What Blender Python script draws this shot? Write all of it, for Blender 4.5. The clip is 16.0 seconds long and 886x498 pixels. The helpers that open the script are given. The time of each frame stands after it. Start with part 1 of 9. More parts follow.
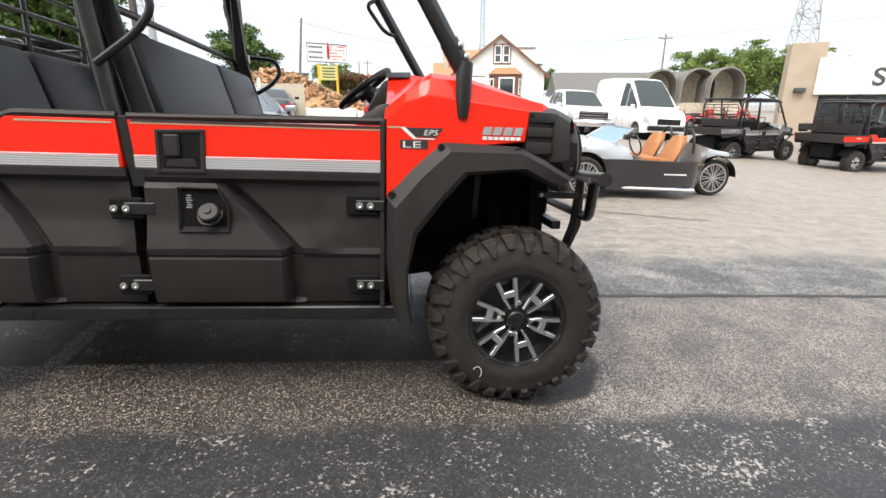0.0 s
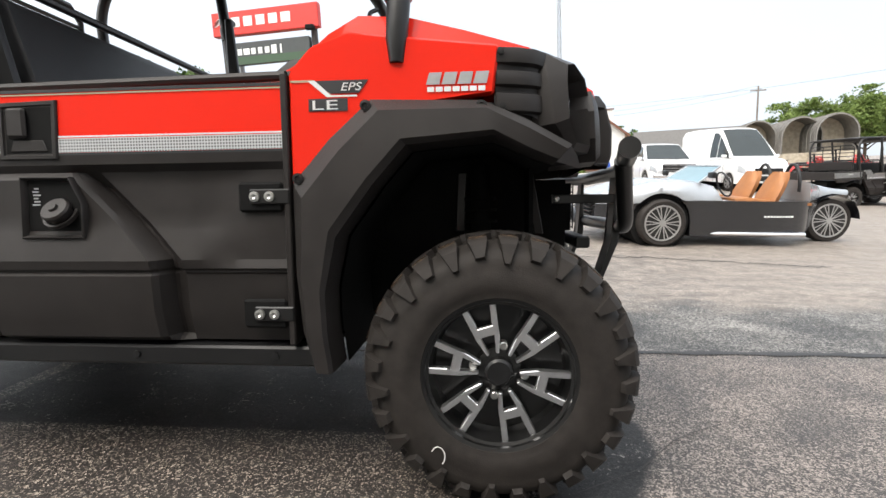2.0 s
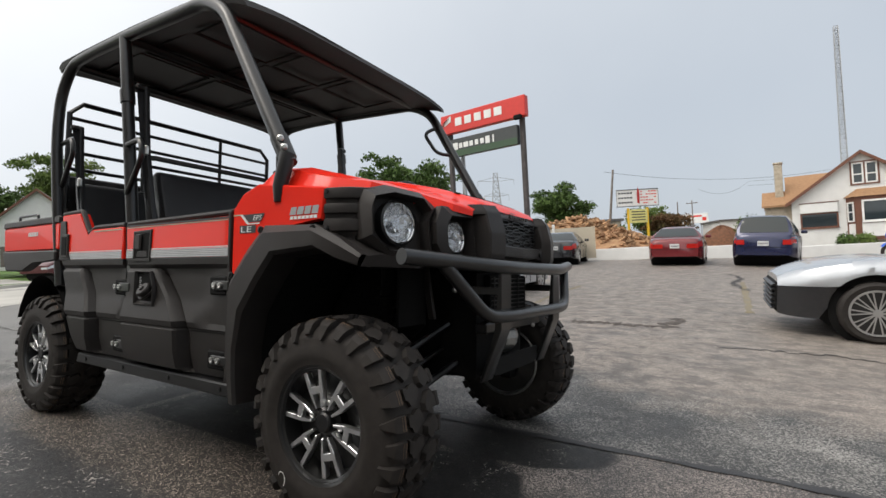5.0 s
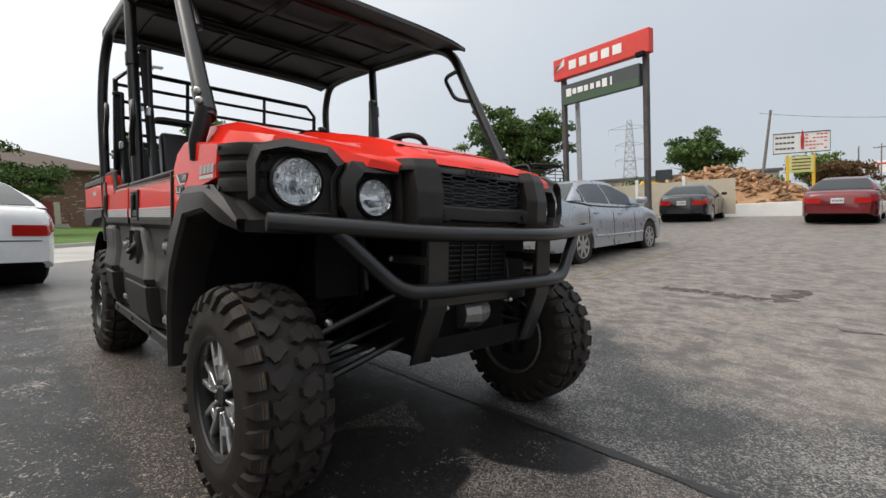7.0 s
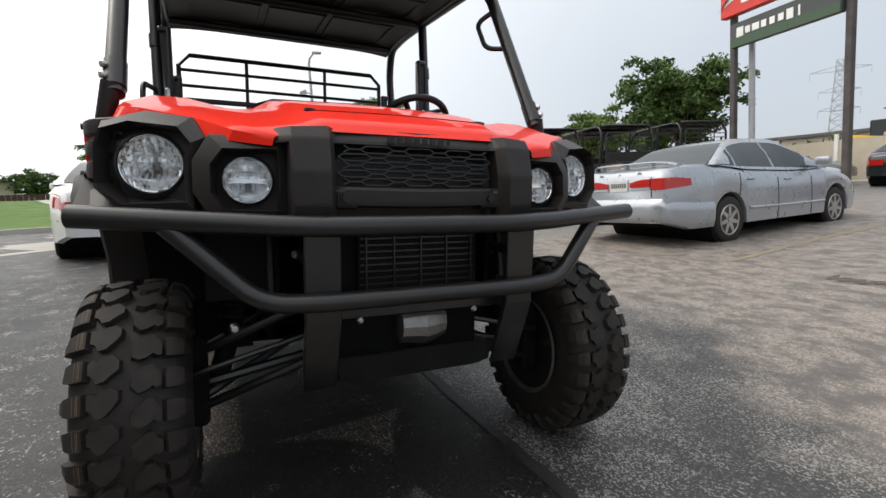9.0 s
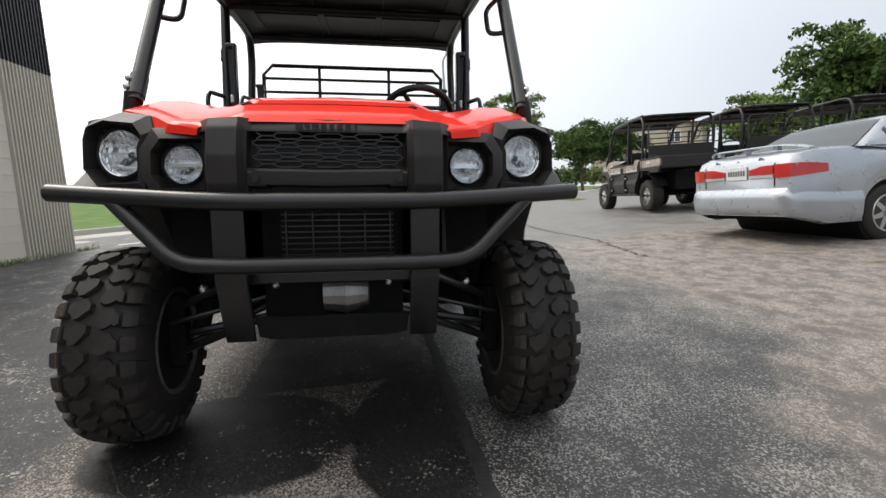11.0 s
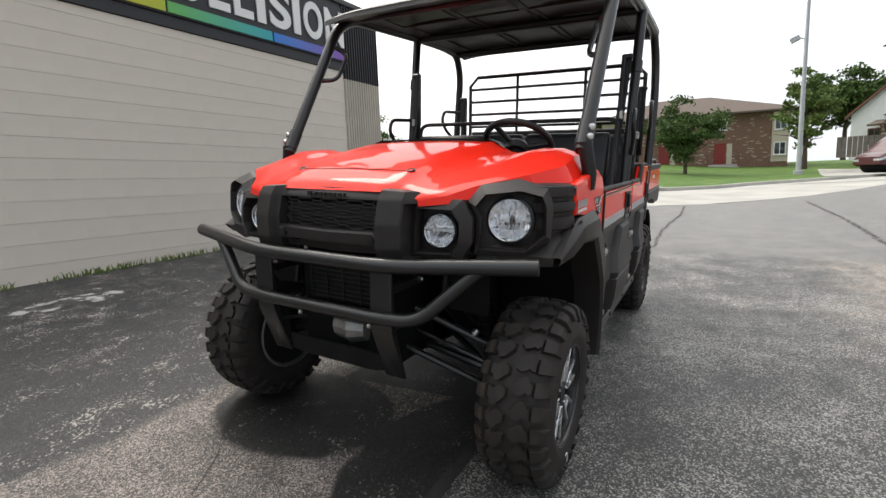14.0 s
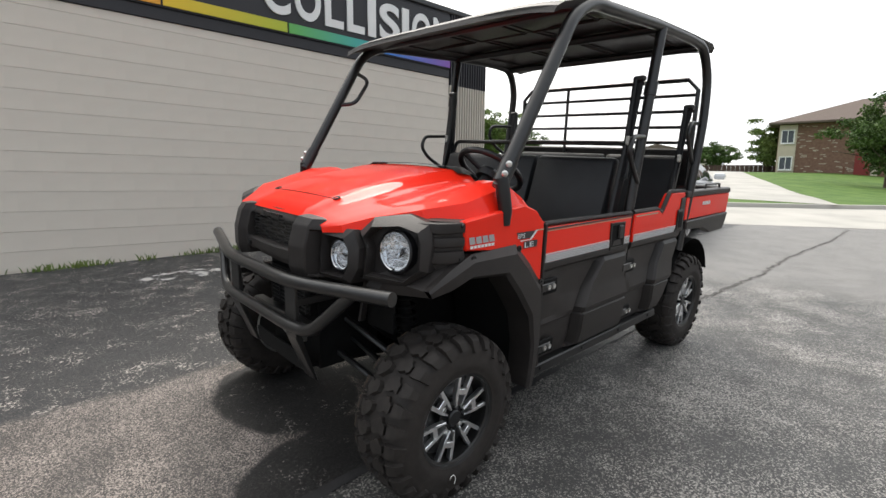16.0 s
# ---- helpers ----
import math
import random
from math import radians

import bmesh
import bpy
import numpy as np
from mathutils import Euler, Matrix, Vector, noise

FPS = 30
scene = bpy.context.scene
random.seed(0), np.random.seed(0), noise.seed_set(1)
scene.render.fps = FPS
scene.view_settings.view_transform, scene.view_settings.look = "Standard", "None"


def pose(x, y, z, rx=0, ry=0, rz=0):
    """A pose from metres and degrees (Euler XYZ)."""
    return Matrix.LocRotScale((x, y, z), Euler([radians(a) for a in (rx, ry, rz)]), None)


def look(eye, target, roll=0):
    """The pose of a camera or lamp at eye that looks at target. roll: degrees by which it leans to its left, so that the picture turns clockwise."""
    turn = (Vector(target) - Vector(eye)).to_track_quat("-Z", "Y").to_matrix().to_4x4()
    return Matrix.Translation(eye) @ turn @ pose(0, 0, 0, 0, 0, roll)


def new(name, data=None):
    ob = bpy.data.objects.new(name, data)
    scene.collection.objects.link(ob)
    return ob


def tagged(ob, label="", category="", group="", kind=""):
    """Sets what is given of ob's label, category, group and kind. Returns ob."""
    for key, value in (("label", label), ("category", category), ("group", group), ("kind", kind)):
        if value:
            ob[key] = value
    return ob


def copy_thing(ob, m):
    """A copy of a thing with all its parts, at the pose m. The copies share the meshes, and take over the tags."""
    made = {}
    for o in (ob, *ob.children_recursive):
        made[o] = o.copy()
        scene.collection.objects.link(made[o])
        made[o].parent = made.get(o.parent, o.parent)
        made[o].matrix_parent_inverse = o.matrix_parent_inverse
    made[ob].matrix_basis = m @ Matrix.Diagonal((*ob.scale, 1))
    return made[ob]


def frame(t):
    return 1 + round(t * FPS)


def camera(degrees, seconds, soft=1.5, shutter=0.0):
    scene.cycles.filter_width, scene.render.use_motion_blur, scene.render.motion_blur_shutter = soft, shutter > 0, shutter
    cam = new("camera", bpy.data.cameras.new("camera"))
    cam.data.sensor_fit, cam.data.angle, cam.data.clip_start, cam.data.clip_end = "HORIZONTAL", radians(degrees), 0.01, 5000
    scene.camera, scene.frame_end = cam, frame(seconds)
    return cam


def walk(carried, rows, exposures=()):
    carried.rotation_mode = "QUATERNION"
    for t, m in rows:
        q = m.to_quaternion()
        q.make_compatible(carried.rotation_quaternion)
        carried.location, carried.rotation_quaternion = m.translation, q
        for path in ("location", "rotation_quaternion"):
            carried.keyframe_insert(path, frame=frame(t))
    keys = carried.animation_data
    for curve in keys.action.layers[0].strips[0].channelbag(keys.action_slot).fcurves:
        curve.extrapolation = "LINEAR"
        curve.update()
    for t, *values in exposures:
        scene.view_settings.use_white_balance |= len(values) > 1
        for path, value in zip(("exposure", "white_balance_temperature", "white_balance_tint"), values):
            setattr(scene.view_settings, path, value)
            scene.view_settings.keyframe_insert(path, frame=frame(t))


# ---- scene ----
cam = camera(85.7, 16.0)
PATH = [
    (0, (-0.447, -2.482, 0.994), (-0.265, -0.544, 0.535), 1.7),
    (0.5, (-0.282, -2.352, 0.983), (-0.15, -0.41, 0.525), 0.4),
    (1, (-0.176, -2.214, 0.916), (-0.161, -0.252, 0.529), -0.8),
    (1.5, (-0.119, -2.018, 0.823), (-0.199, -0.046, 0.5), -0.9),
    (2, (-0.038, -1.935, 0.73), (-0.205, 0.049, 0.542), -0.6),
    (2.5, (0.114, -1.931, 0.725), (-0.237, 0.038, 0.722), -0.8),
    (3, (0.326, -1.914, 0.76), (-0.234, 0.004, 0.84), -0.8),
    (3.5, (0.547, -1.915, 0.763), (-0.152, -0.044, 0.874), -0.3),
    (4, (0.762, -1.953, 0.796), (-0.087, -0.147, 0.921), 0.4),
    (4.2, (0.837, -1.959, 0.809), (-0.059, -0.175, 0.926), 0.9),
    (6.3, (1.495, -1.557, 0.793), (0.162, -0.066, 0.814), 0.9),
    (6.5, (1.485, -1.462, 0.837), (0.121, 0.0, 0.807), 1.9),
    (7, (1.512, -1.289, 0.853), (0.048, 0.071, 0.76), 1.3),
    (7.5, (1.561, -1.081, 0.87), (-0.028, 0.125, 0.716), 0.6),
    (8, (1.605, -0.89, 0.873), (-0.078, 0.174, 0.681), -0.2),
    (8.5, (1.577, -0.677, 0.888), (-0.173, 0.266, 0.67), 0.1),
    (9, (1.542, -0.494, 0.911), (-0.259, 0.345, 0.679), 0.5),
    (9.2, (1.557, -0.416, 0.899), (-0.266, 0.371, 0.659), 0.4),
    (11.3, (1.866, 0.215, 0.865), (-0.113, 0.371, 0.619), -0.6),
    (11.5, (1.888, 0.279, 0.864), (-0.097, 0.335, 0.623), -1.0),
    (12, (1.884, 0.448, 0.882), (-0.094, 0.274, 0.643), -1.0),
    (12.5, (1.809, 0.649, 0.922), (-0.136, 0.243, 0.695), 0.1),
    (13, (1.776, 0.843, 1.011), (-0.116, 0.245, 0.762), 0.2),
    (13.5, (1.737, 1.049, 1.14), (-0.057, 0.231, 0.799), -0.6),
    (14, (1.645, 1.205, 1.186), (-0.071, 0.253, 0.8), -0.0),
    (14.5, (1.505, 1.387, 1.215), (-0.148, 0.343, 0.792), 0.8),
    (15, (1.441, 1.566, 1.258), (-0.108, 0.388, 0.797), 1.1),
    (15.5, (1.346, 1.756, 1.294), (-0.107, 0.458, 0.844), 2.1),
    (16, (1.215, 1.96, 1.339), (-0.146, 0.553, 0.93), 1.7),
]
# the vehicle's own level leans a little from the plumb line, as the lot does
LEVEL = Vector((-0.0323, -0.0611, 1.0)).normalized().rotation_difference(Vector((0, 0, 1))).to_matrix().to_4x4()
EXPOSURES = [(0, 1.08), (1.5, 1.06), (2.5, 0.86), (3.2, 0.51), (4.0, 0.25), (6.4, 0.16), (8.0, 0.23), (9.0, 0.33), (11.5, 0.45), (13.5, 0.54), (16, 0.64)]
walk(cam, [(t, LEVEL @ look(eye, target, roll)) for t, eye, target, roll in PATH], EXPOSURES)

# ---- world, sun, exposure ----
world = bpy.data.worlds.new("world")
scene.world = world
world.use_nodes = True
_n = world.node_tree.nodes
_bg = _n["Background"]
SUN_EL, SUN_AZ = 55.0, 215.0
_a, _e = radians(SUN_AZ), radians(SUN_EL)
SUN_DIR = Vector((math.sin(_a) * math.cos(_e), math.cos(_a) * math.cos(_e), math.sin(_e)))
_lk = world.node_tree.links
_sky = _n.new("ShaderNodeTexSky")
_sky.sky_type = "NISHITA"
_sky.sun_disc = False
_sky.sun_elevation, _sky.sun_rotation = _e, _a
_sky.air_density, _sky.dust_density, _sky.ozone_density = 1.0, 4.0, 1.0
# thin high haze over the blue sky, brighter round the veiled sun
_tc = _n.new("ShaderNodeTexCoord")
_dot = _n.new("ShaderNodeVectorMath")
_dot.operation = "DOT_PRODUCT"
_dot.inputs[1].default_value = SUN_DIR
_glow = _n.new("ShaderNodeMapRange")
_glow.inputs["From Min"].default_value, _glow.inputs["From Max"].default_value = -0.35, 1.0
_glow.inputs["To Min"].default_value, _glow.inputs["To Max"].default_value = 0.0, 1.0
_pow = _n.new("ShaderNodeMath")
_pow.operation = "POWER"
_pow.inputs[1].default_value = 2.5
_cl = _n.new("ShaderNodeTexNoise")
_cl.inputs["Scale"].default_value, _cl.inputs["Detail"].default_value = 1.6, 5.0
_haze = _n.new("ShaderNodeMapRange")
_haze.inputs["From Min"].default_value, _haze.inputs["From Max"].default_value = 0.3, 0.75
_haze.inputs["To Min"].default_value, _haze.inputs["To Max"].default_value = 0.74, 0.90
_hz = _n.new("ShaderNodeMix")
_hz.data_type = "RGBA"
_hz.inputs["A"].default_value, _hz.inputs["B"].default_value = (5.6, 6.1, 6.7, 1), (22.0, 21.5, 20.5, 1)
_mix = _n.new("ShaderNodeMix")
_mix.data_type = "RGBA"
_lk.new(_tc.outputs["Generated"], _dot.inputs[0])
_lk.new(_dot.outputs["Value"], _glow.inputs["Value"])
_lk.new(_glow.outputs["Result"], _pow.inputs[0])
_lk.new(_pow.outputs[0], _hz.inputs["Factor"])
_lk.new(_tc.outputs["Generated"], _cl.inputs["Vector"])
_lk.new(_cl.outputs["Fac"], _haze.inputs["Value"])
_lk.new(_haze.outputs["Result"], _mix.inputs["Factor"])
_lk.new(_sky.outputs["Color"], _mix.inputs["A"])
_lk.new(_hz.outputs["Result"], _mix.inputs["B"])
_lk.new(_mix.outputs["Result"], _bg.inputs["Color"])
_bg.inputs["Strength"].default_value = 0.10

sun = new("sun", bpy.data.lights.new("sun", "SUN"))
sun.data.energy, sun.data.angle, sun.data.color = 0.9, radians(22), (1.0, 0.94, 0.86)
sun.matrix_basis = look(SUN_DIR * 40, (0, 0, 0))


# ---- mesh helpers ----
def part(name, bm, material, parent=None, label="", angle=35):
    """One mesh object from a bmesh, under a thing or a part."""
    bmesh.ops.recalc_face_normals(bm, faces=bm.faces[:])
    lim = radians(angle)
    for f in bm.faces:
        f.smooth = True
    for e in bm.edges:
        e.smooth = len(e.link_faces) == 2 and e.calc_face_angle(0) < lim
    me = bpy.data.meshes.new(name)
    bm.to_mesh(me)
    bm.free()
    for m in material if isinstance(material, (list, tuple)) else [material]:
        me.materials.append(m)
    ob = new(name, me)
    if parent:
        ob.parent = parent
    if label:
        ob["label"] = label
    return ob


def thing(name, m, label, category, group="", kind=""):
    ob = new(name)
    ob.matrix_basis = m
    ob.empty_display_size = 0.2
    return tagged(ob, label, category, group, kind)


def B():
    return bmesh.new()


def box(bm, c, s, m=None, bevel=0.0, seg=1, mi=0):
    r = bmesh.ops.create_cube(bm, size=1.0)
    vs = r["verts"]
    for v in vs:
        v.co = Vector((v.co.x * s[0], v.co.y * s[1], v.co.z * s[2]))
        v.co = (m @ v.co if m else v.co) + Vector(c)
    es = list({e for v in vs for e in v.link_edges})
    for f in {f for v in vs for f in v.link_faces}:
        f.material_index = mi
    if bevel > 0:
        bmesh.ops.bevel(bm, geom=es, offset=bevel, segments=seg, affect="EDGES", profile=0.5, clamp_overlap=True)
    return bm


def prism(bm, poly, y0, y1, axis="y", bevel=0.0, mi=0, seg=1):
    """A flat outline given in the two other axes, thickened from y0 to y1 along axis."""
    def at(a, b, h):
        return {"y": (a, h, b), "x": (h, a, b), "z": (a, b, h)}[axis]
    lo = [bm.verts.new(at(a, b, y0)) for a, b in poly]
    hi = [bm.verts.new(at(a, b, y1)) for a, b in poly]
    n = len(poly)
    fs = [bm.faces.new(lo), bm.faces.new(hi[::-1])]
    for i in range(n):
        fs.append(bm.faces.new((lo[i], lo[(i + 1) % n], hi[(i + 1) % n], hi[i])))
    for f in fs:
        f.material_index = mi
    if bevel > 0:
        es = list({e for f in fs for e in f.edges})
        bmesh.ops.bevel(bm, geom=es, offset=bevel, segments=seg, affect="EDGES", profile=0.5, clamp_overlap=True)
    return bm


def fillet(pts, r, n=4):
    """Rounded corners along a line of points."""
    pts = [Vector(p) for p in pts]
    out = [pts[0]]
    for a, b, c in zip(pts, pts[1:], pts[2:]):
        u, v = (a - b), (c - b)
        k = min(r, u.length * 0.45, v.length * 0.45)
        p, q = b + u.normalized() * k, b + v.normalized() * k
        for i in range(n + 1):
            t = i / n
            out.append((p.lerp(b, t)).lerp(b.lerp(q, t), t))
    return out + [pts[-1]]


def tube(bm, pts, r, seg=12, caps=True, closed=False, mi=0):
    pts = [Vector(p) for p in pts]
    rings, n = [], len(pts)
    up = None
    for i, p in enumerate(pts):
        a = pts[(i - 1) % n] if (i or closed) else p
        b = pts[(i + 1) % n] if (i < n - 1 or closed) else p
        d = (b - a).normalized()
        if up is None:
            up = d.orthogonal().normalized()
        up = (up - d * up.dot(d)).normalized()
        w = d.cross(up)
        rr = r[i] if isinstance(r, (list, tuple)) else r
        rings.append([bm.verts.new(p + rr * (math.cos(2 * math.pi * k / seg) * up + math.sin(2 * math.pi * k / seg) * w)) for k in range(seg)])
    for i in range(n if closed else n - 1):
        a, b = rings[i], rings[(i + 1) % n]
        for k in range(seg):
            bm.faces.new((a[k], a[(k + 1) % seg], b[(k + 1) % seg], b[k])).material_index = mi
    if caps and not closed:
        bm.faces.new(rings[0][::-1]).material_index = mi
        bm.faces.new(rings[-1]).material_index = mi
    return bm


def lathe(bm, prof, c=(0, 0, 0), axis="y", seg=32, mi=0, closed=False):
    """A profile of (radius, height) turned about an axis through c."""
    rings = []
    for r, h in prof:
        ring = []
        for k in range(seg):
            a = 2 * math.pi * k / seg
            p = {"y": (r * math.cos(a), h, r * math.sin(a)), "x": (h, r * math.cos(a), r * math.sin(a)), "z": (r * math.cos(a), r * math.sin(a), h)}[axis]
            ring.append(bm.verts.new(Vector(p) + Vector(c)))
        rings.append(ring)
    pairs = list(zip(rings, rings[1:])) + ([(rings[-1], rings[0])] if closed else [])
    for a, b in pairs:
        for k in range(seg):
            bm.faces.new((a[k], a[(k + 1) % seg], b[(k + 1) % seg], b[k])).material_index = mi
    if not closed:
        for ring in (rings[0], rings[-1]):
            if (ring[0].co - ring[seg // 2].co).length > 1e-5:
                bm.faces.new(ring).material_index = mi
    return bm


def loft(bm, rows, caps=True, closed=False, mi=0):
    """Skins rows of points, each with the same count."""
    vs = [[bm.verts.new(p) for p in row] for row in rows]
    for a, b in zip(vs, vs[1:]):
        m = len(a)
        for k in range(m if closed else m - 1):
            try:
                bm.faces.new((a[k], a[(k + 1) % m], b[(k + 1) % m], b[k])).material_index = mi
            except ValueError:
                pass
    if caps and closed:
        bm.faces.new(vs[0][::-1]).material_index = mi
        bm.faces.new(vs[-1]).material_index = mi
    return bm


def moved(bm, m):
    bmesh.ops.transform(bm, matrix=m, verts=bm.verts[:])
    return bm


def bars(name, boxes, material, parent, label=""):
    """Small blocks, each a part of its own: (centre, size)."""
    for c, z in boxes:
        part(name, box(B(), c, z), material, parent, label)


def flat(rows, mi=0):
    """An open sheet from rows of points."""
    return loft(B(), rows, caps=False, mi=mi)


def lerp_at(x, xs, ys):
    return float(np.interp(x, xs, ys))


# ---- materials ----
def mat(name, col, rough=0.5, metal=0.0, var=0.12, scale=8.0, bump=0.0, bscale=200.0, col2=None, coat=0.0, spec=0.5, rvar=0.1, isl=0.0, trans=0.0, emit=0.0):
    m = bpy.data.materials.new(name)
    m.use_nodes = True
    nt = m.node_tree
    n, lk = nt.nodes, nt.links
    p = n["Principled BSDF"]
    p.inputs["Metallic"].default_value = metal
    p.inputs["Specular IOR Level"].default_value = spec
    p.inputs["Coat Weight"].default_value = coat
    p.inputs["Coat Roughness"].default_value = 0.04
    p.inputs["Transmission Weight"].default_value = trans
    tc = n.new("ShaderNodeTexCoord")
    no = n.new("ShaderNodeTexNoise")
    no.inputs["Scale"].default_value, no.inputs["Detail"].default_value = scale, 6.0
    lk.new(tc.outputs["Object"], no.inputs["Vector"])
    mx = n.new("ShaderNodeMix")
    mx.data_type = "RGBA"
    c2 = col2 or [min(1, c * (1 + var)) for c in col]
    c1 = col if col2 else [c * (1 - var) for c in col]
    mx.inputs["A"].default_value, mx.inputs["B"].default_value = (*c1, 1), (*c2, 1)
    rp = n.new("ShaderNodeMapRange")
    rp.inputs["From Min"].default_value, rp.inputs["From Max"].default_value = 0.32, 0.68
    lk.new(no.outputs["Fac"], rp.inputs["Value"])
    lk.new(rp.outputs["Result"], mx.inputs["Factor"])
    out = mx.outputs["Result"]
    if isl:
        ge, oi = n.new("ShaderNodeNewGeometry"), n.new("ShaderNodeObjectInfo")
        ad = n.new("ShaderNodeMath")
        ad.operation = "ADD"
        fr = n.new("ShaderNodeMath")
        fr.operation = "FRACT"
        lk.new(ge.outputs["Random Per Island"], ad.inputs[0])
        lk.new(oi.outputs["Random"], ad.inputs[1])
        lk.new(ad.outputs[0], fr.inputs[0])
        mr = n.new("ShaderNodeMapRange")
        mr.inputs["To Min"].default_value, mr.inputs["To Max"].default_value = 1 - isl, 1 + isl
        lk.new(fr.outputs[0], mr.inputs["Value"])
        hs = n.new("ShaderNodeHueSaturation")
        lk.new(mr.outputs["Result"], hs.inputs["Value"])
        lk.new(out, hs.inputs["Color"])
        out = hs.outputs["Color"]
    lk.new(out, p.inputs["Base Color"])
    rr = n.new("ShaderNodeMapRange")
    rr.inputs["To Min"].default_value, rr.inputs["To Max"].default_value = max(0.0, rough - rvar * rough), min(1, rough + rvar * rough)
    lk.new(no.outputs["Fac"], rr.inputs["Value"])
    lk.new(rr.outputs["Result"], p.inputs["Roughness"])
    if bump:
        nb = n.new("ShaderNodeTexNoise")
        nb.inputs["Scale"].default_value, nb.inputs["Detail"].default_value = bscale, 3.0
        lk.new(tc.outputs["Object"], nb.inputs["Vector"])
        bp = n.new("ShaderNodeBump")
        bp.inputs["Strength"].default_value, bp.inputs["Distance"].default_value = bump, 0.01
        lk.new(nb.outputs["Fac"], bp.inputs["Height"])
        lk.new(bp.outputs["Normal"], p.inputs["Normal"])
    if emit:
        p.inputs["Emission Color"].default_value = (*col, 1)
        p.inputs["Emission Strength"].default_value = emit
    return m


RED = mat("red_paint", (0.86, 0.024, 0.009), 0.5, var=0.04, scale=2.0, coat=0.48, rvar=0.2, spec=0.06)
PLASTIC = mat("black_textured_plastic", (0.0245, 0.0214, 0.0202), 0.46, var=0.15, scale=14, bump=0.10, bscale=900, spec=0.32)
PLASTIC2 = mat("black_smooth_plastic", (0.013, 0.013, 0.0135), 0.35, var=0.1, scale=10, spec=0.4)
STEEL = mat("black_coated_steel", (0.013, 0.0128, 0.0128), 0.30, var=0.12, scale=20, bump=0.03, bscale=500, spec=0.6)
CHALK = mat("chalk", (0.7, 0.69, 0.66), 0.9)
DARK = mat("dark_underbody", (0.008, 0.008, 0.008), 0.75, var=0.3, scale=12, spec=0.15)
RUBBER = mat("tyre_rubber", (0.0270, 0.0232, 0.0208), 0.66, var=0.25, scale=30, bump=0.1, bscale=300, spec=0.3)
VINYL = mat("black_seat_vinyl", (0.017, 0.0175, 0.019), 0.42, var=0.15, scale=10, bump=0.15, bscale=350, spec=0.4)
MACHINED = mat("machined_aluminium", (0.88, 0.88, 0.89), 0.34, 1.0, var=0.06, scale=40, bump=0.03, bscale=900)
CHROME = mat("chrome", (0.75, 0.75, 0.76), 0.09, 1.0, var=0.03)
REFLECTOR = mat("lamp_reflector", (0.96, 0.97, 0.98), 0.15, 0.88, var=0.05, scale=90)
ZINC = mat("zinc_bolt", (0.62, 0.62, 0.60), 0.35, 1.0, var=0.1)
WHEELBLACK = mat("black_wheel_paint", (0.008, 0.008, 0.008), 0.3, var=0.1, coat=0.3)
SILVERTAPE = mat("silver_decal", (0.42, 0.42, 0.43), 0.42, 0.35, var=0.06, scale=60)
MESHTAPE = mat("silver_mesh_decal", (0.50, 0.50, 0.51), 0.42, 0.25, var=0.06, scale=60)
_mn, _ml = MESHTAPE.node_tree.nodes, MESHTAPE.node_tree.links
_vo, _vc, _vr, _vm = _mn.new("ShaderNodeTexVoronoi"), _mn.new("ShaderNodeTexCoord"), _mn.new("ShaderNodeMapRange"), _mn.new("ShaderNodeMix")
_vo.inputs["Scale"].default_value, _vo.inputs["Randomness"].default_value = 135.0, 0.0
_vr.inputs["From Min"].default_value, _vr.inputs["From Max"].default_value = 0.25, 0.42
_vm.data_type = "RGBA"
_vm.inputs["A"].default_value, _vm.inputs["B"].default_value = (0.10, 0.10, 0.105, 1), (0.60, 0.60, 0.61, 1)
_ml.new(_vc.outputs["Object"], _vo.inputs["Vector"])
_ml.new(_vo.outputs["Distance"], _vr.inputs["Value"])
_ml.new(_vr.outputs["Result"], _vm.inputs["Factor"])
_ml.new(_vm.outputs["Result"], _mn["Principled BSDF"].inputs["Base Color"])
MESHDARK = mat("dark_decal", (0.03, 0.03, 0.032), 0.45, var=0.1)
WHITEDEC = mat("white_decal", (0.75, 0.75, 0.74), 0.45, var=0.05)
GOLD = mat("gold_decal", (0.42, 0.36, 0.24), 0.4, var=0.05)
TREADPAINT = mat("tan_tread_paint", (0.17, 0.105, 0.06), 0.8, var=0.3, scale=40)
LENS = bpy.data.materials.new("clear_lens")
LENS.use_nodes = True
_ln, _ll = LENS.node_tree.nodes, LENS.node_tree.links
_tr, _gl, _lm = _ln.new("ShaderNodeBsdfTransparent"), _ln.new("ShaderNodeBsdfGlossy"), _ln.new("ShaderNodeMixShader")
_tr.inputs["Color"].default_value = (0.95, 0.96, 0.97, 1)
_gl.inputs["Roughness"].default_value = 0.03
_lm.inputs["Fac"].default_value = 0.07
_ll.new(_tr.outputs[0], _lm.inputs[1])
_ll.new(_gl.outputs[0], _lm.inputs[2])
_ll.new(_lm.outputs[0], _ln["Material Output"].inputs["Surface"])
ALLOY = mat("cast_aluminium", (0.33, 0.33, 0.32), 0.5, 0.9, var=0.2, scale=30)


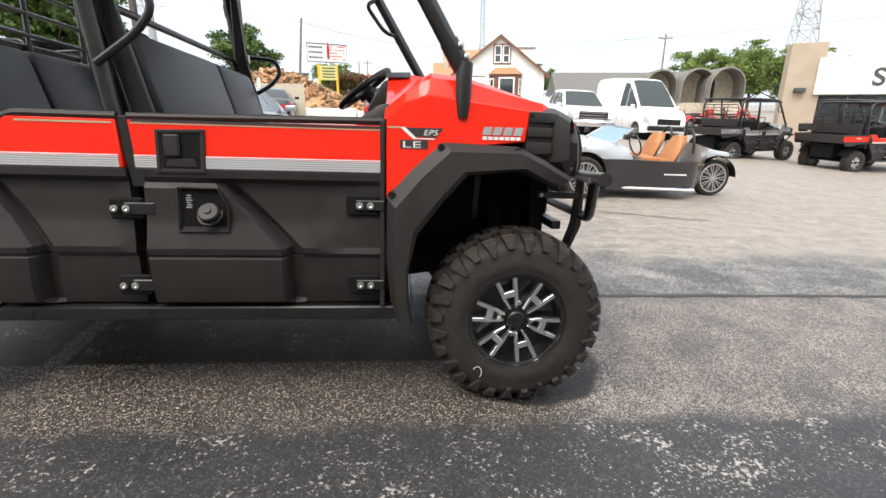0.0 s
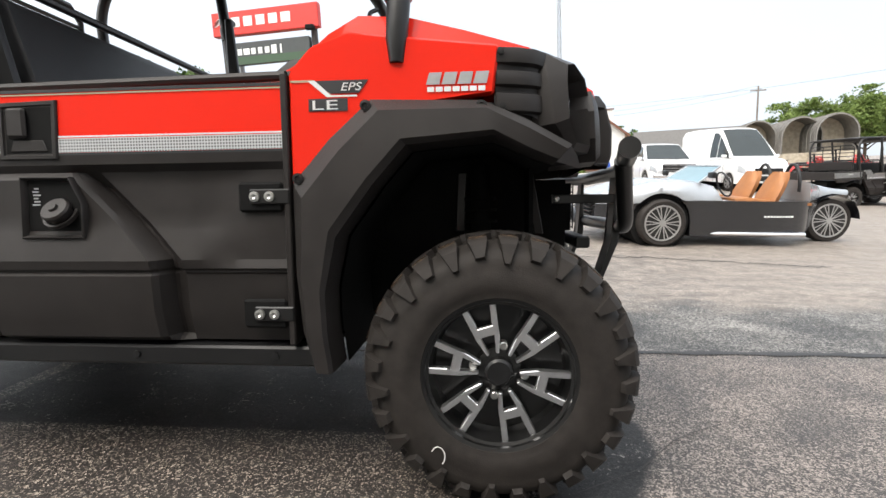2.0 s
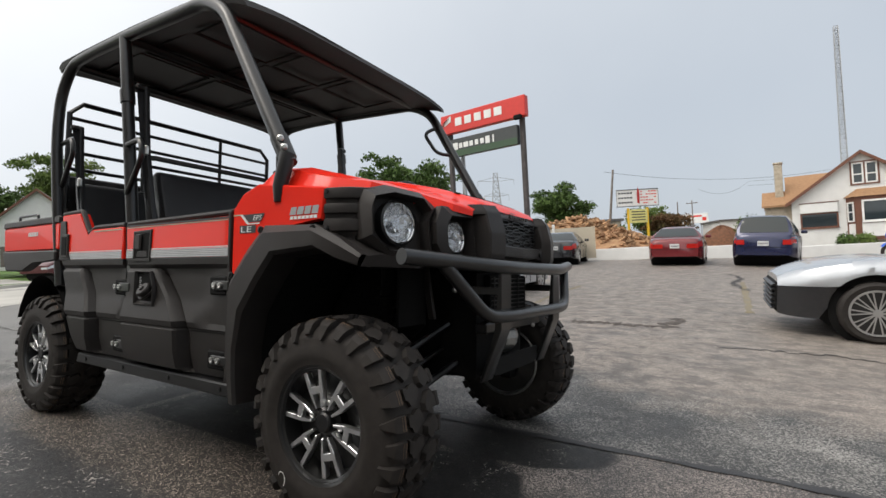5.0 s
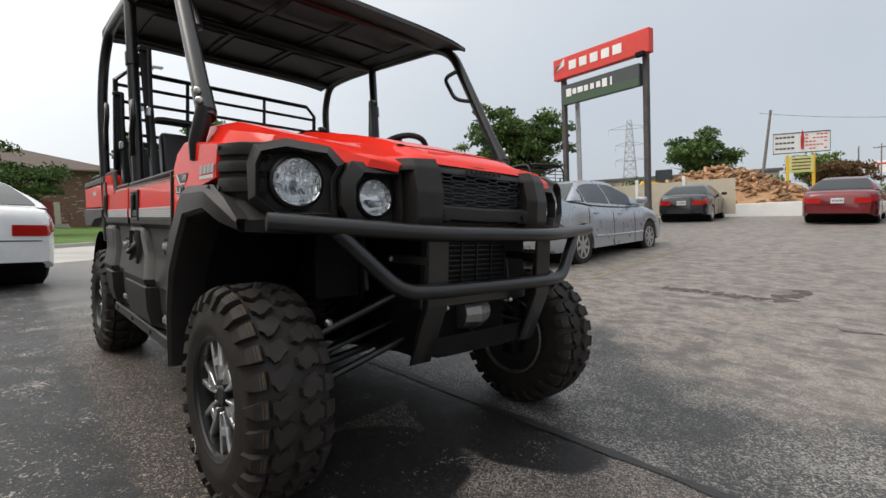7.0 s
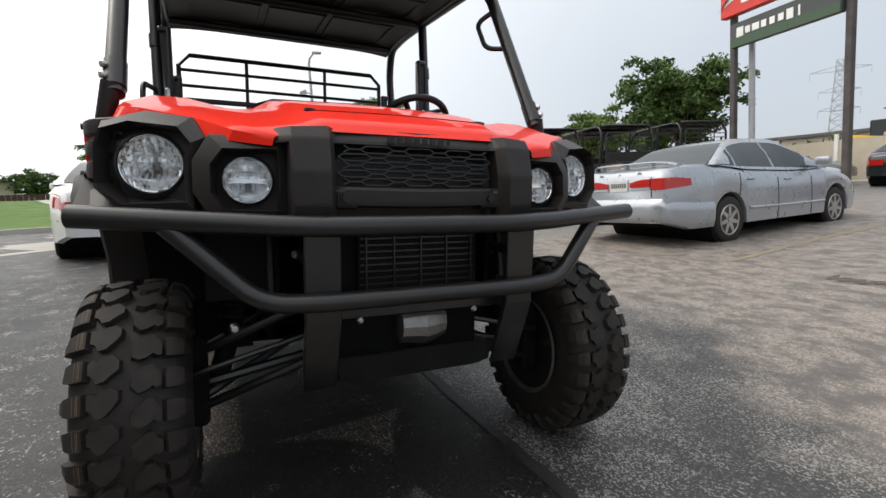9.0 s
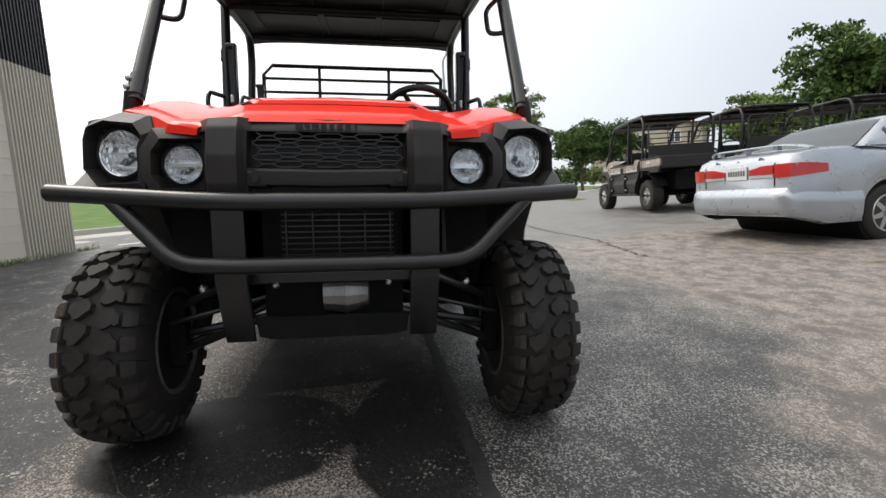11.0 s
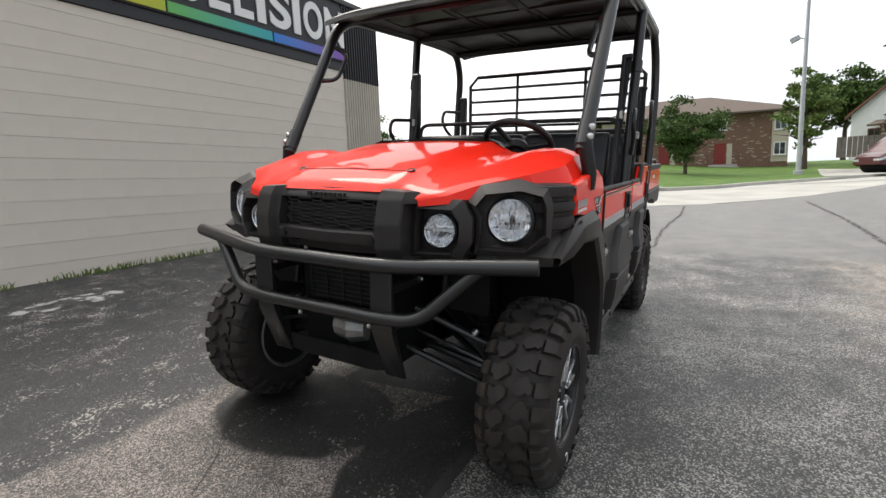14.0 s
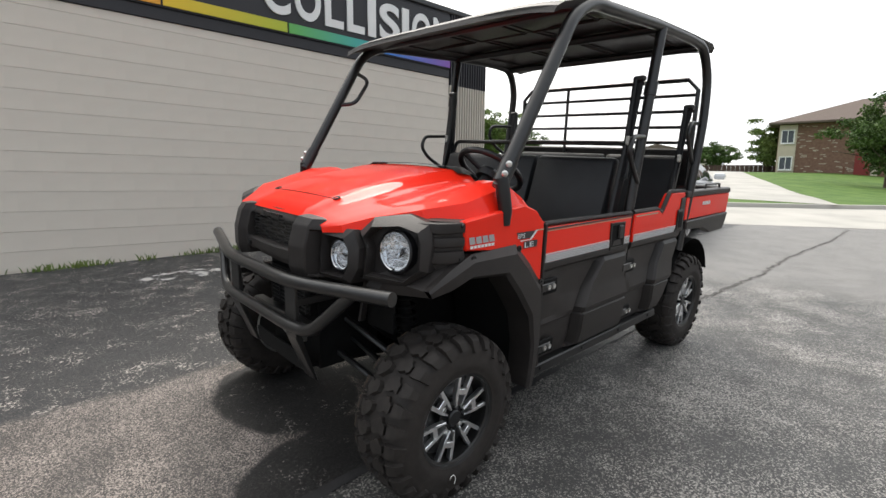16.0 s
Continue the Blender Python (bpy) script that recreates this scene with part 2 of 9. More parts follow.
# ---- ground ----
LOT = np.array([(-60, 0.27), (-4.6, 0.27), (-0.9, 0.055), (0.0, 0.0), (1.0, -0.061), (1.7, -0.078), (3.0, -0.066), (4.5, -0.045), (8.0, 0.03), (18.0, 0.17), (40.0, 0.5), (80.0, 0.6), (200, 0.6)])
_ys = np.linspace(-60, 200, 5201)
_fy = np.interp(_ys, LOT[:, 0], LOT[:, 1])
_k = np.ones(11) / 11
_fs = np.convolve(_fy, _k, mode="same")
_fs[:12], _fs[-12:] = _fy[:12], _fy[-12:]


def lot(x, y):
    """Height of the ground, a shallow drain running past the vehicle."""
    xc = max(-22.0, min(14.0, x))
    # the lot falls away towards the shop
    fall = 0.030 * max(0.0, min(14.0, x)) * float(np.interp(y, [1.5, 3.2, 4.5, 15.0, 23.0, 32.0], [0.0, 0.75, 1.0, 1.0, 0.35, 0.0]))
    return -0.0323 * xc + float(np.interp(y, _ys, _fs)) - fall - 0.016 - 0.012 * max(0.0, min(11.0, -5.0 - x))


# ---- the red utility vehicle ----
hero = thing("utility_vehicle", LEVEL, "red and black four-door utility side-by-side with roof and rack", "utility vehicle")
HW = 0.81


def both(fn):
    for s in (-1, 1):
        fn(s)


# wheels
def tyre_at(R, h, phi, up=0.0):
    """Side offset and radius on a tyre's rounded section, phi running from the crown to the widest line."""
    e, rc = 2 / 2.9, R * 0.725
    s, c = abs(math.sin(phi)) ** e, max(0.0, math.cos(phi)) ** e
    return math.copysign((h + up) * s, phi), rc + (R - rc + up) * c


def tyre_mesh(R, W, rim):
    h = W / 2
    side = [tyre_at(R, h, radians(q), -0.0175) for q in (4, 12, 22, 32, 42, 52, 62, 72, 82, 89.9)]
    half = [(r, y) for y, r in side] + [(rim + 0.042, h * 0.94), (rim + 0.022, h * 0.88), (rim + 0.006, h * 0.86), (rim, h * 0.78)]
    bm = lathe(B(), [(r, -y) for r, y in half[::-1]] + half, seg=72)
    for f in list(bm.faces):
        if len(f.verts) > 8:
            bm.faces.remove(f)
    return bm


def lug_mesh(R, W, count=28):
    """Tread lugs in a ring: interlocking hooked centre blocks and long shoulder lugs wrapped over the edge."""
    bm = B()
    h = W / 2
    st = 2 * math.pi / count

    def lug(o, s, rows, low=-0.020):
        # rows of (degrees from the crown, start, end in pitches, height)
        rings = []
        for i, (q, a, b, up) in enumerate(rows):
            if s > 0:
                a, b = 0.72 - b, 0.72 - a
            ins = 0.022 if 0 < i < len(rows) - 1 else 0.04
            dq = (0.8 if i == 0 else -1.2 if i == len(rows) - 1 else 0)
            y0, r0 = tyre_at(R, h, s * radians(q), low)
            y1, r1 = tyre_at(R, h, s * radians(q + dq), up)
            ring = []
            for f, y, r in ((a, y0, r0), (a + ins, y1, r1), (b - ins, y1, r1), (b, y0, r0)):
                t = o + f * st
                ring.append(bm.verts.new((r * math.sin(t), y, r * math.cos(t))))
            rings.append(ring)
        for p, q in zip(rings, rings[1:]):
            for i in range(3):
                bm.faces.new((p[i], p[i + 1], q[i + 1], q[i]))
        bm.faces.new(rings[0])
        bm.faces.new(rings[-1][::-1])

    for k in range(count):
        for s in (-1, 1):
            o = k * st + (st * 0.5 if s > 0 else 0)
            j = 0.05 if k % 2 else -0.05
            # a large hooked block reaching from the crown to the shoulder groove
            lug(o, s, [(0.8, 0.10 + j, 0.44 + j, 0.0), (5.0, -0.04, 0.62, 0.0), (9.5, 0.00, 0.80, 0.0), (15, 0.14, 0.84, 0.0), (18.5, 0.06, 0.62, 0.0), (24.0, 0.10 + j, 0.56, 0.0)])
            end = (82, 0.24, 0.50, -0.006) if k % 2 else (72, 0.18, 0.58, -0.004)
            lug(o, s, [(27.0, 0.02, 0.70, 0.0), (35, 0.03, 0.70, 0.002), (43, 0.06, 0.69, 0.002), (51, 0.10, 0.66, 0.001), end])
    return bm


def tread_lines(R, W, s, count=28):
    """Thin tan mould lines across the shoulder lugs."""
    bm = B()
    st = 2 * math.pi / count
    for k in range(count):
        o = k * st + (st * 0.5 if s > 0 else 0)
        for q in (29.5, 31.2, 35.0):
            f = []
            for t, dq in ((0.08, 0), (0.64, 0), (0.64, 0.5), (0.08, 0.5)):
                y, r = tyre_at(R, W / 2, s * radians(q + dq), 0.0038)
                f.append(bm.verts.new((r * math.sin(o + t * st), y, r * math.cos(o + t * st))))
            bm.faces.new(f)
    return bm


def spoke_mesh():
    """One forked spoke: two bars and a bridge, in the wheel's plane, outer face at y = 0."""
    bm = B()
    for s in (-1, 1):
        prism(bm, [(s * 0.007, 0.050), (s * 0.015, 0.047), (s * 0.030, 0.092), (s * 0.032, 0.110), (s * 0.046, 0.182), (s * 0.031, 0.186), (s * 0.019, 0.126), (s * 0.019, 0.092)], -0.016, 0.006, bevel=0.002)
    prism(bm, [(-0.026, 0.094), (0.026, 0.094), (0.027, 0.118), (-0.027, 0.118)], -0.015, 0.005, bevel=0.002)
    return bm


def hero_wheel(m, W, spin, outer=1, chalk=None):
    w = new("wheel")
    w.parent, w.matrix_basis = hero, m @ pose(0, 0, 0, 0, spin, 0)
    R = 0.343
    part("tyre", tyre_mesh(R, W, 0.184), RUBBER, w, angle=50)
    part("tread", lug_mesh(R, W), RUBBER, w, "chunky all-terrain tread blocks", angle=20)
    part("tread_line", tread_lines(R, W, -outer), TREADPAINT, w, "faint tan mould lines on the tread")["kind"] = "stuff"
    h = W / 2
    # rim: barrel, dish and lip, outer side at -y
    bm = lathe(B(), [(0.184, h * 0.8), (0.172, h * 0.78), (0.162, 0.02), (0.164, -h * 0.35), (0.172, -h * 0.74), (0.186, -h * 0.80), (0.189, -h * 0.85), (0.181, -h * 0.82), (0.170, -h * 0.55), (0.160, -h * 0.30), (0.06, -h * 0.28), (0.0, -h * 0.28)], seg=48)
    part("rim", bm, WHEELBLACK, w, "gloss black rim")
    part("inner_lip", lathe(B(), [(0.186, h * 0.79), (0.193, h * 0.87), (0.184, h * 0.90), (0.175, h * 0.80)], seg=40, closed=True), ALLOY, w)
    h -= 0.026
    sp = None
    for k in range(6):
        a = k * 60 + 31
        mm = pose(0, -h * 0.72, 0, 0, a, 0)
        if sp is None:
            bm = spoke_mesh()
            sp = part("spoke", bm, MACHINED, w, "machined silver forked spoke")
            sp.matrix_basis = mm
        else:
            o = sp.copy()
            scene.collection.objects.link(o)
            o.parent, o.matrix_basis = w, mm
    bm = lathe(B(), [(0.062, -h * 0.26), (0.055, -h * 0.56), (0.034, -h * 0.60)], seg=32)
    part("hub", bm, WHEELBLACK, w)
    bm = lathe(B(), [(0.036, -h * 0.5), (0.034, -h * 0.80), (0.028, -h * 0.85), (0.0, -h * 0.85)], seg=24)
    part("hub_cap", bm, PLASTIC2, w, "round black hub cap")
    for k in range(4):
        a = radians(k * 90 - 2)
        c = (0.064 * math.sin(a), 0, 0.064 * math.cos(a))
        bm = lathe(B(), [(0.011, -h * 0.5), (0.011, -h * 0.70), (0.008, -h * 0.73), (0.0, -h * 0.73)], c, seg=8)
        part("lug_nut", bm, ZINC, w)
    h += 0.026
    if chalk:
        arc = [(chalk[0] + 0.017 * math.cos(q), -h + 0.0095, chalk[1] + 0.024 * math.sin(q)) for q in np.linspace(-0.9, 2.6, 12)]
        part("chalk_mark", moved(tube(B(), arc, 0.0016, 5), pose(0, 0, 0, 0, -spin, 0)), CHALK, w, "thin white chalk mark")
    # brake drum inside
    bm = lathe(B(), [(0.11, h * 0.75), (0.125, h * 0.7), (0.125, 0.02), (0.0, 0.02)], seg=28)
    part("brake_drum", bm, DARK, w)
    return w


for _x, _w, _yc in ((0.0, 0.278, 0.706), (-2.345, 0.290, 0.690)):
    hero_wheel(pose(_x, -_yc, 0.319), _w, 12 + _x * 20, 1, (-0.148, -0.198) if _x > -0.5 else None)
    hero_wheel(pose(_x, _yc, 0.319, 0, 0, 180), _w, 47 + _x * 33, -1, (-0.04, -0.235) if _x > -0.5 else None)


# hood: half sections from front to cowl, (y, z)
HOOD = [
    (0.315, [(0, 1.062), (0.12, 1.062), (0.235, 1.062), (0.27, 1.053), (0.30, 1.050), (0.33, 1.048), (0.36, 1.046), (0.37, 1.040), (0.375, 1.02)]),
    (0.285, [(0, 1.092), (0.12, 1.092), (0.245, 1.091), (0.285, 1.079), (0.33, 1.072), (0.38, 1.066), (0.43, 1.062), (0.46, 1.056), (0.47, 1.03)]),
    (0.20, [(0, 1.132), (0.12, 1.131), (0.262, 1.128), (0.31, 1.110), (0.36, 1.100), (0.42, 1.094), (0.48, 1.092), (0.53, 1.086), (0.55, 1.05)]),
    (0.08, [(0, 1.168), (0.12, 1.167), (0.275, 1.163), (0.335, 1.140), (0.41, 1.130), (0.50, 1.130), (0.59, 1.130), (0.67, 1.122), (0.70, 1.06)]),
    (-0.08, [(0, 1.205), (0.13, 1.204), (0.290, 1.198), (0.355, 1.168), (0.45, 1.160), (0.56, 1.172), (0.66, 1.168), (0.74, 1.146), (0.785, 1.05)]),
    (-0.22, [(0, 1.228), (0.13, 1.227), (0.300, 1.220), (0.37, 1.185), (0.46, 1.182), (0.58, 1.205), (0.67, 1.205), (0.745, 1.18), (0.80, 1.05)]),
    (-0.34, [(0, 1.246), (0.13, 1.245), (0.315, 1.238), (0.385, 1.202), (0.47, 1.195), (0.58, 1.214), (0.67, 1.214), (0.74, 1.19), (0.805, 1.05)]),
    (-0.42, [(0, 1.254), (0.13, 1.253), (0.325, 1.246), (0.395, 1.205), (0.48, 1.190), (0.58, 1.178), (0.66, 1.170), (0.735, 1.15), (0.808, 1.05)]),
    (-0.50, [(0, 1.246), (0.13, 1.245), (0.330, 1.236), (0.40, 1.19), (0.49, 1.15), (0.58, 1.12), (0.67, 1.10), (0.74, 1.08), (0.81, 1.045)]),
]
rows = []
for x, half in HOOD:
    rows.append([(x, -y, z) for y, z in half[::-1]] + [(x, y, z) for y, z in half[1:]])
_bm = flat(rows)
bmesh.ops.subdivide_edges(_bm, edges=_bm.edges[:], cuts=2, use_grid_fill=True, smooth=0.35)
part("hood", _bm, RED, hero, "glossy red hood with raised centre", angle=24)
for s in (-1, 1):
    bm = lathe(B(), [(0.017, 0.0), (0.017, 0.0052), (0.012, 0.0055), (0.011, 0.001), (0.0, 0.001)], (0, 0, 0), "z", 20)
    moved(bm, pose(0.182, s * 0.262, 1.1305, 0, 17, 0))
    part("hood_latch", bm, PLASTIC2, hero)


part("hood_seam", tube(B(), [(0.193, y, lerp_at(abs(y), [0, 0.12, 0.262, 0.31], [1.1348, 1.1338, 1.1305, 1.113])) for y in np.linspace(-0.27, 0.27, 17)], 0.0018, 5), DARK, hero)


# red side panels below the hood
def side_red(s):
    y = s * HW
    poly = [(-0.495, 0.775), (-0.495, 1.043), (-0.44, 1.10), (-0.35, 1.13), (0.0, 1.09), (-0.012, 0.98), (-0.33, 0.955)]
    bm = prism(B(), poly, y - s * 0.03, y, bevel=0.006)
    part("side_panel", bm, RED, hero)


both(side_red)
# black trim along the hood's rear edge
rows = [[(x, y, lerp_at(abs(y), [0, 0.30, 0.345, 0.40], [1.262, 1.254, 1.238, 1.214]) - 0.05 * max(0.0, -0.425 - x) + 0.004) for y in np.linspace(-0.375, 0.375, 21)] for x in (-0.405, -0.43, -0.47, -0.51)]
part("cowl_trim", flat(rows), PLASTIC, hero, "black plastic trim at the windscreen edge")


# front fender flare
FO = [(-0.455, 0.325), (-0.480, 0.42), (-0.492, 0.56), (-0.492, 0.782), (-0.400, 0.885), (-0.299, 0.974), (-0.039, 0.966), (0.064, 0.920), (0.165, 0.862)]
FI = [(-0.400, 0.325), (-0.412, 0.42), (-0.415, 0.52), (-0.385, 0.655), (-0.293, 0.777), (-0.214, 0.865), (-0.010, 0.884), (0.070, 0.845), (0.134, 0.826)]


def fender(s):
    def P(p, y):
        return (p[0], s * y, p[1])
    ro = [P(p, 0.812) for p in FO]
    rm = [P((a[0] * 0.72 + b[0] * 0.28, a[1] * 0.72 + b[1] * 0.28), 0.842 - 0.03 * max(0, (a[0]) / 0.165)) for a, b in zip(FO, FI)]
    rn = [P((a[0] * 0.12 + b[0] * 0.88, a[1] * 0.12 + b[1] * 0.88), 0.850 - 0.05 * max(0, (a[0]) / 0.165)) for a, b in zip(FO, FI)]
    ri = [P(p, 0.838 - 0.05 * max(0, p[0] / 0.134)) for p in FI]
    rb = [P((p[0], p[1] - 0.004), 0.72) for p in FI]
    bm = loft(B(), [[P(p, 0.78) for p in FO], ro, rm, rn, ri, rb], caps=False)
    part("fender_flare", bm, PLASTIC, hero, "black plastic front fender flare", angle=28)
    # liner
    bm = flat([[P((p[0] * 0.98, p[1] - 0.006), yy) for p in FI] for yy in (0.73, 0.62, 0.40)])
    part("fender_liner", bm, DARK, hero)
    bm = prism(B(), [(-0.47, 0.33), (-0.41, 0.33), (-0.42, 0.52), (-0.39, 0.655), (-0.293, 0.777), (-0.214, 0.865), (-0.01, 0.884), (0.10, 0.84), (0.10, 0.95), (-0.47, 1.0)], s * 0.38, s * 0.40)
    part("inner_panel", bm, DARK, hero)
    for x, z in ((-0.308, 0.958), (-0.041, 0.951), (-0.475, 0.793)):
        bm = lathe(B(), [(0.013, 0.0), (0.013, 0.006), (0.007, 0.007), (0.006, 0.003), (0.0, 0.003)], seg=12)
        if s < 0:
            bm = moved(bm, pose(0, 0, 0, 0, 0, 180))
        moved(bm, pose(x, s * 0.822, z))
        part("push_rivet", bm, PLASTIC2, hero)


both(fender)


# corner pieces that close the fender's nose against the front fascia
def fender_nose(s):
    def P(x, y, z):
        return (x, s * y, z)
    a = [P(-0.030, 0.805, 0.962), P(0.064, 0.805, 0.916), P(0.165, 0.79, 0.858)]
    b = [P(0.000, 0.780, 0.965), P(0.105, 0.735, 0.905), P(0.205, 0.62, 0.876)]
    c = [P(0.070, 0.70, 0.955), P(0.140, 0.66, 0.915), P(0.220, 0.56, 0.880)]
    lo = [P(0.060, 0.79, 0.845), P(0.134, 0.78, 0.826), P(0.225, 0.60, 0.822)]
    bm = loft(B(), [a, b, c], caps=False)
    loft(bm, [[a[2], b[2], c[2]], [lo[1], lo[2], P(0.235, 0.54, 0.835)]], caps=False)
    part("fender_nose", bm, PLASTIC, hero, angle=18)
    part("wheelhouse_side", prism(B(), [(-0.46, 0.36), (-0.46, 0.98), (0.09, 0.98), (0.09, 0.60), (-0.02, 0.50), (-0.20, 0.40)], s * 0.345, s * 0.357), DARK, hero)
    # added dark sheet standing for the black shade behind the bumper
    part("wheelhouse_front", box(B(), (0.10, s * 0.46, 0.73), (0.012, 0.16, 0.24)), DARK, hero)


both(fender_nose)


# front fascia: a sheet over y and z with lamp pockets pressed in
LAMPS = [(0.640, 0.975, 0.0765, 0.155), (0.430, 0.937, 0.070, 0.250)]


# faceted surrounds standing proud round each lamp: (to the vehicle's middle, up, set back)
HEAD_OUT = [(-0.122, 0.108, 0.050), (-0.030, 0.136, 0.070), (0.096, 0.116, 0.050), (0.140, 0.062, 0.020), (0.112, 0.010, 0.012), (0.118, -0.112, 0.012), (-0.056, -0.118, 0.012), (-0.132, -0.060, 0.030), (-0.138, 0.050, 0.040)]
HEAD_IN = [(-0.098, 0.078), (-0.030, 0.096), (0.084, 0.084), (0.116, 0.046), (0.098, 0.008), (0.104, -0.094), (-0.050, -0.100), (-0.112, -0.050), (-0.112, 0.042)]
FOG_OUT = [(-0.082, 0.106, 0.020), (0.088, 0.106, 0.020), (0.098, 0.0, 0.016), (0.098, -0.094, 0.016), (-0.082, -0.092, 0.016), (-0.118, -0.030, 0.016), (-0.118, 0.044, 0.016)]
FOG_IN = [(-0.050, 0.072), (0.072, 0.074), (0.076, 0.0), (0.076, -0.076), (-0.050, -0.074), (-0.078, -0.034), (-0.078, 0.034)]


def inside(poly, u, v):
    hit, n = False, len(poly)
    for i in range(n):
        (a, b), (c, d) = poly[i], poly[(i + 1) % n]
        if (b > v) != (d > v) and u < (c - a) * (v - b) / (d - b) + a:
            hit = not hit
    return hit


POCKETS = [[((o[0] + i[0]) / 2, (o[1] + i[1]) / 2) for o, i in zip(out, inn)] for out, inn in ((HEAD_OUT, HEAD_IN), (FOG_OUT, FOG_IN))]


def fascia_x(y, z):
    a = abs(y)
    x = lerp_at(a, [0, 0.225, 0.238, 0.25, 0.335, 0.36, 0.40, 0.50, 0.53, 0.58, 0.66, 0.74, 0.80], [0.352, 0.345, 0.362, 0.392, 0.375, 0.340, 0.300, 0.268, 0.250, 0.222, 0.178, 0.105, 0.0])
    x += lerp_at(z, [0.80, 0.88, 0.96, 1.04, 1.07], [-0.025, 0.0, 0.0, -0.022, -0.045])
    if a < 0.232:
        if 0.925 < z < 1.030:
            x -= 0.045
        elif 0.872 < z < 0.918:
            x += 0.006
        elif z <= 0.872:
            x -= 0.03
    for (ly, lz, r, lx), poly in zip(LAMPS, POCKETS):
        if inside(poly, ly - a, z - lz):
            x = min(x, lx - 0.075)
    return x


def zu(a):
    return lerp_at(a, [0, 0.24, 0.36, 0.42, 0.50, 0.56, 0.62, 0.70, 0.78, 0.80], [1.072, 1.072, 1.066, 1.048, 1.046, 1.066, 1.084, 1.090, 1.085, 1.08])


def zl(a):
    return lerp_at(a, [0, 0.36, 0.5, 0.6, 0.7, 0.80], [0.835, 0.845, 0.862, 0.875, 0.885, 0.935])


_ya = sorted(set([round(v, 4) for v in np.linspace(-0.80, 0.80, 161)] + [s * v for s in (-1, 1) for v in (0.232, 0.238, 0.25, 0.335, 0.36)]))
rows = []
for k in range(37):
    f = k / 36
    row = []
    for y in _ya:
        z = zl(abs(y)) + (zu(abs(y)) - zl(abs(y))) * f
        row.append((fascia_x(y, z), y, z))
    rows.append(row)
rows.append([(p[0] - 0.06, p[1], p[2] + 0.004) for p in rows[-1]])
_bm = flat(rows)
part("front_fascia", _bm, PLASTIC, hero, "black textured plastic front fascia", angle=22)

# grille: honeycomb bars in the opening
_bm = B()
for r in range(5):
    z = 0.938 + r * 0.0205
    for k in range(-3, 4):
        y0 = k * 0.118 + (0.059 if r % 2 else 0.0) - 0.044
        for q in (-1, 1):
            pts = [(0.324, y0, z), (0.324, y0 + 0.014, z + q * 0.0085), (0.324, y0 + 0.074, z + q * 0.0085), (0.324, y0 + 0.088, z)]
            pts = [p for p in pts if abs(p[1]) < 0.233]
            if len(pts) > 1:
                tube(_bm, pts, 0.0032, 5)
        if abs(y0 + 0.103) < 0.21:
            tube(_bm, [(0.324, y0 + 0.088, z), (0.324, y0 + 0.118, z)], 0.0032, 5)
part("grille", _bm, PLASTIC2, hero, "honeycomb grille")
_bm = box(B(), (0.285, 0, 0.978), (0.01, 0.47, 0.12))
part("grille_backing", _bm, DARK, hero)
# maker's mark above the grille, as raised bars
bars("emblem_bar", [((0.336, -0.083 + i * 0.0235, 1.048), (0.008, w * 0.85, 0.017 if i == 0 else 0.013)) for i, w in enumerate((0.024, 0.018, 0.024, 0.018, 0.016, 0.018, 0.018, 0.008))], PLASTIC2, hero)
for s in (-1, 1):
    bm = lathe(B(), [(0.011, 0.0), (0.011, 0.008), (0.0, 0.008)], (0, 0, 0), "x", 12)
    moved(bm, pose(0.352, s * 0.208, 0.897))
    part("grille_bolt", bm, PLASTIC2, hero)


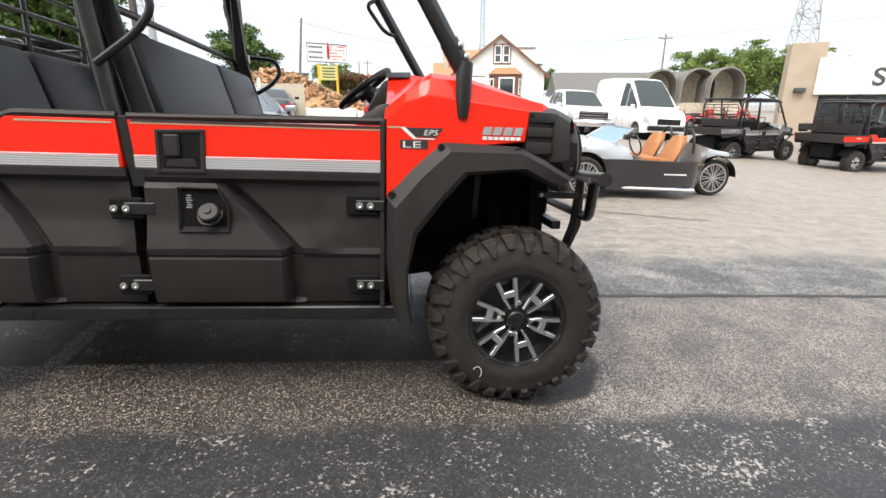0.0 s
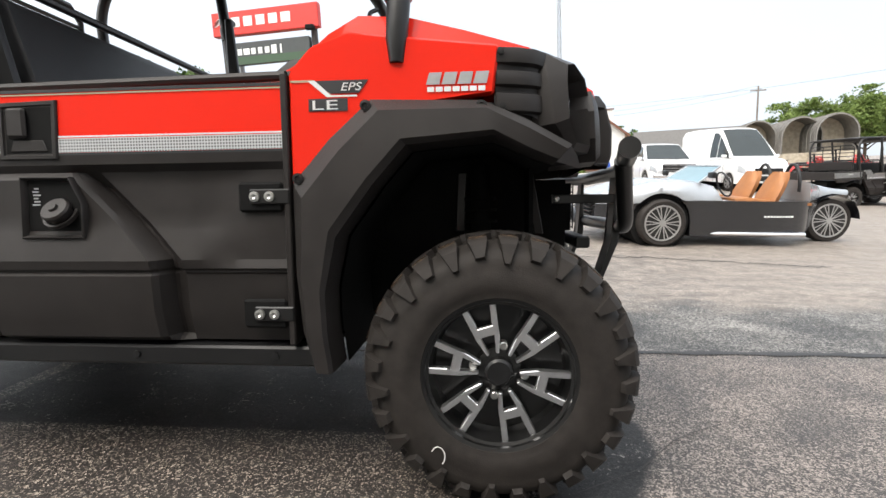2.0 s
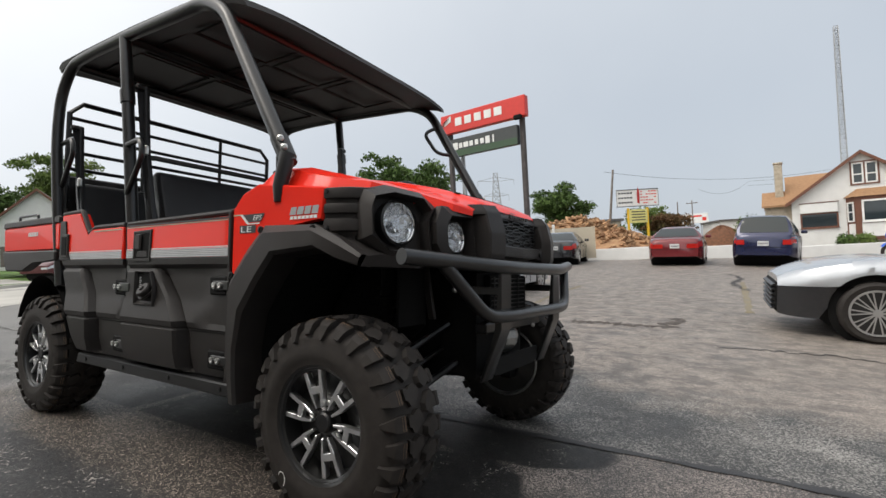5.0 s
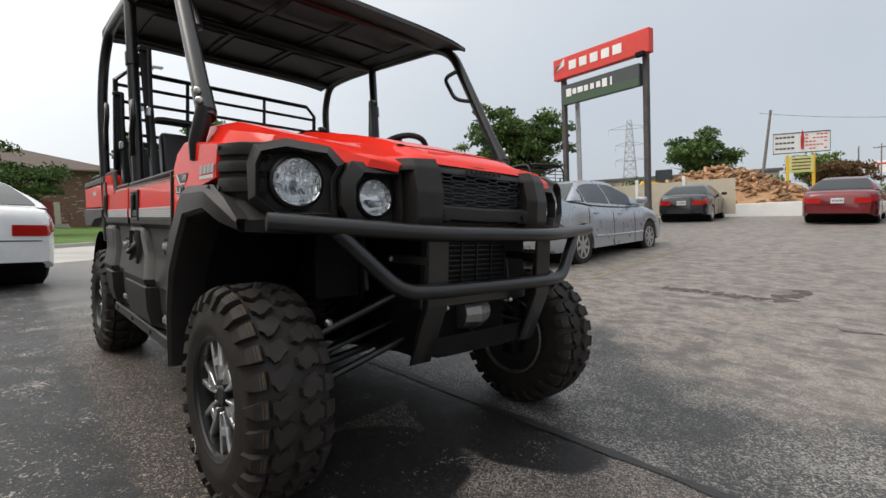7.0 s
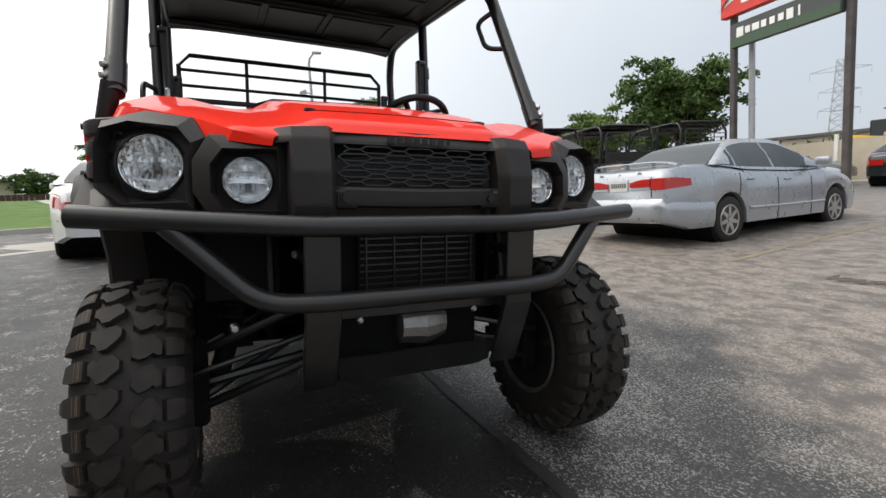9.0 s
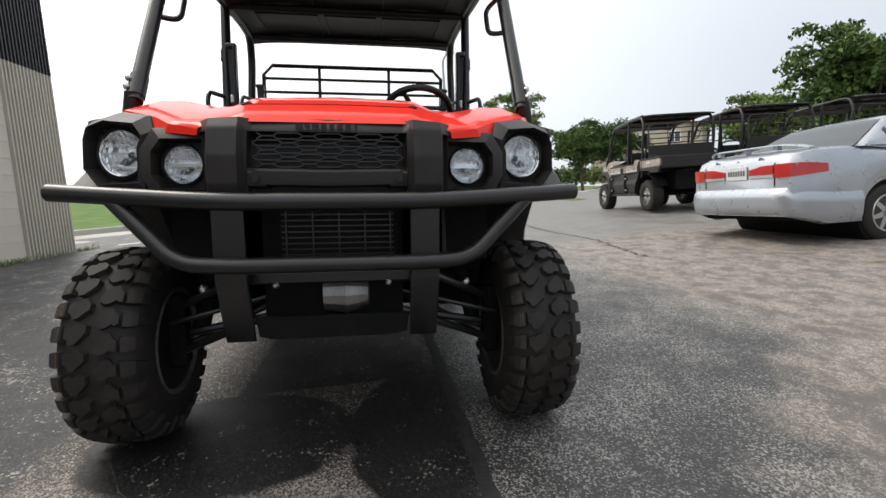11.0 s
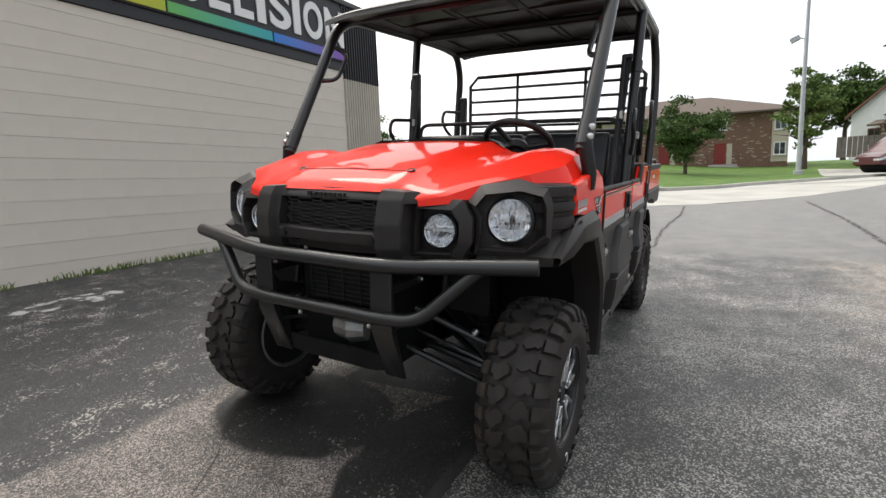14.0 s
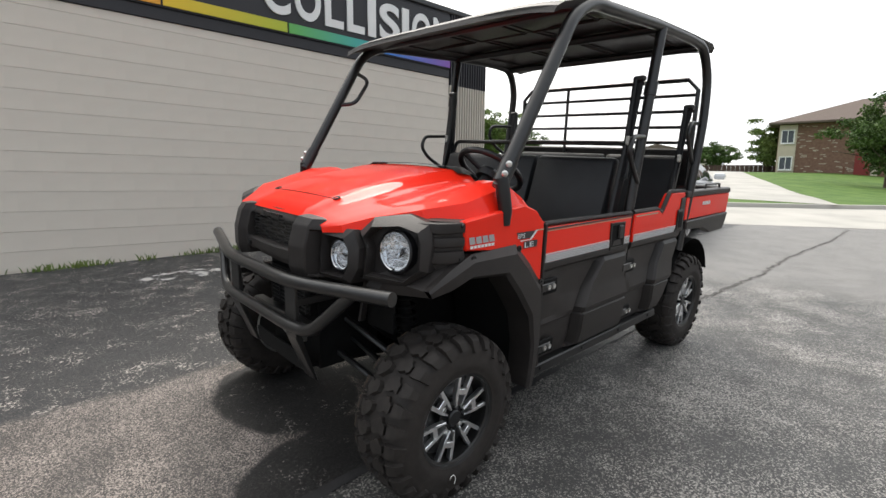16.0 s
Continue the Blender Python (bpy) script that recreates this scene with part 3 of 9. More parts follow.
# head and fog lamps
def lamp(s, y, z, r, x, yaw):
    m = pose(x, s * y, z, 0, -4, s * yaw)
    holder = new("headlamp" if r > 0.07 else "fog_lamp")
    holder.parent, holder.matrix_basis = hero, m
    bm = lathe(B(), [(r * 1.10, -0.03), (r * 1.10, 0.012), (r * 1.0, 0.016), (r * 0.96, 0.004), (r * 0.96, -0.03)], (0, 0, 0), "x", 40, closed=True)
    part("bezel", bm, PLASTIC2, holder)
    # reflector bowl with pressed flutes, finer below the middle
    rows = []
    for i in range(57):
        u = -1 + 2 * i / 56
        row = []
        for j in range(29):
            v = -1 + 2 * j / 28
            y, z = u * math.sqrt(1 - v * v / 2), v * math.sqrt(1 - u * u / 2)
            q = min(1.0, math.hypot(y, z))
            per = 8 if v > 0.05 else 4
            rip = 0.0055 * abs((i % per) / per * 2 - 1) + 0.013 * (1 - (j % 7) / 7)
            # a raised web along the middle and two slanting ones part the bowl into lobes
            web = max(0.0, 1 - abs(v) / 0.10) * 0.016 + max(0.0, 1 - abs(abs(u) - 0.32 - 0.25 * abs(v)) / 0.09) * 0.010
            row.append((-0.058 * (1 - q * q) + (rip + web) * (1 - q ** 6), y * r * 0.955, z * r * 0.955))
        rows.append(row)
    part("reflector", flat(rows), REFLECTOR, holder, "fluted chrome reflector", angle=12)
    bm = lathe(B(), [(r * 0.16, -0.060), (r * 0.16, -0.034), (r * 0.11, -0.028), (0.0, -0.026)], (0, 0, 0), "x", 20)
    part("bulb_shield", bm, PLASTIC2, holder)
    part("trim_ring", lathe(B(), [(r * 0.985, 0.006), (r * 0.975, 0.013), (r * 0.945, 0.011), (r * 0.94, 0.002)], (0, 0, 0), "x", 40, closed=True), CHROME, holder, "thin chrome trim ring")
    if r < 0.065:
        wing = [(-0.90, 0.17), (-0.50, 0.11), (-0.30, 0.06), (0.30, 0.06), (0.50, 0.11), (0.90, 0.17), (0.90, -0.13), (0.50, -0.09), (0.30, -0.08), (-0.30, -0.08), (-0.50, -0.09), (-0.90, -0.13)]
        part("divider", prism(B(), [(a * r, b * r) for a, b in wing], -0.020, -0.012, "x", bevel=0.002), CHROME, holder, "bow-shaped chrome divider")
    prof = [(r * 0.97 * math.cos(a), 0.002 + 0.022 * math.sin(a)) for a in np.linspace(0, math.pi / 2, 8)]
    bm = lathe(B(), prof, (0, 0, 0), "x", 40)
    o = part("lens", bm, LENS, holder, "clear domed lens")
    o.visible_shadow = False


for s in (-1, 1):
    for y, z, r, x in LAMPS:
        lamp(s, y, z, (r - 0.004) if y > 0.5 else r * 0.82, x + 0.012, 10 if y > 0.5 else 4)


def surround(s, y, z, x, yaw, out, inn, lift, rad):
    m = pose(x, s * y, z, 0, -4, s * yaw)
    def ring(poly, h, k=1.0):
        return [m @ Vector((h - (q[2] if len(q) > 2 else 0.0), -s * q[0] * k, q[1] * k)) for q in poly]
    rows = [ring(out, -0.09, 1.03), ring(out, lift), ring([(o[0] * 0.9 + i[0] * 0.1, o[1] * 0.9 + i[1] * 0.1, o[2] * 0.85) for o, i in zip(out, inn)], lift), ring(inn, lift), ring(inn, lift - 0.006, 0.975), ring(inn, -0.008, 0.93), ring([(q[0] / math.hypot(*q) * rad, q[1] / math.hypot(*q) * rad) for q in inn], -0.004)]
    bm = loft(B(), rows, caps=False, closed=True)
    part("lamp_surround", bm, PLASTIC, hero, "faceted black lamp surround", angle=20)


for s in (-1, 1):
    surround(s, LAMPS[0][0], LAMPS[0][1], LAMPS[0][3] + 0.012, 24, HEAD_OUT, HEAD_IN, 0.046, 0.081)
    surround(s, LAMPS[1][0], LAMPS[1][1], LAMPS[1][3] + 0.012, 8, FOG_OUT, FOG_IN, 0.044, 0.064)


# side vents of the headlamp surround
def side_vent(s):
    bm = B()
    loft(bm, [[(0.0 - 0.012, s * 0.80, 0.945), (0.0, s * 0.802, 1.08)], [(0.075, s * 0.772, 0.935), (0.075, s * 0.772, 1.085)], [(0.135, s * 0.720, 0.91), (0.135, s * 0.715, 1.085)]], caps=False)
    part("lamp_surround_side", bm, PLASTIC, hero)
    # three broad bands leave two long slots between them
    for z0, z1 in ((0.940, 0.986), (0.999, 1.036), (1.048, 1.088)):
        rows = []
        for x, y in ((-0.012, 0.798), (-0.006, 0.8075), (0.040, 0.799), (0.082, 0.781), (0.122, 0.738), (0.134, 0.716)):
            rows.append([(x, s * (y - 0.012), z0 - 0.002), (x, s * y, z0 + 0.003), (x, s * (y + 0.002), (z0 + z1) / 2), (x, s * (y - 0.002), z1 - 0.004), (x, s * (y - 0.014), z1)])
        part("vent_slat", loft(B(), rows, caps=True, closed=True), PLASTIC, hero, angle=25)
    for x, z in ((0.008, 0.952), (0.004, 1.074)):
        part("push_rivet", moved(lathe(B(), [(0.008, -0.004), (0.008, 0.003), (0.0, 0.004)], seg=10), pose(x, s * 0.8085, z, 0, 0, 0 if s > 0 else 180)), PLASTIC2, hero)


both(side_vent)

# bumper tubes and plates
TOPB = [(0.300, -0.785, 0.856), (0.418, -0.300, 0.830), (0.418, 0.300, 0.830), (0.300, 0.785, 0.856)]
part("bumper_top_tube", tube(B(), fillet(TOPB, 0.12, 6), 0.0255, 18), STEEL, hero, "black front bumper tube")
LOWB = [(0.335, -0.610, 0.840), (0.400, -0.420, 0.655), (0.418, -0.28, 0.650), (0.418, 0.28, 0.650), (0.400, 0.420, 0.655), (0.335, 0.610, 0.840)]
part("bumper_lower_tube", tube(B(), fillet(LOWB, 0.10, 6), 0.0235, 18), STEEL, hero, "black lower bumper tube")
for s in (-1, 1):
    bm = B()
    prism(bm, [(0.398, 0.835), (0.408, 0.835), (0.408, 0.60), (0.33, 0.40), (0.318, 0.40), (0.385, 0.60)], s * 0.235, s * 0.322, bevel=0.003)
    part("bumper_plate", bm, STEEL, hero)
_bm = prism(B(), [(-0.235, 0.475), (0.235, 0.475), (0.225, 0.415), (0.17, 0.405), (-0.17, 0.405), (-0.225, 0.415)], 0.320, 0.330, "x")
part("skid_plate", _bm, DARK, hero)
# unseen belly pan, set low and wide to cut sky light underneath
_bm = prism(B(), [(-1.95, -0.70), (-0.50, -0.70), (-0.44, -0.30), (-0.44, 0.30), (-0.50, 0.70), (-1.95, 0.70)], 0.318, 0.330, "z")
part("belly_pan", _bm, DARK, hero)
_bm = prism(B(), [(-0.44, 0.322), (0.325, 0.405), (0.325, 0.415), (-0.44, 0.334)], -0.20, 0.20)
part("belly_pan", _bm, DARK, hero)
# radiator and shroud
part("radiator", box(B(), (0.26, 0.02, 0.715), (0.04, 0.36, 0.17)), DARK, hero)
for k in range(9):
    part("guard_bar", tube(B(), [(0.284, -0.155, 0.642 + k * 0.018), (0.284, 0.19, 0.642 + k * 0.018)], 0.003, 4), STEEL, hero)
for k in range(5):
    part("guard_bar", tube(B(), [(0.290, -0.14 + k * 0.08, 0.635), (0.290, -0.14 + k * 0.08, 0.795)], 0.003, 4), STEEL, hero)
part("cross_member", box(B(), (0.30, 0, 0.595), (0.05, 0.56, 0.04), bevel=0.006), STEEL, hero)
part("gearbox", lathe(B(), [(0.02, -0.075), (0.06, -0.07), (0.066, -0.02), (0.072, 0.0), (0.066, 0.03), (0.05, 0.07), (0.02, 0.075)], (0.24, 0.035, 0.53), "y", 14), ALLOY, hero, "grey cast front gearbox", angle=20)
part("front_frame", box(B(), (0.10, 0, 0.60), (0.30, 0.44, 0.42)), DARK, hero)
# suspension
for s in (-1, 1):
    bm = B()
    for a, b in (((0.16, 0.20, 0.45), (0.03, 0.60, 0.27)), ((-0.16, 0.20, 0.45), (-0.02, 0.60, 0.27)), ((0.13, 0.24, 0.60), (0.03, 0.56, 0.45)), ((-0.13, 0.24, 0.60), (0.0, 0.56, 0.45))):
        tube(bm, [(a[0], s * a[1], a[2]), (b[0], s * b[1], b[2])], 0.014, 8)
    part("control_arm", bm, STEEL, hero)
    bm = tube(B(), [(0.0, s * 0.22, 0.40), (0.0, s * 0.62, 0.33)], 0.016, 8)
    part("drive_shaft", bm, STEEL, hero)
    bm = tube(B(), [(0.09, s * 0.2, 0.50), (0.08, s * 0.58, 0.40)], 0.009, 8)
    part("tie_rod", bm, STEEL, hero)
    bm = B()
    tube(bm, [(-0.03, s * 0.52, 0.34), (-0.05, s * 0.38, 0.84)], 0.030, 12)
    for k in range(9):
        t = 0.25 + k * 0.07
        c = Vector((-0.03, s * 0.52, 0.34)).lerp(Vector((-0.05, s * 0.38, 0.84)), t)
        tube(bm, [c + Vector((0.046 * math.cos(q), 0.046 * math.sin(q), 0)) for q in np.linspace(0, 2 * math.pi, 13)[:-1]], 0.006, 5, closed=True)
    part("shock_absorber", bm, DARK, hero)
    # frame posts inside the wheel house, and the bracket that carries the bumper
    part("frame_post", prism(B(), [(0.088, 0.842), (0.118, 0.842), (0.156, 0.630), (0.126, 0.630)], s * 0.366, s * 0.382, bevel=0.003), PLASTIC, hero)
    part("frame_post", prism(B(), [(-0.118, 0.83), (-0.088, 0.83), (-0.098, 0.64), (-0.128, 0.64)], s * 0.362, s * 0.374, bevel=0.003), PLASTIC2, hero)
    part("bumper_bracket", box(B(), (0.295, s * 0.305, 0.742), (0.215, 0.016, 0.030), bevel=0.003), STEEL, hero)
    bm = lathe(B(), [(0.011, 0), (0.011, 0.008), (0.006, 0.012), (0.0, 0.012)], (0, 0, 0), "y", 6)
    part("bracket_bolt", moved(bm, pose(0.205, s * 0.312, 0.742, 0, 0, 0 if s > 0 else 180)), ZINC, hero)
    part("knuckle", box(B(), (0.02, s * 0.575, 0.36), (0.08, 0.06, 0.26), bevel=0.012), DARK, hero)
    bm = lathe(B(), [(0.016, 0), (0.016, 0.012), (0.009, 0.020), (0.0, 0.021)], (0, 0, 0), "x", 12)
    moved(bm, pose(0.055, s * 0.47, 0.516))
    part("ball_joint", bm, ZINC, hero, "bright zinc ball joint nut")
    for y, z in ((0.17, 0.575),):
        bm = lathe(B(), [(0.010, 0), (0.010, 0.006), (0.005, 0.012), (0.0, 0.012)], (0.33, s * y, z), "x", 6)
        part("frame_bolt", bm, ZINC, hero)


# doors
def door_depth(x, z, step_x, band):
    """How far out the moulded lower door skin stands: a sill bulge, a lit band and a raised field behind a step."""
    y = lerp_at(z, [0.385, 0.470, 0.560, 0.566, 0.570, 0.576, 0.598, 0.690, 0.80, 0.818, 0.836, 0.862], [0.780, 0.800, 0.806, 0.799, 0.799, 0.807, 0.812, 0.789, 0.787, 0.791, 0.812, 0.814])
    a, b, lean = band
    out = lerp_at(x - (z - 0.62) * lean, [a, b], [0.0, 1.0])
    if 0.576 < z < 0.82:
        y += (0.800 - y) * out
    st = lerp_at(z, [0.385, 0.598, 0.815], step_x)
    if z < 0.82:
        k = lerp_at(x, [st - 0.016, st + 0.010], [1.0, 0.0])
        y += (lerp_at(z, [0.385, 0.40, 0.80, 0.82], [0.006, 0.029, 0.029, 0.008])) * k
        # a shadowed groove at the foot of the step, and a sunken panel below the seam in front of it
        y -= lerp_at(z, [0.385, 0.40, 0.78, 0.82], [0.0, 0.026, 0.026, 0.0]) * lerp_at(x, [st - 0.004, st + 0.012, st + 0.024, st + 0.052], [0.0, 1.0, 0.9, 0.0])
        if z < 0.562:
            y -= 0.012 * lerp_at(x, [st + 0.02, st + 0.05], [0.0, 1.0])
    return y


def door_skin(s, x_front, x_back, step_x, band):
    """x_back may lean: (at the sill, at the top)."""
    zs = [0.385, 0.40, 0.43, 0.470, 0.52, 0.560, 0.566, 0.570, 0.576, 0.598, 0.62, 0.645, 0.67, 0.690, 0.72, 0.75, 0.78, 0.80, 0.818, 0.836, 0.862]
    grid = []
    for z in zs:
        xb = x_back[0] + (x_back[1] - x_back[0]) * (z - 0.385) / 0.477
        st = min(max(lerp_at(z, [0.385, 0.598, 0.815], step_x), xb + 0.04), x_front - 0.06)
        # a pair of columns follows the step
        left = [xb + (st - 0.016 - xb) * k / 8 for k in range(9)]
        right = [st - 0.004, st + 0.012, st + 0.024] + [st + 0.052 + (x_front - st - 0.052) * k / 13 for k in range(14)]
        grid.append([(x, s * door_depth(x, z, step_x, band), z) for x in left + right])
    grid = [[(p[0], s * 0.74, p[2]) for p in grid[0]]] + grid + [[(p[0], s * 0.77, 0.864) for p in grid[-1]]]
    bm = loft(B(), grid, caps=False)
    for e in (0, -1):
        loft(bm, [[r[e] for r in grid], [(r[e][0], s * 0.745, r[e][2]) for r in grid]], caps=False)
    return bm


def pocket(name, poly, s, y_out, y_in, rim, material, parent, label="", floor=None):
    """A moulded frame round a real recess."""
    cx, cz = sum(p[0] for p in poly) / len(poly), sum(p[1] for p in poly) / len(poly)
    def ring(k, y):
        return [(cx + (a - cx) * k, s * y, cz + (b - cz) * k) for a, b in poly]
    rows = [ring(1.0, y_in - 0.004), ring(1.0, y_out - 0.003), ring(0.97, y_out), ring(rim, y_out), ring(rim - 0.03, y_out - 0.004), ring(rim - 0.07, y_in)]
    part(name, loft(B(), rows, caps=False, closed=True), material, parent, label)
    bm = B()
    bm.faces.new([bm.verts.new(p) for p in ring(rim - 0.05, y_in)])
    part(name + "_floor", bm, floor or material, parent)


def doors(s):
    def P(x, y, z):
        return (x, s * y, z)
    # front door: lower black skin
    fd = new("front_door")
    fd.parent = hero
    x0, x1 = -1.292, -0.505
    bm = door_skin(s, x1, (x0, x0), [-0.838, -0.838, -1.052], (-0.735, -0.635, 0.45))
    part("door_skin", bm, PLASTIC, fd, "matte black lower door skin", angle=16)
    bm = prism(B(), [(x0 - 0.018, 0.862), (x1, 0.862), (x1, 1.022), (x0 - 0.032, 1.018)], s * 0.765, s * 0.812, bevel=0.004)
    part("red_panel", bm, RED, fd)
    # decals lie on the red panel
    for z0, z1, d, mt, nm in ((0.903, 0.907, 0.0010, WHITEDEC, "pin_stripe"), (0.866, 0.901, 0.0008, MESHTAPE, "mesh_stripe"), (0.860, 0.8655, 0.0009, MESHDARK, "stripe_edge"), (1.006, 1.0095, 0.0009, GOLD, "pin_stripe"), (1.012, 1.020, 0.0009, MESHDARK, "pin_stripe")):
        bm = flat([[P(x0 - 0.020, 0.812 + d + 0.0012, z0), P(x1 - 0.004, 0.812 + d + 0.0012, z0)], [P(x0 - 0.022, 0.812 + d + 0.0012, z1), P(x1 - 0.004, 0.812 + d + 0.0012, z1)]])
        part(nm, bm, mt, fd, {"mesh_stripe": "silver mesh stripe"}.get(nm, ""))
    part("top_trim", tube(B(), [P(x0 - 0.035, 0.797, 1.029), P(x1, 0.797, 1.038)], 0.012, 8), PLASTIC, fd)
    # front edge trim
    part("edge_trim", prism(B(), [(-0.515, 0.385), (-0.499, 0.385), (-0.499, 1.04), (-0.515, 1.04)], s * 0.77, s * 0.8165, bevel=0.003), PLASTIC, fd)
    # latch set in a moulded recess
    pocket("latch_frame", [(-1.243, 0.850), (-1.090, 0.850), (-1.083, 0.994), (-1.240, 0.990)], s, 0.819, 0.8146, 0.86, PLASTIC, fd, "black latch surround", DARK)
    part("door_handle", prism(B(), [(-1.214, 0.903), (-1.163, 0.903), (-1.163, 0.976), (-1.214, 0.976)], s * 0.814, s * 0.828, bevel=0.006), PLASTIC, fd)
    part("handle_scoop", prism(B(), [(-1.215, 0.870), (-1.115, 0.870), (-1.125, 0.898), (-1.205, 0.898)], s * 0.8135, s * 0.8175, bevel=0.003), PLASTIC, fd)
    # hinges
    for z in (0.752, 0.464):
        # raised dark plate in place of a pocket, its shade put into the colour
        part("hinge_pocket", prism(B(), [(-0.632, z - 0.038), (-0.520, z - 0.038), (-0.520, z + 0.036), (-0.632, z + 0.036)], s * 0.80, s * 0.8125, bevel=0.010), DARK, fd)
        part("hinge", prism(B(), [(-0.600, z - 0.018), (-0.500, z - 0.018), (-0.500, z + 0.018), (-0.600, z + 0.018)], s * 0.812, s * 0.820, bevel=0.003), STEEL, fd)
        for x in (-0.585, -0.548):
            bm = lathe(B(), [(0.0125, 0), (0.0125, 0.008), (0.006, 0.009), (0.0, 0.005)], seg=12)
            if s < 0:
                moved(bm, pose(0, 0, 0, 0, 0, 180))
            moved(bm, pose(x, s * 0.818, z))
            part("hinge_bolt", bm, ZINC, fd)
    if s < 0:
        # fuel filler in the door's moulded field
        pocket("filler_recess", [(-1.188, 0.654), (-1.022, 0.654), (-1.018, 0.740), (-1.050, 0.806), (-1.182, 0.808)], s, 0.836, 0.8225, 0.95, PLASTIC, fd, "", DARK)
        bm = lathe(B(), [(0.029, 0), (0.029, 0.012), (0.034, 0.014), (0.034, 0.024), (0.030, 0.029), (0.012, 0.030), (0.010, 0.036), (0.0, 0.036)], seg=28)
        moved(bm, pose(0, 0, 0, 0, 0, 180) @ pose(0, 0, 0, 38, 0, 0))
        moved(bm, pose(-1.082, s * 0.826, 0.712))
        part("filler_cap", bm, PLASTIC, fd, "round black fuel cap")
        part("cap_ring", moved(moved(lathe(B(), [(0.035, 0.0), (0.041, 0.0), (0.041, 0.010), (0.035, 0.010)], seg=28, closed=True), pose(0, 0, 0, 0, 0, 180) @ pose(0, 0, 0, 38, 0, 0)), pose(-1.082, s * 0.824, 0.710)), PLASTIC, fd)
        bars("caution_bar", [((-1.150 + (i % 2) * 0.003, s * 0.8240, 0.738 + i * 0.008), (0.020 - (i % 3) * 0.004, 0.001, 0.004)) for i in range(6)], SILVERTAPE, fd)
    # rear door
    rd = new("rear_door")
    rd.parent = hero
    bm = door_skin(s, -1.345, (-1.80, -2.04), [-1.672, -1.655, -1.80], (-1.40, -1.33, 0.0))
    part("door_skin", bm, PLASTIC, rd, "matte black lower door skin", angle=16)
    bm = prism(B(), [(-1.352, 0.862), (-2.04, 0.862), (-2.06, 1.112), (-1.84, 1.112), (-1.735, 0.985), (-1.69, 1.018), (-1.362, 1.018)], s * 0.765, s * 0.812, bevel=0.004)
    part("red_panel", bm, RED, rd)
    for z0, z1, d, mt, nm in ((0.903, 0.907, 0.0010, WHITEDEC, "pin_stripe"), (0.866, 0.901, 0.0008, MESHTAPE, "mesh_stripe"), (0.860, 0.8655, 0.0009, MESHDARK, "stripe_edge")):
        bm = flat([[P(-1.36, 0.812 + d + 0.0012, z0), P(-2.0, 0.812 + d + 0.0012, z0)], [P(-1.362, 0.812 + d + 0.0012, z1), P(-1.985, 0.812 + d + 0.0012, z1)]])
        part(nm, bm, mt, rd)
    bm = flat([[P(-1.37, 0.8142, 1.004), P(-1.66, 0.8142, 1.004)], [P(-1.37, 0.8142, 1.010), P(-1.66, 0.8142, 1.010)]])
    part("pin_stripe", bm, GOLD, rd)
    part("top_trim", tube(B(), fillet([P(-1.36, 0.797, 1.029), P(-1.67, 0.797, 1.030), P(-1.745, 0.797, 1.0), P(-1.84, 0.797, 1.125), P(-2.07, 0.797, 1.120)], 0.02, 3), 0.013, 8), PLASTIC, rd)
    part("quarter_trim", prism(B(), [(-1.93, 0.862), (-2.07, 0.862), (-2.075, 1.08), (-2.0, 1.08), (-1.985, 0.95)], s * 0.805, s * 0.818, bevel=0.005), PLASTIC, rd)
    part("latch_frame", prism(B(), [(-2.045, 0.875), (-1.955, 0.875), (-1.955, 1.005), (-2.045, 1.005)], s * 0.812, s * 0.822, bevel=0.008), PLASTIC, rd)
    # dark plate on the frame paints the shade of a recess
    part("latch_recess", prism(B(), [(-2.03, 0.89), (-1.97, 0.89), (-1.97, 0.99), (-2.03, 0.99)], s * 0.8215, s * 0.824, bevel=0.004), DARK, rd)
    for z in (0.730, 0.462):
        # dark plate again paints the pocket's shade behind each hinge
        part("hinge_pocket", prism(B(), [(-1.412, z - 0.038), (-1.300, z - 0.038), (-1.300, z + 0.036), (-1.412, z + 0.036)], s * 0.80, s * 0.8125, bevel=0.010), DARK, rd)
        part("hinge", prism(B(), [(-1.36, z - 0.020), (-1.262, z - 0.020), (-1.262, z + 0.020), (-1.36, z + 0.020)], s * 0.812, s * 0.821, bevel=0.003), STEEL, rd)
        for x in (-1.390, -1.352):
            bm = lathe(B(), [(0.0125, 0), (0.0125, 0.008), (0.006, 0.009), (0.0, 0.005)], seg=12)
            if s < 0:
                moved(bm, pose(0, 0, 0, 0, 0, 180))
            moved(bm, pose(x, s * 0.8185, z))
            part("hinge_bolt", bm, ZINC, rd)
    # sill skirt
    bm = prism(B(), [(-1.84, 0.325), (-0.455, 0.325), (-0.455, 0.376), (-1.82, 0.376)], s * 0.74, s * 0.800, bevel=0.006)
    part("sill_skirt", bm, PLASTIC2, hero)
    for x in (-0.56, -0.93, -1.33, -1.72):
        bm = lathe(B(), [(0.010, 0), (0.010, 0.005), (0.0, 0.006)], seg=10)
        if s < 0:
            moved(bm, pose(0, 0, 0, 0, 0, 180))
        moved(bm, pose(x, s * 0.800, 0.352))
        part("push_rivet", bm, PLASTIC2, hero)


both(doors)


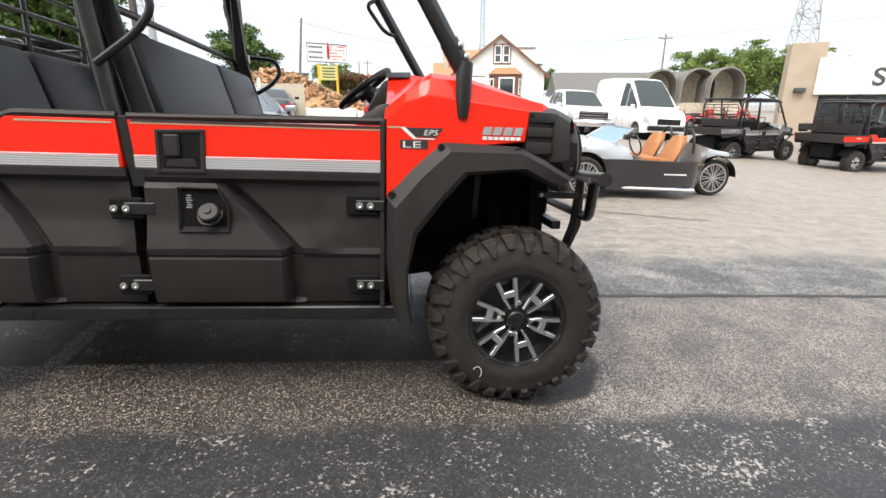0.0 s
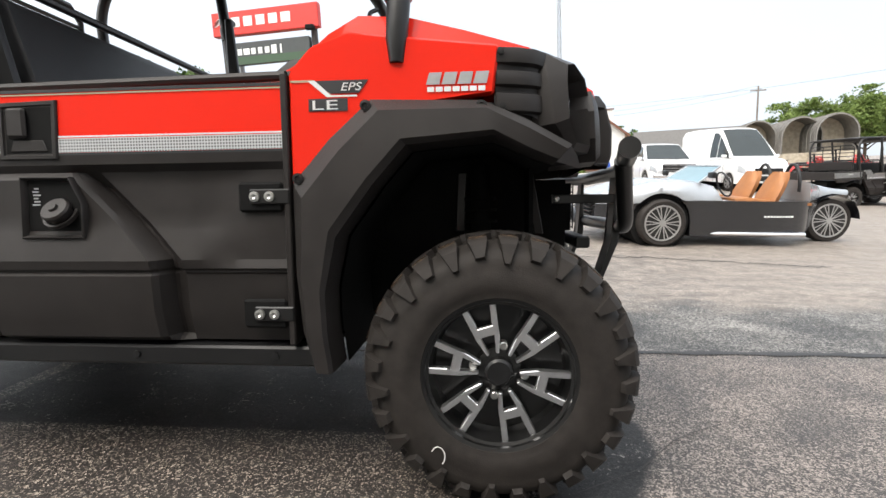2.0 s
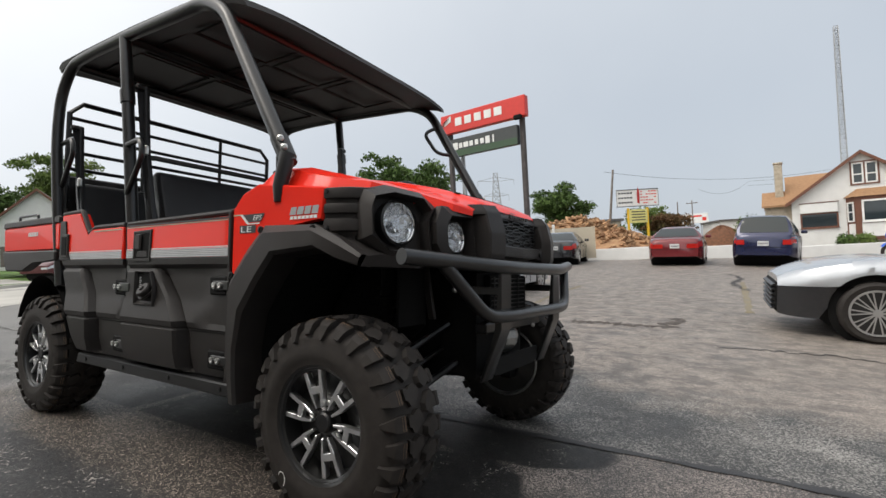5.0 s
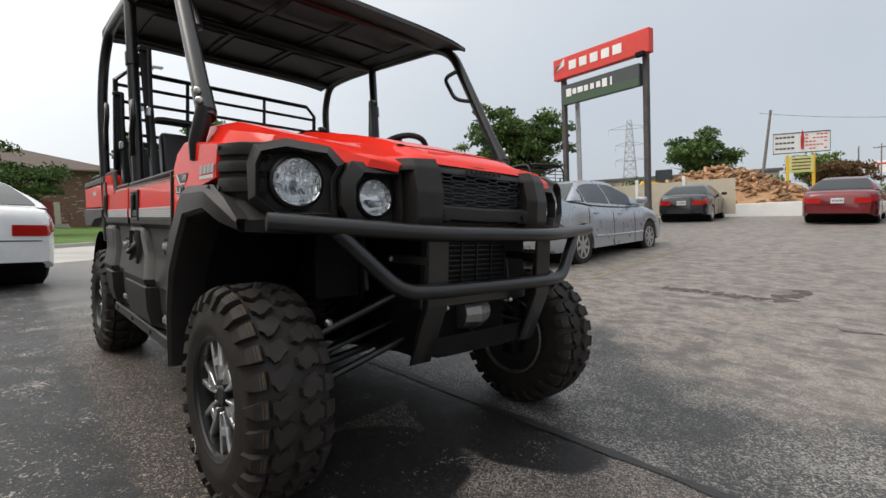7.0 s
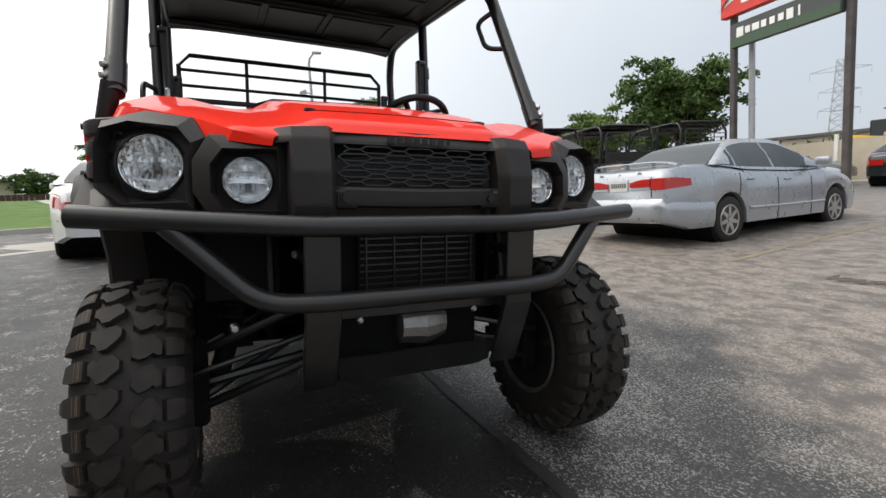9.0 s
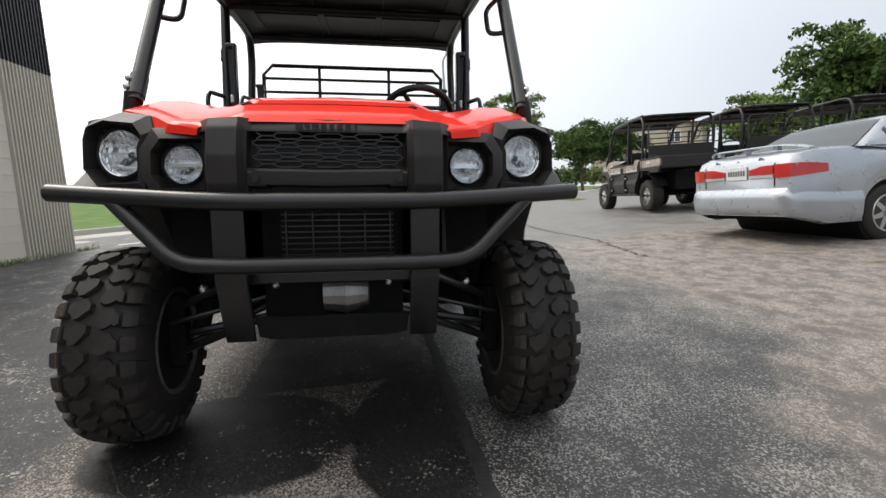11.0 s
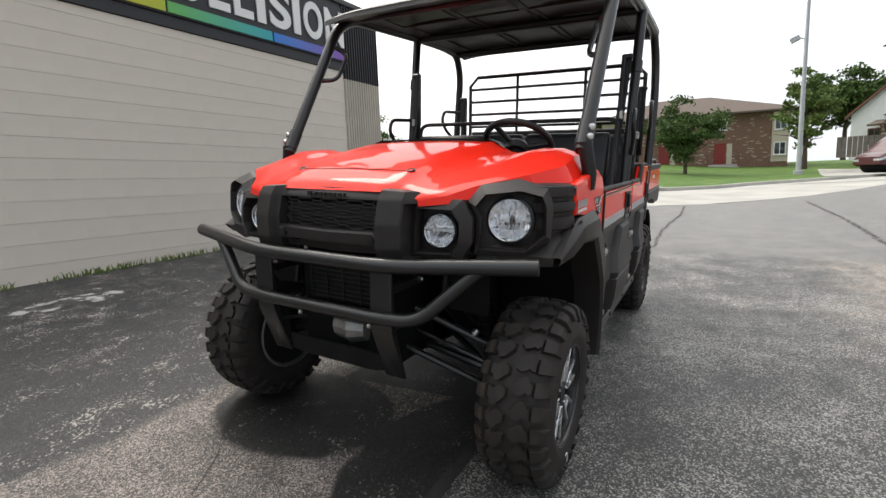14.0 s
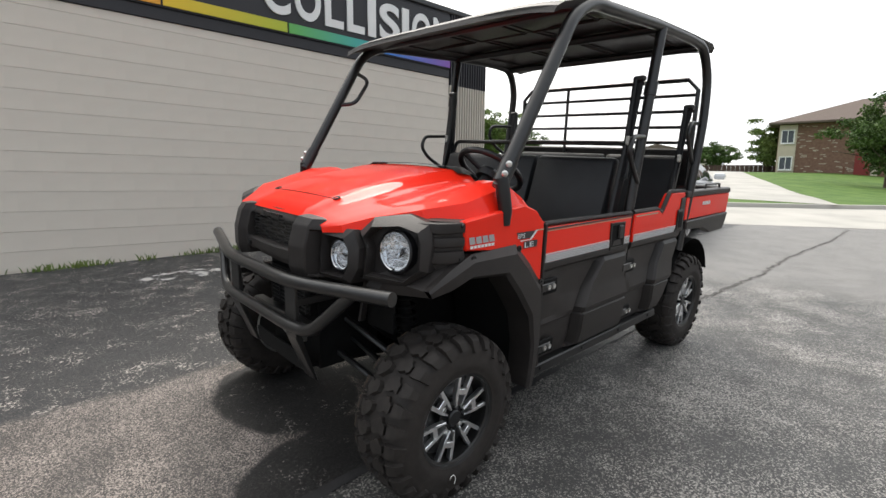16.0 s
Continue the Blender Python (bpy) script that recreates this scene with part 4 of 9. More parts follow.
# decals on the red side panels
def decals(s):
    y = HW + 0.0022
    def P(x, z, d=0):
        return (x, s * (y + d), z)
    def tri_quad(name, pts, mt, d=0.0, label=""):
        bm = B()
        bm.faces.new([bm.verts.new(P(a, b, d)) for a, b in pts])
        part(name, bm, mt, hero, label)
    tri_quad("decal_plate", [(-0.435, 1.020), (-0.302, 1.020), (-0.325, 0.990), (-0.395, 0.990)], MESHDARK)
    tri_quad("decal_slash", [(-0.447, 1.020), (-0.430, 1.020), (-0.392, 0.986), (-0.330, 0.986), (-0.330, 0.982), (-0.402, 0.982)], WHITEDEC, 0.0006)
    tri_quad("decal_stripe", [(-0.49, 1.022), (-0.43, 1.022), (-0.43, 1.017), (-0.49, 1.017)], GOLD, 0.0003)
    tri_quad("decal_plate", [(-0.447, 0.979), (-0.353, 0.979), (-0.353, 0.950), (-0.447, 0.950)], MESHDARK)
    # model badge as plain bars
    bm = B()
    for i in range(4):
        x = -0.168 + i * 0.036
        bm = B()
        bm.faces.new([bm.verts.new(P(x + a, b, 0.001)) for a, b in ((0, 1.003), (0.031, 1.003), (0.037, 1.030), (0.008, 1.030))])
        part("badge_bar", bm, SILVERTAPE, hero)
    for i in range(7):
        x = -0.165 + i * 0.0195
        bm = B()
        bm.faces.new([bm.verts.new(P(x + a, b, 0.001)) for a, b in ((0, 0.987), (0.016, 0.987), (0.016, 0.998), (0, 0.998))])
        part("badge_bar", bm, WHITEDEC, hero)
    for txt, x, z, size, sk in (("EPS", -0.370, 0.996, 0.026, 0.25), ("LE", -0.442, 0.9535, 0.031, 0.0)):
        cu = bpy.data.curves.new("lettering", "FONT")
        cu.body, cu.size, cu.extrude, cu.shear = txt, size, 0.0003, sk
        cu.align_x = "LEFT"
        cu.space_character = 1.05
        tmp = bpy.data.objects.new("tmp", cu)
        scene.collection.objects.link(tmp)
        me = bpy.data.meshes.new_from_object(tmp.evaluated_get(bpy.context.evaluated_depsgraph_get()))
        bpy.data.objects.remove(tmp)
        me.materials.append(WHITEDEC)
        ob = new("lettering", me)
        ob.parent = hero
        wx = 2.15 if txt == "LE" else 1.25
        if s < 0:
            ob.matrix_basis = pose(x, -y - 0.0012, z, 90, 0, 0) @ Matrix.Diagonal((wx, 1, 1, 1))
        else:
            ob.matrix_basis = pose(x + len(txt) * size * 0.66 * wx, y + 0.0012, z, 90, 0, 180) @ Matrix.Diagonal((wx, 1, 1, 1))


both(decals)


# roll cage
def cage(s):
    def P(x, y, z):
        return Vector((x, s * y, z))
    part("pillar_socket", tube(B(), [P(-0.236, 0.806, 1.055), P(-0.236, 0.802, 1.11), P(-0.232, 0.776, 1.235)], [0.017, 0.026, 0.029], 16), PLASTIC2, hero)
    part("front_pillar", tube(B(), fillet([P(-0.226, 0.770, 1.20), P(-0.652, 0.772, 1.905), P(-0.80, 0.765, 1.985), P(-1.5, 0.765, 2.02)], 0.14, 6), 0.029, 16), STEEL, hero, "black roll cage front pillar")
    part("pillar_clamp", tube(B(), [P(-0.236, 0.770, 1.218), P(-0.288, 0.771, 1.304)], 0.033, 16), STEEL, hero)
    for k in (0.0, 1.0):
        c = P(-0.248 - 0.022 * k, 0.771, 1.247 + 0.036 * k)
        bm = lathe(B(), [(0.0125, 0), (0.0125, 0.010), (0.007, 0.014), (0, 0.014)], seg=12)
        moved(bm, Matrix.Translation(c + Vector((0.018, s * 0.022, 0.008))) @ pose(0, 0, 0, 0, 0, -50 if s > 0 else 230))
        part("pillar_bolt", bm, ZINC, hero)
    # grab handle on the front pillar
    a, b = P(-0.462, 0.771, 1.592), P(-0.592, 0.772, 1.806)
    part("grab_handle", tube(B(), fillet([a, a + Vector((-0.085, -s * 0.075, 0.01)), b + Vector((-0.070, -s * 0.065, -0.05)), b], 0.05, 5), 0.012, 8), STEEL, hero)
    part("middle_pillar", tube(B(), [P(-1.355, 0.752, 0.80), P(-1.400, 0.757, 1.10), P(-1.525, 0.768, 2.01)], 0.028, 14), STEEL, hero, "black roll cage middle pillar")
    part("pillar_clamp", tube(B(), [P(-1.476, 0.764, 1.66), P(-1.486, 0.765, 1.725)], 0.034, 14), STEEL, hero)
    part("pillar_plate", prism(B(), [(-1.335, 0.80), (-1.285, 0.80), (-1.315, 1.03), (-1.372, 1.03)], s * 0.76, s * 0.800, bevel=0.004), STEEL, hero)
    part("rear_pillar", tube(B(), fillet([P(-2.12, 0.785, 0.72), P(-2.195, 0.795, 1.20), P(-2.245, 0.798, 1.58), P(-2.255, 0.785, 1.84), P(-2.16, 0.770, 2.015), P(-1.9, 0.765, 2.03), P(-1.5, 0.765, 2.02)], 0.14, 6), 0.028, 14), STEEL, hero, "black roll cage rear pillar")
    # hoop handles forward of the pillars
    for x0, x1, z0, z1, f in ((-1.438, -1.41, 1.438, 1.19, 0.20), (-2.236, -2.205, 1.552, 1.285, 0.235)):
        part("hip_rail", tube(B(), fillet([P(x0, 0.775, z0), P(x0 + f, 0.808, z0 - 0.008), P(x0 + f + 0.03, 0.81, z0 - 0.085), P(x0 + f - 0.03, 0.808, z0 - 0.16), P(x1, 0.78, z1)], 0.06, 5), 0.013, 10), STEEL, hero)
    # belts: a strap from each pillar loop into a tapered guide beside the seat
    for x, z, xb in ((-1.435, 1.745, -1.335), (-2.19, 1.655, -2.12)):
        loft(bm := B(), [[P(x, 0.700, z), P(x, 0.745, z)], [P(x + 0.05, 0.675, 1.25), P(x + 0.05, 0.720, 1.25)], [P(xb + 0.03, 0.655, 0.95), P(xb + 0.03, 0.700, 0.95)]], caps=False)
        part("seat_belt", bm, VINYL, hero)
        part("belt_guide", prism(B(), [(xb, 0.95), (xb + 0.075, 0.95), (x + 0.052, z - 0.33), (x + 0.022, z + 0.012), (x - 0.02, z + 0.012), (x - 0.012, z - 0.33)], s * 0.690, s * 0.712, bevel=0.006), PLASTIC2, hero)
        part("belt_loop", box(B(), P(x, 0.722, z), (0.035, 0.06, 0.030), bevel=0.008), STEEL, hero)
        part("belt_buckle", box(B(), P(x + 0.055, 0.715, z - 0.33), (0.030, 0.020, 0.05), bevel=0.006), ZINC, hero)


both(cage)
for x, z in ((-0.80, 1.985), (-1.525, 2.01), (-2.16, 2.012)):
    part("cage_cross_tube", tube(B(), [(x, -0.765, z), (x, 0.765, z)], 0.024, 10), STEEL, hero)
part("handrail", tube(B(), fillet([(-1.42, -0.70, 1.20), (-1.45, -0.69, 1.40), (-1.45, 0.69, 1.40), (-1.42, 0.70, 1.20)], 0.06, 4), 0.014, 8), STEEL, hero)

# roof
RP = [(-0.525, 1.942), (-0.570, 1.966), (-0.68, 1.995), (-0.95, 2.034), (-1.40, 2.056), (-1.95, 2.066), (-2.24, 2.064), (-2.305, 2.048)]
rows = []
for x, z in RP:
    w = lerp_at(-x, [0.54, 0.68, 2.24, 2.31], [0.765, 0.785, 0.795, 0.785])
    row = []
    for f in np.linspace(-1, 1, 25):
        k = 0.008 if (abs(f) > 0.34 and abs(f) < 0.80 and -2.2 < x < -0.7) else 0.0
        row.append((x - (0.018 * f ** 4 if x > -0.7 else 0.0), f * w, z + k - 0.022 * abs(f) ** 6))
    rows.append(row)
_top = rows
_bot = [[(x + (0.012 if i == 0 else 0), y * 0.985, z - 0.028) for x, y, z in r] for i, r in enumerate(rows)]
_bm = B()
loft(_bm, [[*t, *b[::-1]] for t, b in zip(_top, _bot)], caps=True, closed=True)
part("roof", _bm, PLASTIC, hero, "black moulded plastic roof panel", angle=20)
for x0, x1 in ((-0.74, -1.12), (-1.18, -1.62), (-1.68, -2.16)):
    for y0, y1 in ((-0.62, -0.22), (-0.17, 0.17), (0.22, 0.62)):
        z = lerp_at(-(x0 + x1) / 2, [-p[0] for p in RP], [p[1] for p in RP]) - 0.034
        bm = B()
        tube(bm, [(x0, y0, z - 0.002), (x1, y0, z - 0.001), (x1, y1, z - 0.001), (x0, y1, z - 0.002)], 0.006, 6, closed=True)
        part("roof_rib", bm, PLASTIC, hero)

# rack behind the cab
RX = -2.32
_fr = [(RX, -0.715, 1.18), (RX, -0.715, 1.775), (RX, -0.645, 1.845), (RX, 0.645, 1.845), (RX, 0.715, 1.775), (RX, 0.715, 1.18)]
part("rack_frame", tube(B(), _fr, 0.0155, 8), STEEL, hero, "black steel headboard rack frame")
for z in (1.745, 1.640, 1.535, 1.43):
    part("rack_rail", tube(B(), [(RX, -0.715, z), (RX, 0.715, z)], 0.0115, 8), STEEL, hero)
for y in (-0.28, 0.28):
    part("rack_upright", tube(B(), [(RX, y, 1.30), (RX, y, 1.845)], 0.0125, 8), STEEL, hero)
part("bed_headboard", box(B(), (RX - 0.03, 0, 1.26), (0.03, 1.42, 0.26), bevel=0.01), PLASTIC, hero)

# seats
def bench(x, zt):
    b = new("bench_seat")
    b.parent = hero
    bm = B()
    prof = [(-0.02, 0.73), (0.45, 0.76), (0.50, 0.80), (0.47, 0.84), (0.05, 0.82), (-0.02, 0.80)]
    prism(bm, [(x + a, z) for a, z in prof], -0.66, 0.66, bevel=0.02, seg=2)
    part("seat_cushion", bm, VINYL, b)
    for y0, y1 in ((-0.66, 0.12), (0.14, 0.66)):
        bm = prism(B(), [(x + 0.06, 0.84), (x + 0.10, 0.92), (x - 0.02, zt - 0.02), (x - 0.06, zt), (x - 0.11, zt - 0.02), (x - 0.04, 0.86)], y0, y1, bevel=0.03, seg=2)
        part("backrest", bm, VINYL, b, "black vinyl backrest")
    part("seat_base", box(B(), (x + 0.22, 0, 0.56), (0.46, 1.25, 0.36), bevel=0.01), DARK, b)


bench(-1.33, 1.325)
bench(-2.20, 1.345)
# floor, dash, steering
part("dash_hood", prism(B(), [(-0.44, 1.09), (-0.44, 1.235), (-0.52, 1.225), (-0.60, 1.09)], -0.30, 0.36, bevel=0.02, seg=2), PLASTIC, hero)
part("cab_floor", box(B(), (-1.20, 0, 0.40), (1.55, 1.46, 0.04)), DARK, hero)
part("dashboard", prism(B(), [(-0.44, 0.75), (-0.44, 1.10), (-0.52, 1.10), (-0.60, 1.04), (-0.62, 0.95), (-0.56, 0.78)], -0.74, 0.74, bevel=0.02, seg=2), PLASTIC, hero, "black plastic dashboard")
part("firewall", box(B(), (-0.44, 0, 0.70), (0.03, 1.46, 0.62)), DARK, hero)
_sm = pose(-0.647, 0.36, 1.240, 0, -37.6, 0)
_st = new("steering_wheel")
_st.parent, _st.matrix_basis = hero, _sm
part("rim", tube(B(), [(0.165 * math.cos(a), 0.165 * math.sin(a), 0) for a in np.linspace(0, 2 * math.pi, 33)[:-1]], 0.016, 10, closed=True), PLASTIC2, _st)
_bm = B()
for a in (90, 210, 330):
    tube(_bm, [(0, 0, -0.03), (0.16 * math.cos(radians(a)), 0.16 * math.sin(radians(a)), 0)], 0.013, 8)
part("wheel_spider", _bm, PLASTIC2, _st)
part("boss", lathe(B(), [(0.055, -0.05), (0.06, -0.02), (0.045, 0.0), (0, 0.002)], (0, 0, 0), "z", 20), PLASTIC2, _st)
part("steering_column", tube(B(), [(0, 0, -0.02), (0, 0, -0.22)], 0.03, 10), PLASTIC2, _st)

# cargo bed
def bed(s):
    part("bed_side", prism(B(), [(-2.10, 0.925), (-2.96, 0.925), (-2.975, 1.075), (-2.10, 1.075)], s * 0.775, s * 0.812, bevel=0.006), RED, hero, "red cargo bed side")
    part("bed_rail", prism(B(), [(-2.09, 1.074), (-2.988, 1.074), (-2.978, 1.116), (-2.09, 1.118)], s * 0.755, s * 0.816, bevel=0.008), PLASTIC, hero)
    part("bed_lower", prism(B(), [(-2.12, 0.92), (-2.12, 0.86), (-2.45, 0.86), (-2.60, 0.798), (-2.885, 0.798), (-2.92, 0.84), (-2.965, 0.925)], s * 0.77, s * 0.822, bevel=0.008), PLASTIC, hero)
    part("tie_down", tube(B(), fillet([(-2.50, s * 0.785, 1.11), (-2.50, s * 0.785, 1.148), (-2.80, s * 0.785, 1.148), (-2.80, s * 0.785, 1.11)], 0.02, 3), 0.008, 6), STEEL, hero)
    bm = B()
    for i in range(6):
        bm.faces.new([bm.verts.new((-2.40 - i * 0.026 * 1.0, s * 0.8145, z)) if k == 0 else bm.verts.new((-2.42 - i * 0.026, s * 0.8145, z)) for k, z in ((0, 1.01), (1, 1.01), (1, 1.035), (0, 1.035))])
    part("bed_badge", bm, WHITEDEC, hero)
    part("rear_fender", flat([[(-2.345 + 0.375 * math.cos(a), s * y, 0.40 + 0.375 * math.sin(a)) for a in np.linspace(0.1, math.pi - 0.3, 13)] for y in (0.5, 0.80)]), DARK, hero)


both(bed)
part("bed_floor", box(B(), (-2.535, 0, 0.90), (0.86, 1.55, 0.05)), PLASTIC, hero)
part("tailgate", box(B(), (-2.965, 0, 1.0), (0.03, 1.55, 0.23), bevel=0.008), PLASTIC, hero)
part("rear_frame", box(B(), (-2.3, 0, 0.62), (0.9, 0.70, 0.40)), DARK, hero)
part("rear_axle", tube(B(), [(-2.345, -0.55, 0.33), (-2.345, 0.55, 0.33)], 0.04, 10), DARK, hero)


# ---- materials of the place ----
def asphalt_mat():
    m = bpy.data.materials.new("weathered_asphalt")
    m.use_nodes = True
    nt = m.node_tree
    n, lk = nt.nodes, nt.links
    p = n["Principled BSDF"]
    geo = n.new("ShaderNodeNewGeometry")
    sep = n.new("ShaderNodeSeparateXYZ")
    lk.new(geo.outputs["Position"], sep.inputs[0])

    def noise_n(scale, detail=4.0, rough=0.55, vec=None):
        t = n.new("ShaderNodeTexNoise")
        t.inputs["Scale"].default_value, t.inputs["Detail"].default_value, t.inputs["Roughness"].default_value = scale, detail, rough
        lk.new(vec or geo.outputs["Position"], t.inputs["Vector"])
        return t.outputs["Fac"]

    def rng(v, a, b, c=0.0, d=1.0, smooth=True):
        r = n.new("ShaderNodeMapRange")
        r.interpolation_type = "SMOOTHSTEP" if smooth else "LINEAR"
        for k, q in zip(("From Min", "From Max", "To Min", "To Max"), (a, b, c, d)):
            r.inputs[k].default_value = q
        lk.new(v, r.inputs["Value"])
        return r.outputs["Result"]

    def math_n(op, a, b):
        q = n.new("ShaderNodeMath")
        q.operation = op
        for i, v in enumerate((a, b)):
            if isinstance(v, (int, float)):
                q.inputs[i].default_value = v
            else:
                lk.new(v, q.inputs[i])
        return q.outputs[0]

    def mix_n(f, a, b):
        q = n.new("ShaderNodeMix")
        q.data_type = "RGBA"
        lk.new(f, q.inputs["Factor"])
        for k, v in (("A", a), ("B", b)):
            if isinstance(v, tuple):
                q.inputs[k].default_value = (*v, 1)
            else:
                lk.new(v, q.inputs[k])
        return q.outputs["Result"]

    wob = math_n("MULTIPLY", math_n("SUBTRACT", noise_n(0.9, 3), 0.5), 0.5)
    yy = math_n("ADD", sep.outputs["Y"], wob)
    # stone grain: small cells, some light, some dark
    vo = n.new("ShaderNodeTexVoronoi")
    vo.inputs["Scale"].default_value = 165.0
    lk.new(geo.outputs["Position"], vo.inputs["Vector"])
    hs = n.new("ShaderNodeSeparateColor")
    lk.new(vo.outputs["Color"], hs.inputs[0])
    vo2 = n.new("ShaderNodeTexVoronoi")
    vo2.inputs["Scale"].default_value = 290.0
    lk.new(geo.outputs["Position"], vo2.inputs["Vector"])
    hs2 = n.new("ShaderNodeSeparateColor")
    lk.new(vo2.outputs["Color"], hs2.inputs[0])
    grain = hs.outputs[0]
    chips = math_n("MAXIMUM", math_n("MULTIPLY", grain, 0.97), hs2.outputs[1])
    fine = noise_n(300.0, 2)
    big = noise_n(0.55, 5, 0.6)
    mid = noise_n(3.2, 5, 0.6)
    # streaks along x, as tyres scrub
    mp = n.new("ShaderNodeMapping")
    mp.inputs["Scale"].default_value = (0.88, 1.22, 1.0)
    lk.new(geo.outputs["Position"], mp.inputs["Vector"])
    streak = noise_n(5.2, 11, 0.78, mp.outputs[0])
    scuff = noise_n(7.5, 9, 0.74, mp.outputs[0])
    # seal coat with flakes worn through
    flake = math_n("ADD", math_n("MULTIPLY", noise_n(68.0, 4, 0.7), 0.7), math_n("MULTIPLY", noise_n(5.0, 4, 0.7), 0.42))
    fl = rng(flake, 0.632, 0.668)
    seal = mix_n(rng(grain, 0.62, 1.0), (0.026, 0.027, 0.029), (0.082, 0.079, 0.077))
    seal = mix_n(fl, seal, (0.46, 0.42, 0.38))
    # open stone surface; the paler tone at higher x has sun glare mixed in
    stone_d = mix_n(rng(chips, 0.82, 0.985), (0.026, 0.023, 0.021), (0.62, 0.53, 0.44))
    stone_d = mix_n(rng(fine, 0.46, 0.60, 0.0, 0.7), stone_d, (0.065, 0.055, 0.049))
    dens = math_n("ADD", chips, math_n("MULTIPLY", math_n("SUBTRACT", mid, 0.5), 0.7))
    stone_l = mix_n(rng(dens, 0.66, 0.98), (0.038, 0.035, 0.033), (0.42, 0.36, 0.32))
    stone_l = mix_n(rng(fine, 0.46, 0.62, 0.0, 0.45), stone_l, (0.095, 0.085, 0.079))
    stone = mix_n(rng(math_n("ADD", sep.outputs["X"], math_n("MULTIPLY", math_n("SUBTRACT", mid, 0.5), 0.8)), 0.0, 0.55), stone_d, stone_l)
    # grey worn lot
    patch = noise_n(1.5, 9, 0.68)
    dens_g = math_n("ADD", grain, math_n("MULTIPLY", math_n("SUBTRACT", patch, 0.5), 1.9))
    grey = mix_n(rng(dens_g, 0.52, 1.06), (0.038, 0.038, 0.037), (0.38, 0.36, 0.33))
    grey = mix_n(rng(flake, 0.645, 0.69), grey, (0.33, 0.31, 0.285))
    grey = mix_n(rng(mid, 0.50, 0.72, 0.0, 0.35), grey, (0.055, 0.054, 0.055))
    coarse = noise_n(26.0, 8, 0.72)
    worn = mix_n(rng(grain, 0.2, 0.95), (0.165, 0.142, 0.123), (0.43, 0.375, 0.325))
    worn = mix_n(rng(coarse, 0.53, 0.66, 0.0, 0.75), worn, (0.115, 0.098, 0.086))
    worn = mix_n(rng(streak, 0.40, 0.58), (0.118, 0.105, 0.095), worn)
    worn = mix_n(rng(scuff, 0.58, 0.69, 0.0, 0.7), worn, (0.075, 0.066, 0.060))
    bleach = mix_n(rng(coarse, 0.35, 0.65), (0.25, 0.215, 0.185), (0.46, 0.40, 0.345))
    worn = mix_n(rng(sep.outputs["X"], 0.0, 3.5, 0.0, 0.38), worn, bleach)
    side = math_n("SUBTRACT", yy, rng(sep.outputs["X"], 0.8, -0.6, 0.0, 0.9))
    far = math_n("ADD", rng(side, 0.6, 2.3), math_n("MULTIPLY", math_n("SUBTRACT", mid, 0.5), 0.9))
    lot_c = mix_n(rng(far, 0.25, 0.8), grey, worn)
    # towards the street the lot is evenly grey
    back = math_n("ADD", rng(sep.outputs["X"], -3.0, -6.5), math_n("MULTIPLY", math_n("SUBTRACT", big, 0.5), 0.8))
    backc = mix_n(rng(mid, 0.3, 0.7), (0.122, 0.117, 0.111), (0.205, 0.197, 0.186))
    lot_c = mix_n(rng(back, 0.35, 0.75), lot_c, backc)
    # round and straight patches under the vehicle: dark seal with its shadow painted in
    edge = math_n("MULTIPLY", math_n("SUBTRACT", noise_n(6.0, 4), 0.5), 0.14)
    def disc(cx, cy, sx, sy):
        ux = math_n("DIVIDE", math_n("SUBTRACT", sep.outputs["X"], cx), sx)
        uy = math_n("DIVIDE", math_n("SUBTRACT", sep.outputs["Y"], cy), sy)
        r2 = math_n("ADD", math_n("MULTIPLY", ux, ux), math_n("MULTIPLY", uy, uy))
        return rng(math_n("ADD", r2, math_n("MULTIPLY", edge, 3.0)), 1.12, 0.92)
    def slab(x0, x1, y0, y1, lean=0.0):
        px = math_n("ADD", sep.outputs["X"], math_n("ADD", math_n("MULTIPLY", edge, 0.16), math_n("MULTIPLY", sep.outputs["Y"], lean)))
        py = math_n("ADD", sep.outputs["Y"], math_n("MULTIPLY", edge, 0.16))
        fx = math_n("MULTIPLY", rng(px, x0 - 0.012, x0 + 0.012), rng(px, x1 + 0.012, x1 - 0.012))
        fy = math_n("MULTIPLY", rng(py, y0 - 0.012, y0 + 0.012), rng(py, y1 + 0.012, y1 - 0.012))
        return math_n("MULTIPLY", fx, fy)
    shade_seal = mix_n(rng(grain, 0.6, 1.0), (0.007, 0.0068, 0.0066), (0.034, 0.031, 0.029))
    shade_seal = mix_n(rng(flake, 0.66, 0.70), shade_seal, (0.30, 0.28, 0.25))
    strip_c = mix_n(disc(0.12, -0.40, 0.36, 0.45), stone, shade_seal)
    strip_c = mix_n(disc(0.15, 0.30, 0.52, 0.27), strip_c, shade_seal)
    strip_c = mix_n(slab(-1.96, -0.30, -0.455, 0.60, 0.15), strip_c, shade_seal)
    strip_c = mix_n(slab(-9.0, -2.04, -0.455, 0.60, 0.15), strip_c, shade_seal)
    strip_c = mix_n(rng(math_n("ADD", sep.outputs["X"], math_n("MULTIPLY", math_n("SUBTRACT", mid, 0.5), 0.9)), -2.9, -3.7), strip_c, lot_c)
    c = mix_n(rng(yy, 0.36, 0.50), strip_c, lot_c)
    lane = math_n("ADD", sep.outputs["Y"], math_n("MULTIPLY", math_n("SUBTRACT", noise_n(7.0, 4), 0.5), 0.16))
    c = mix_n(rng(lane, -0.90, -1.02), c, seal)
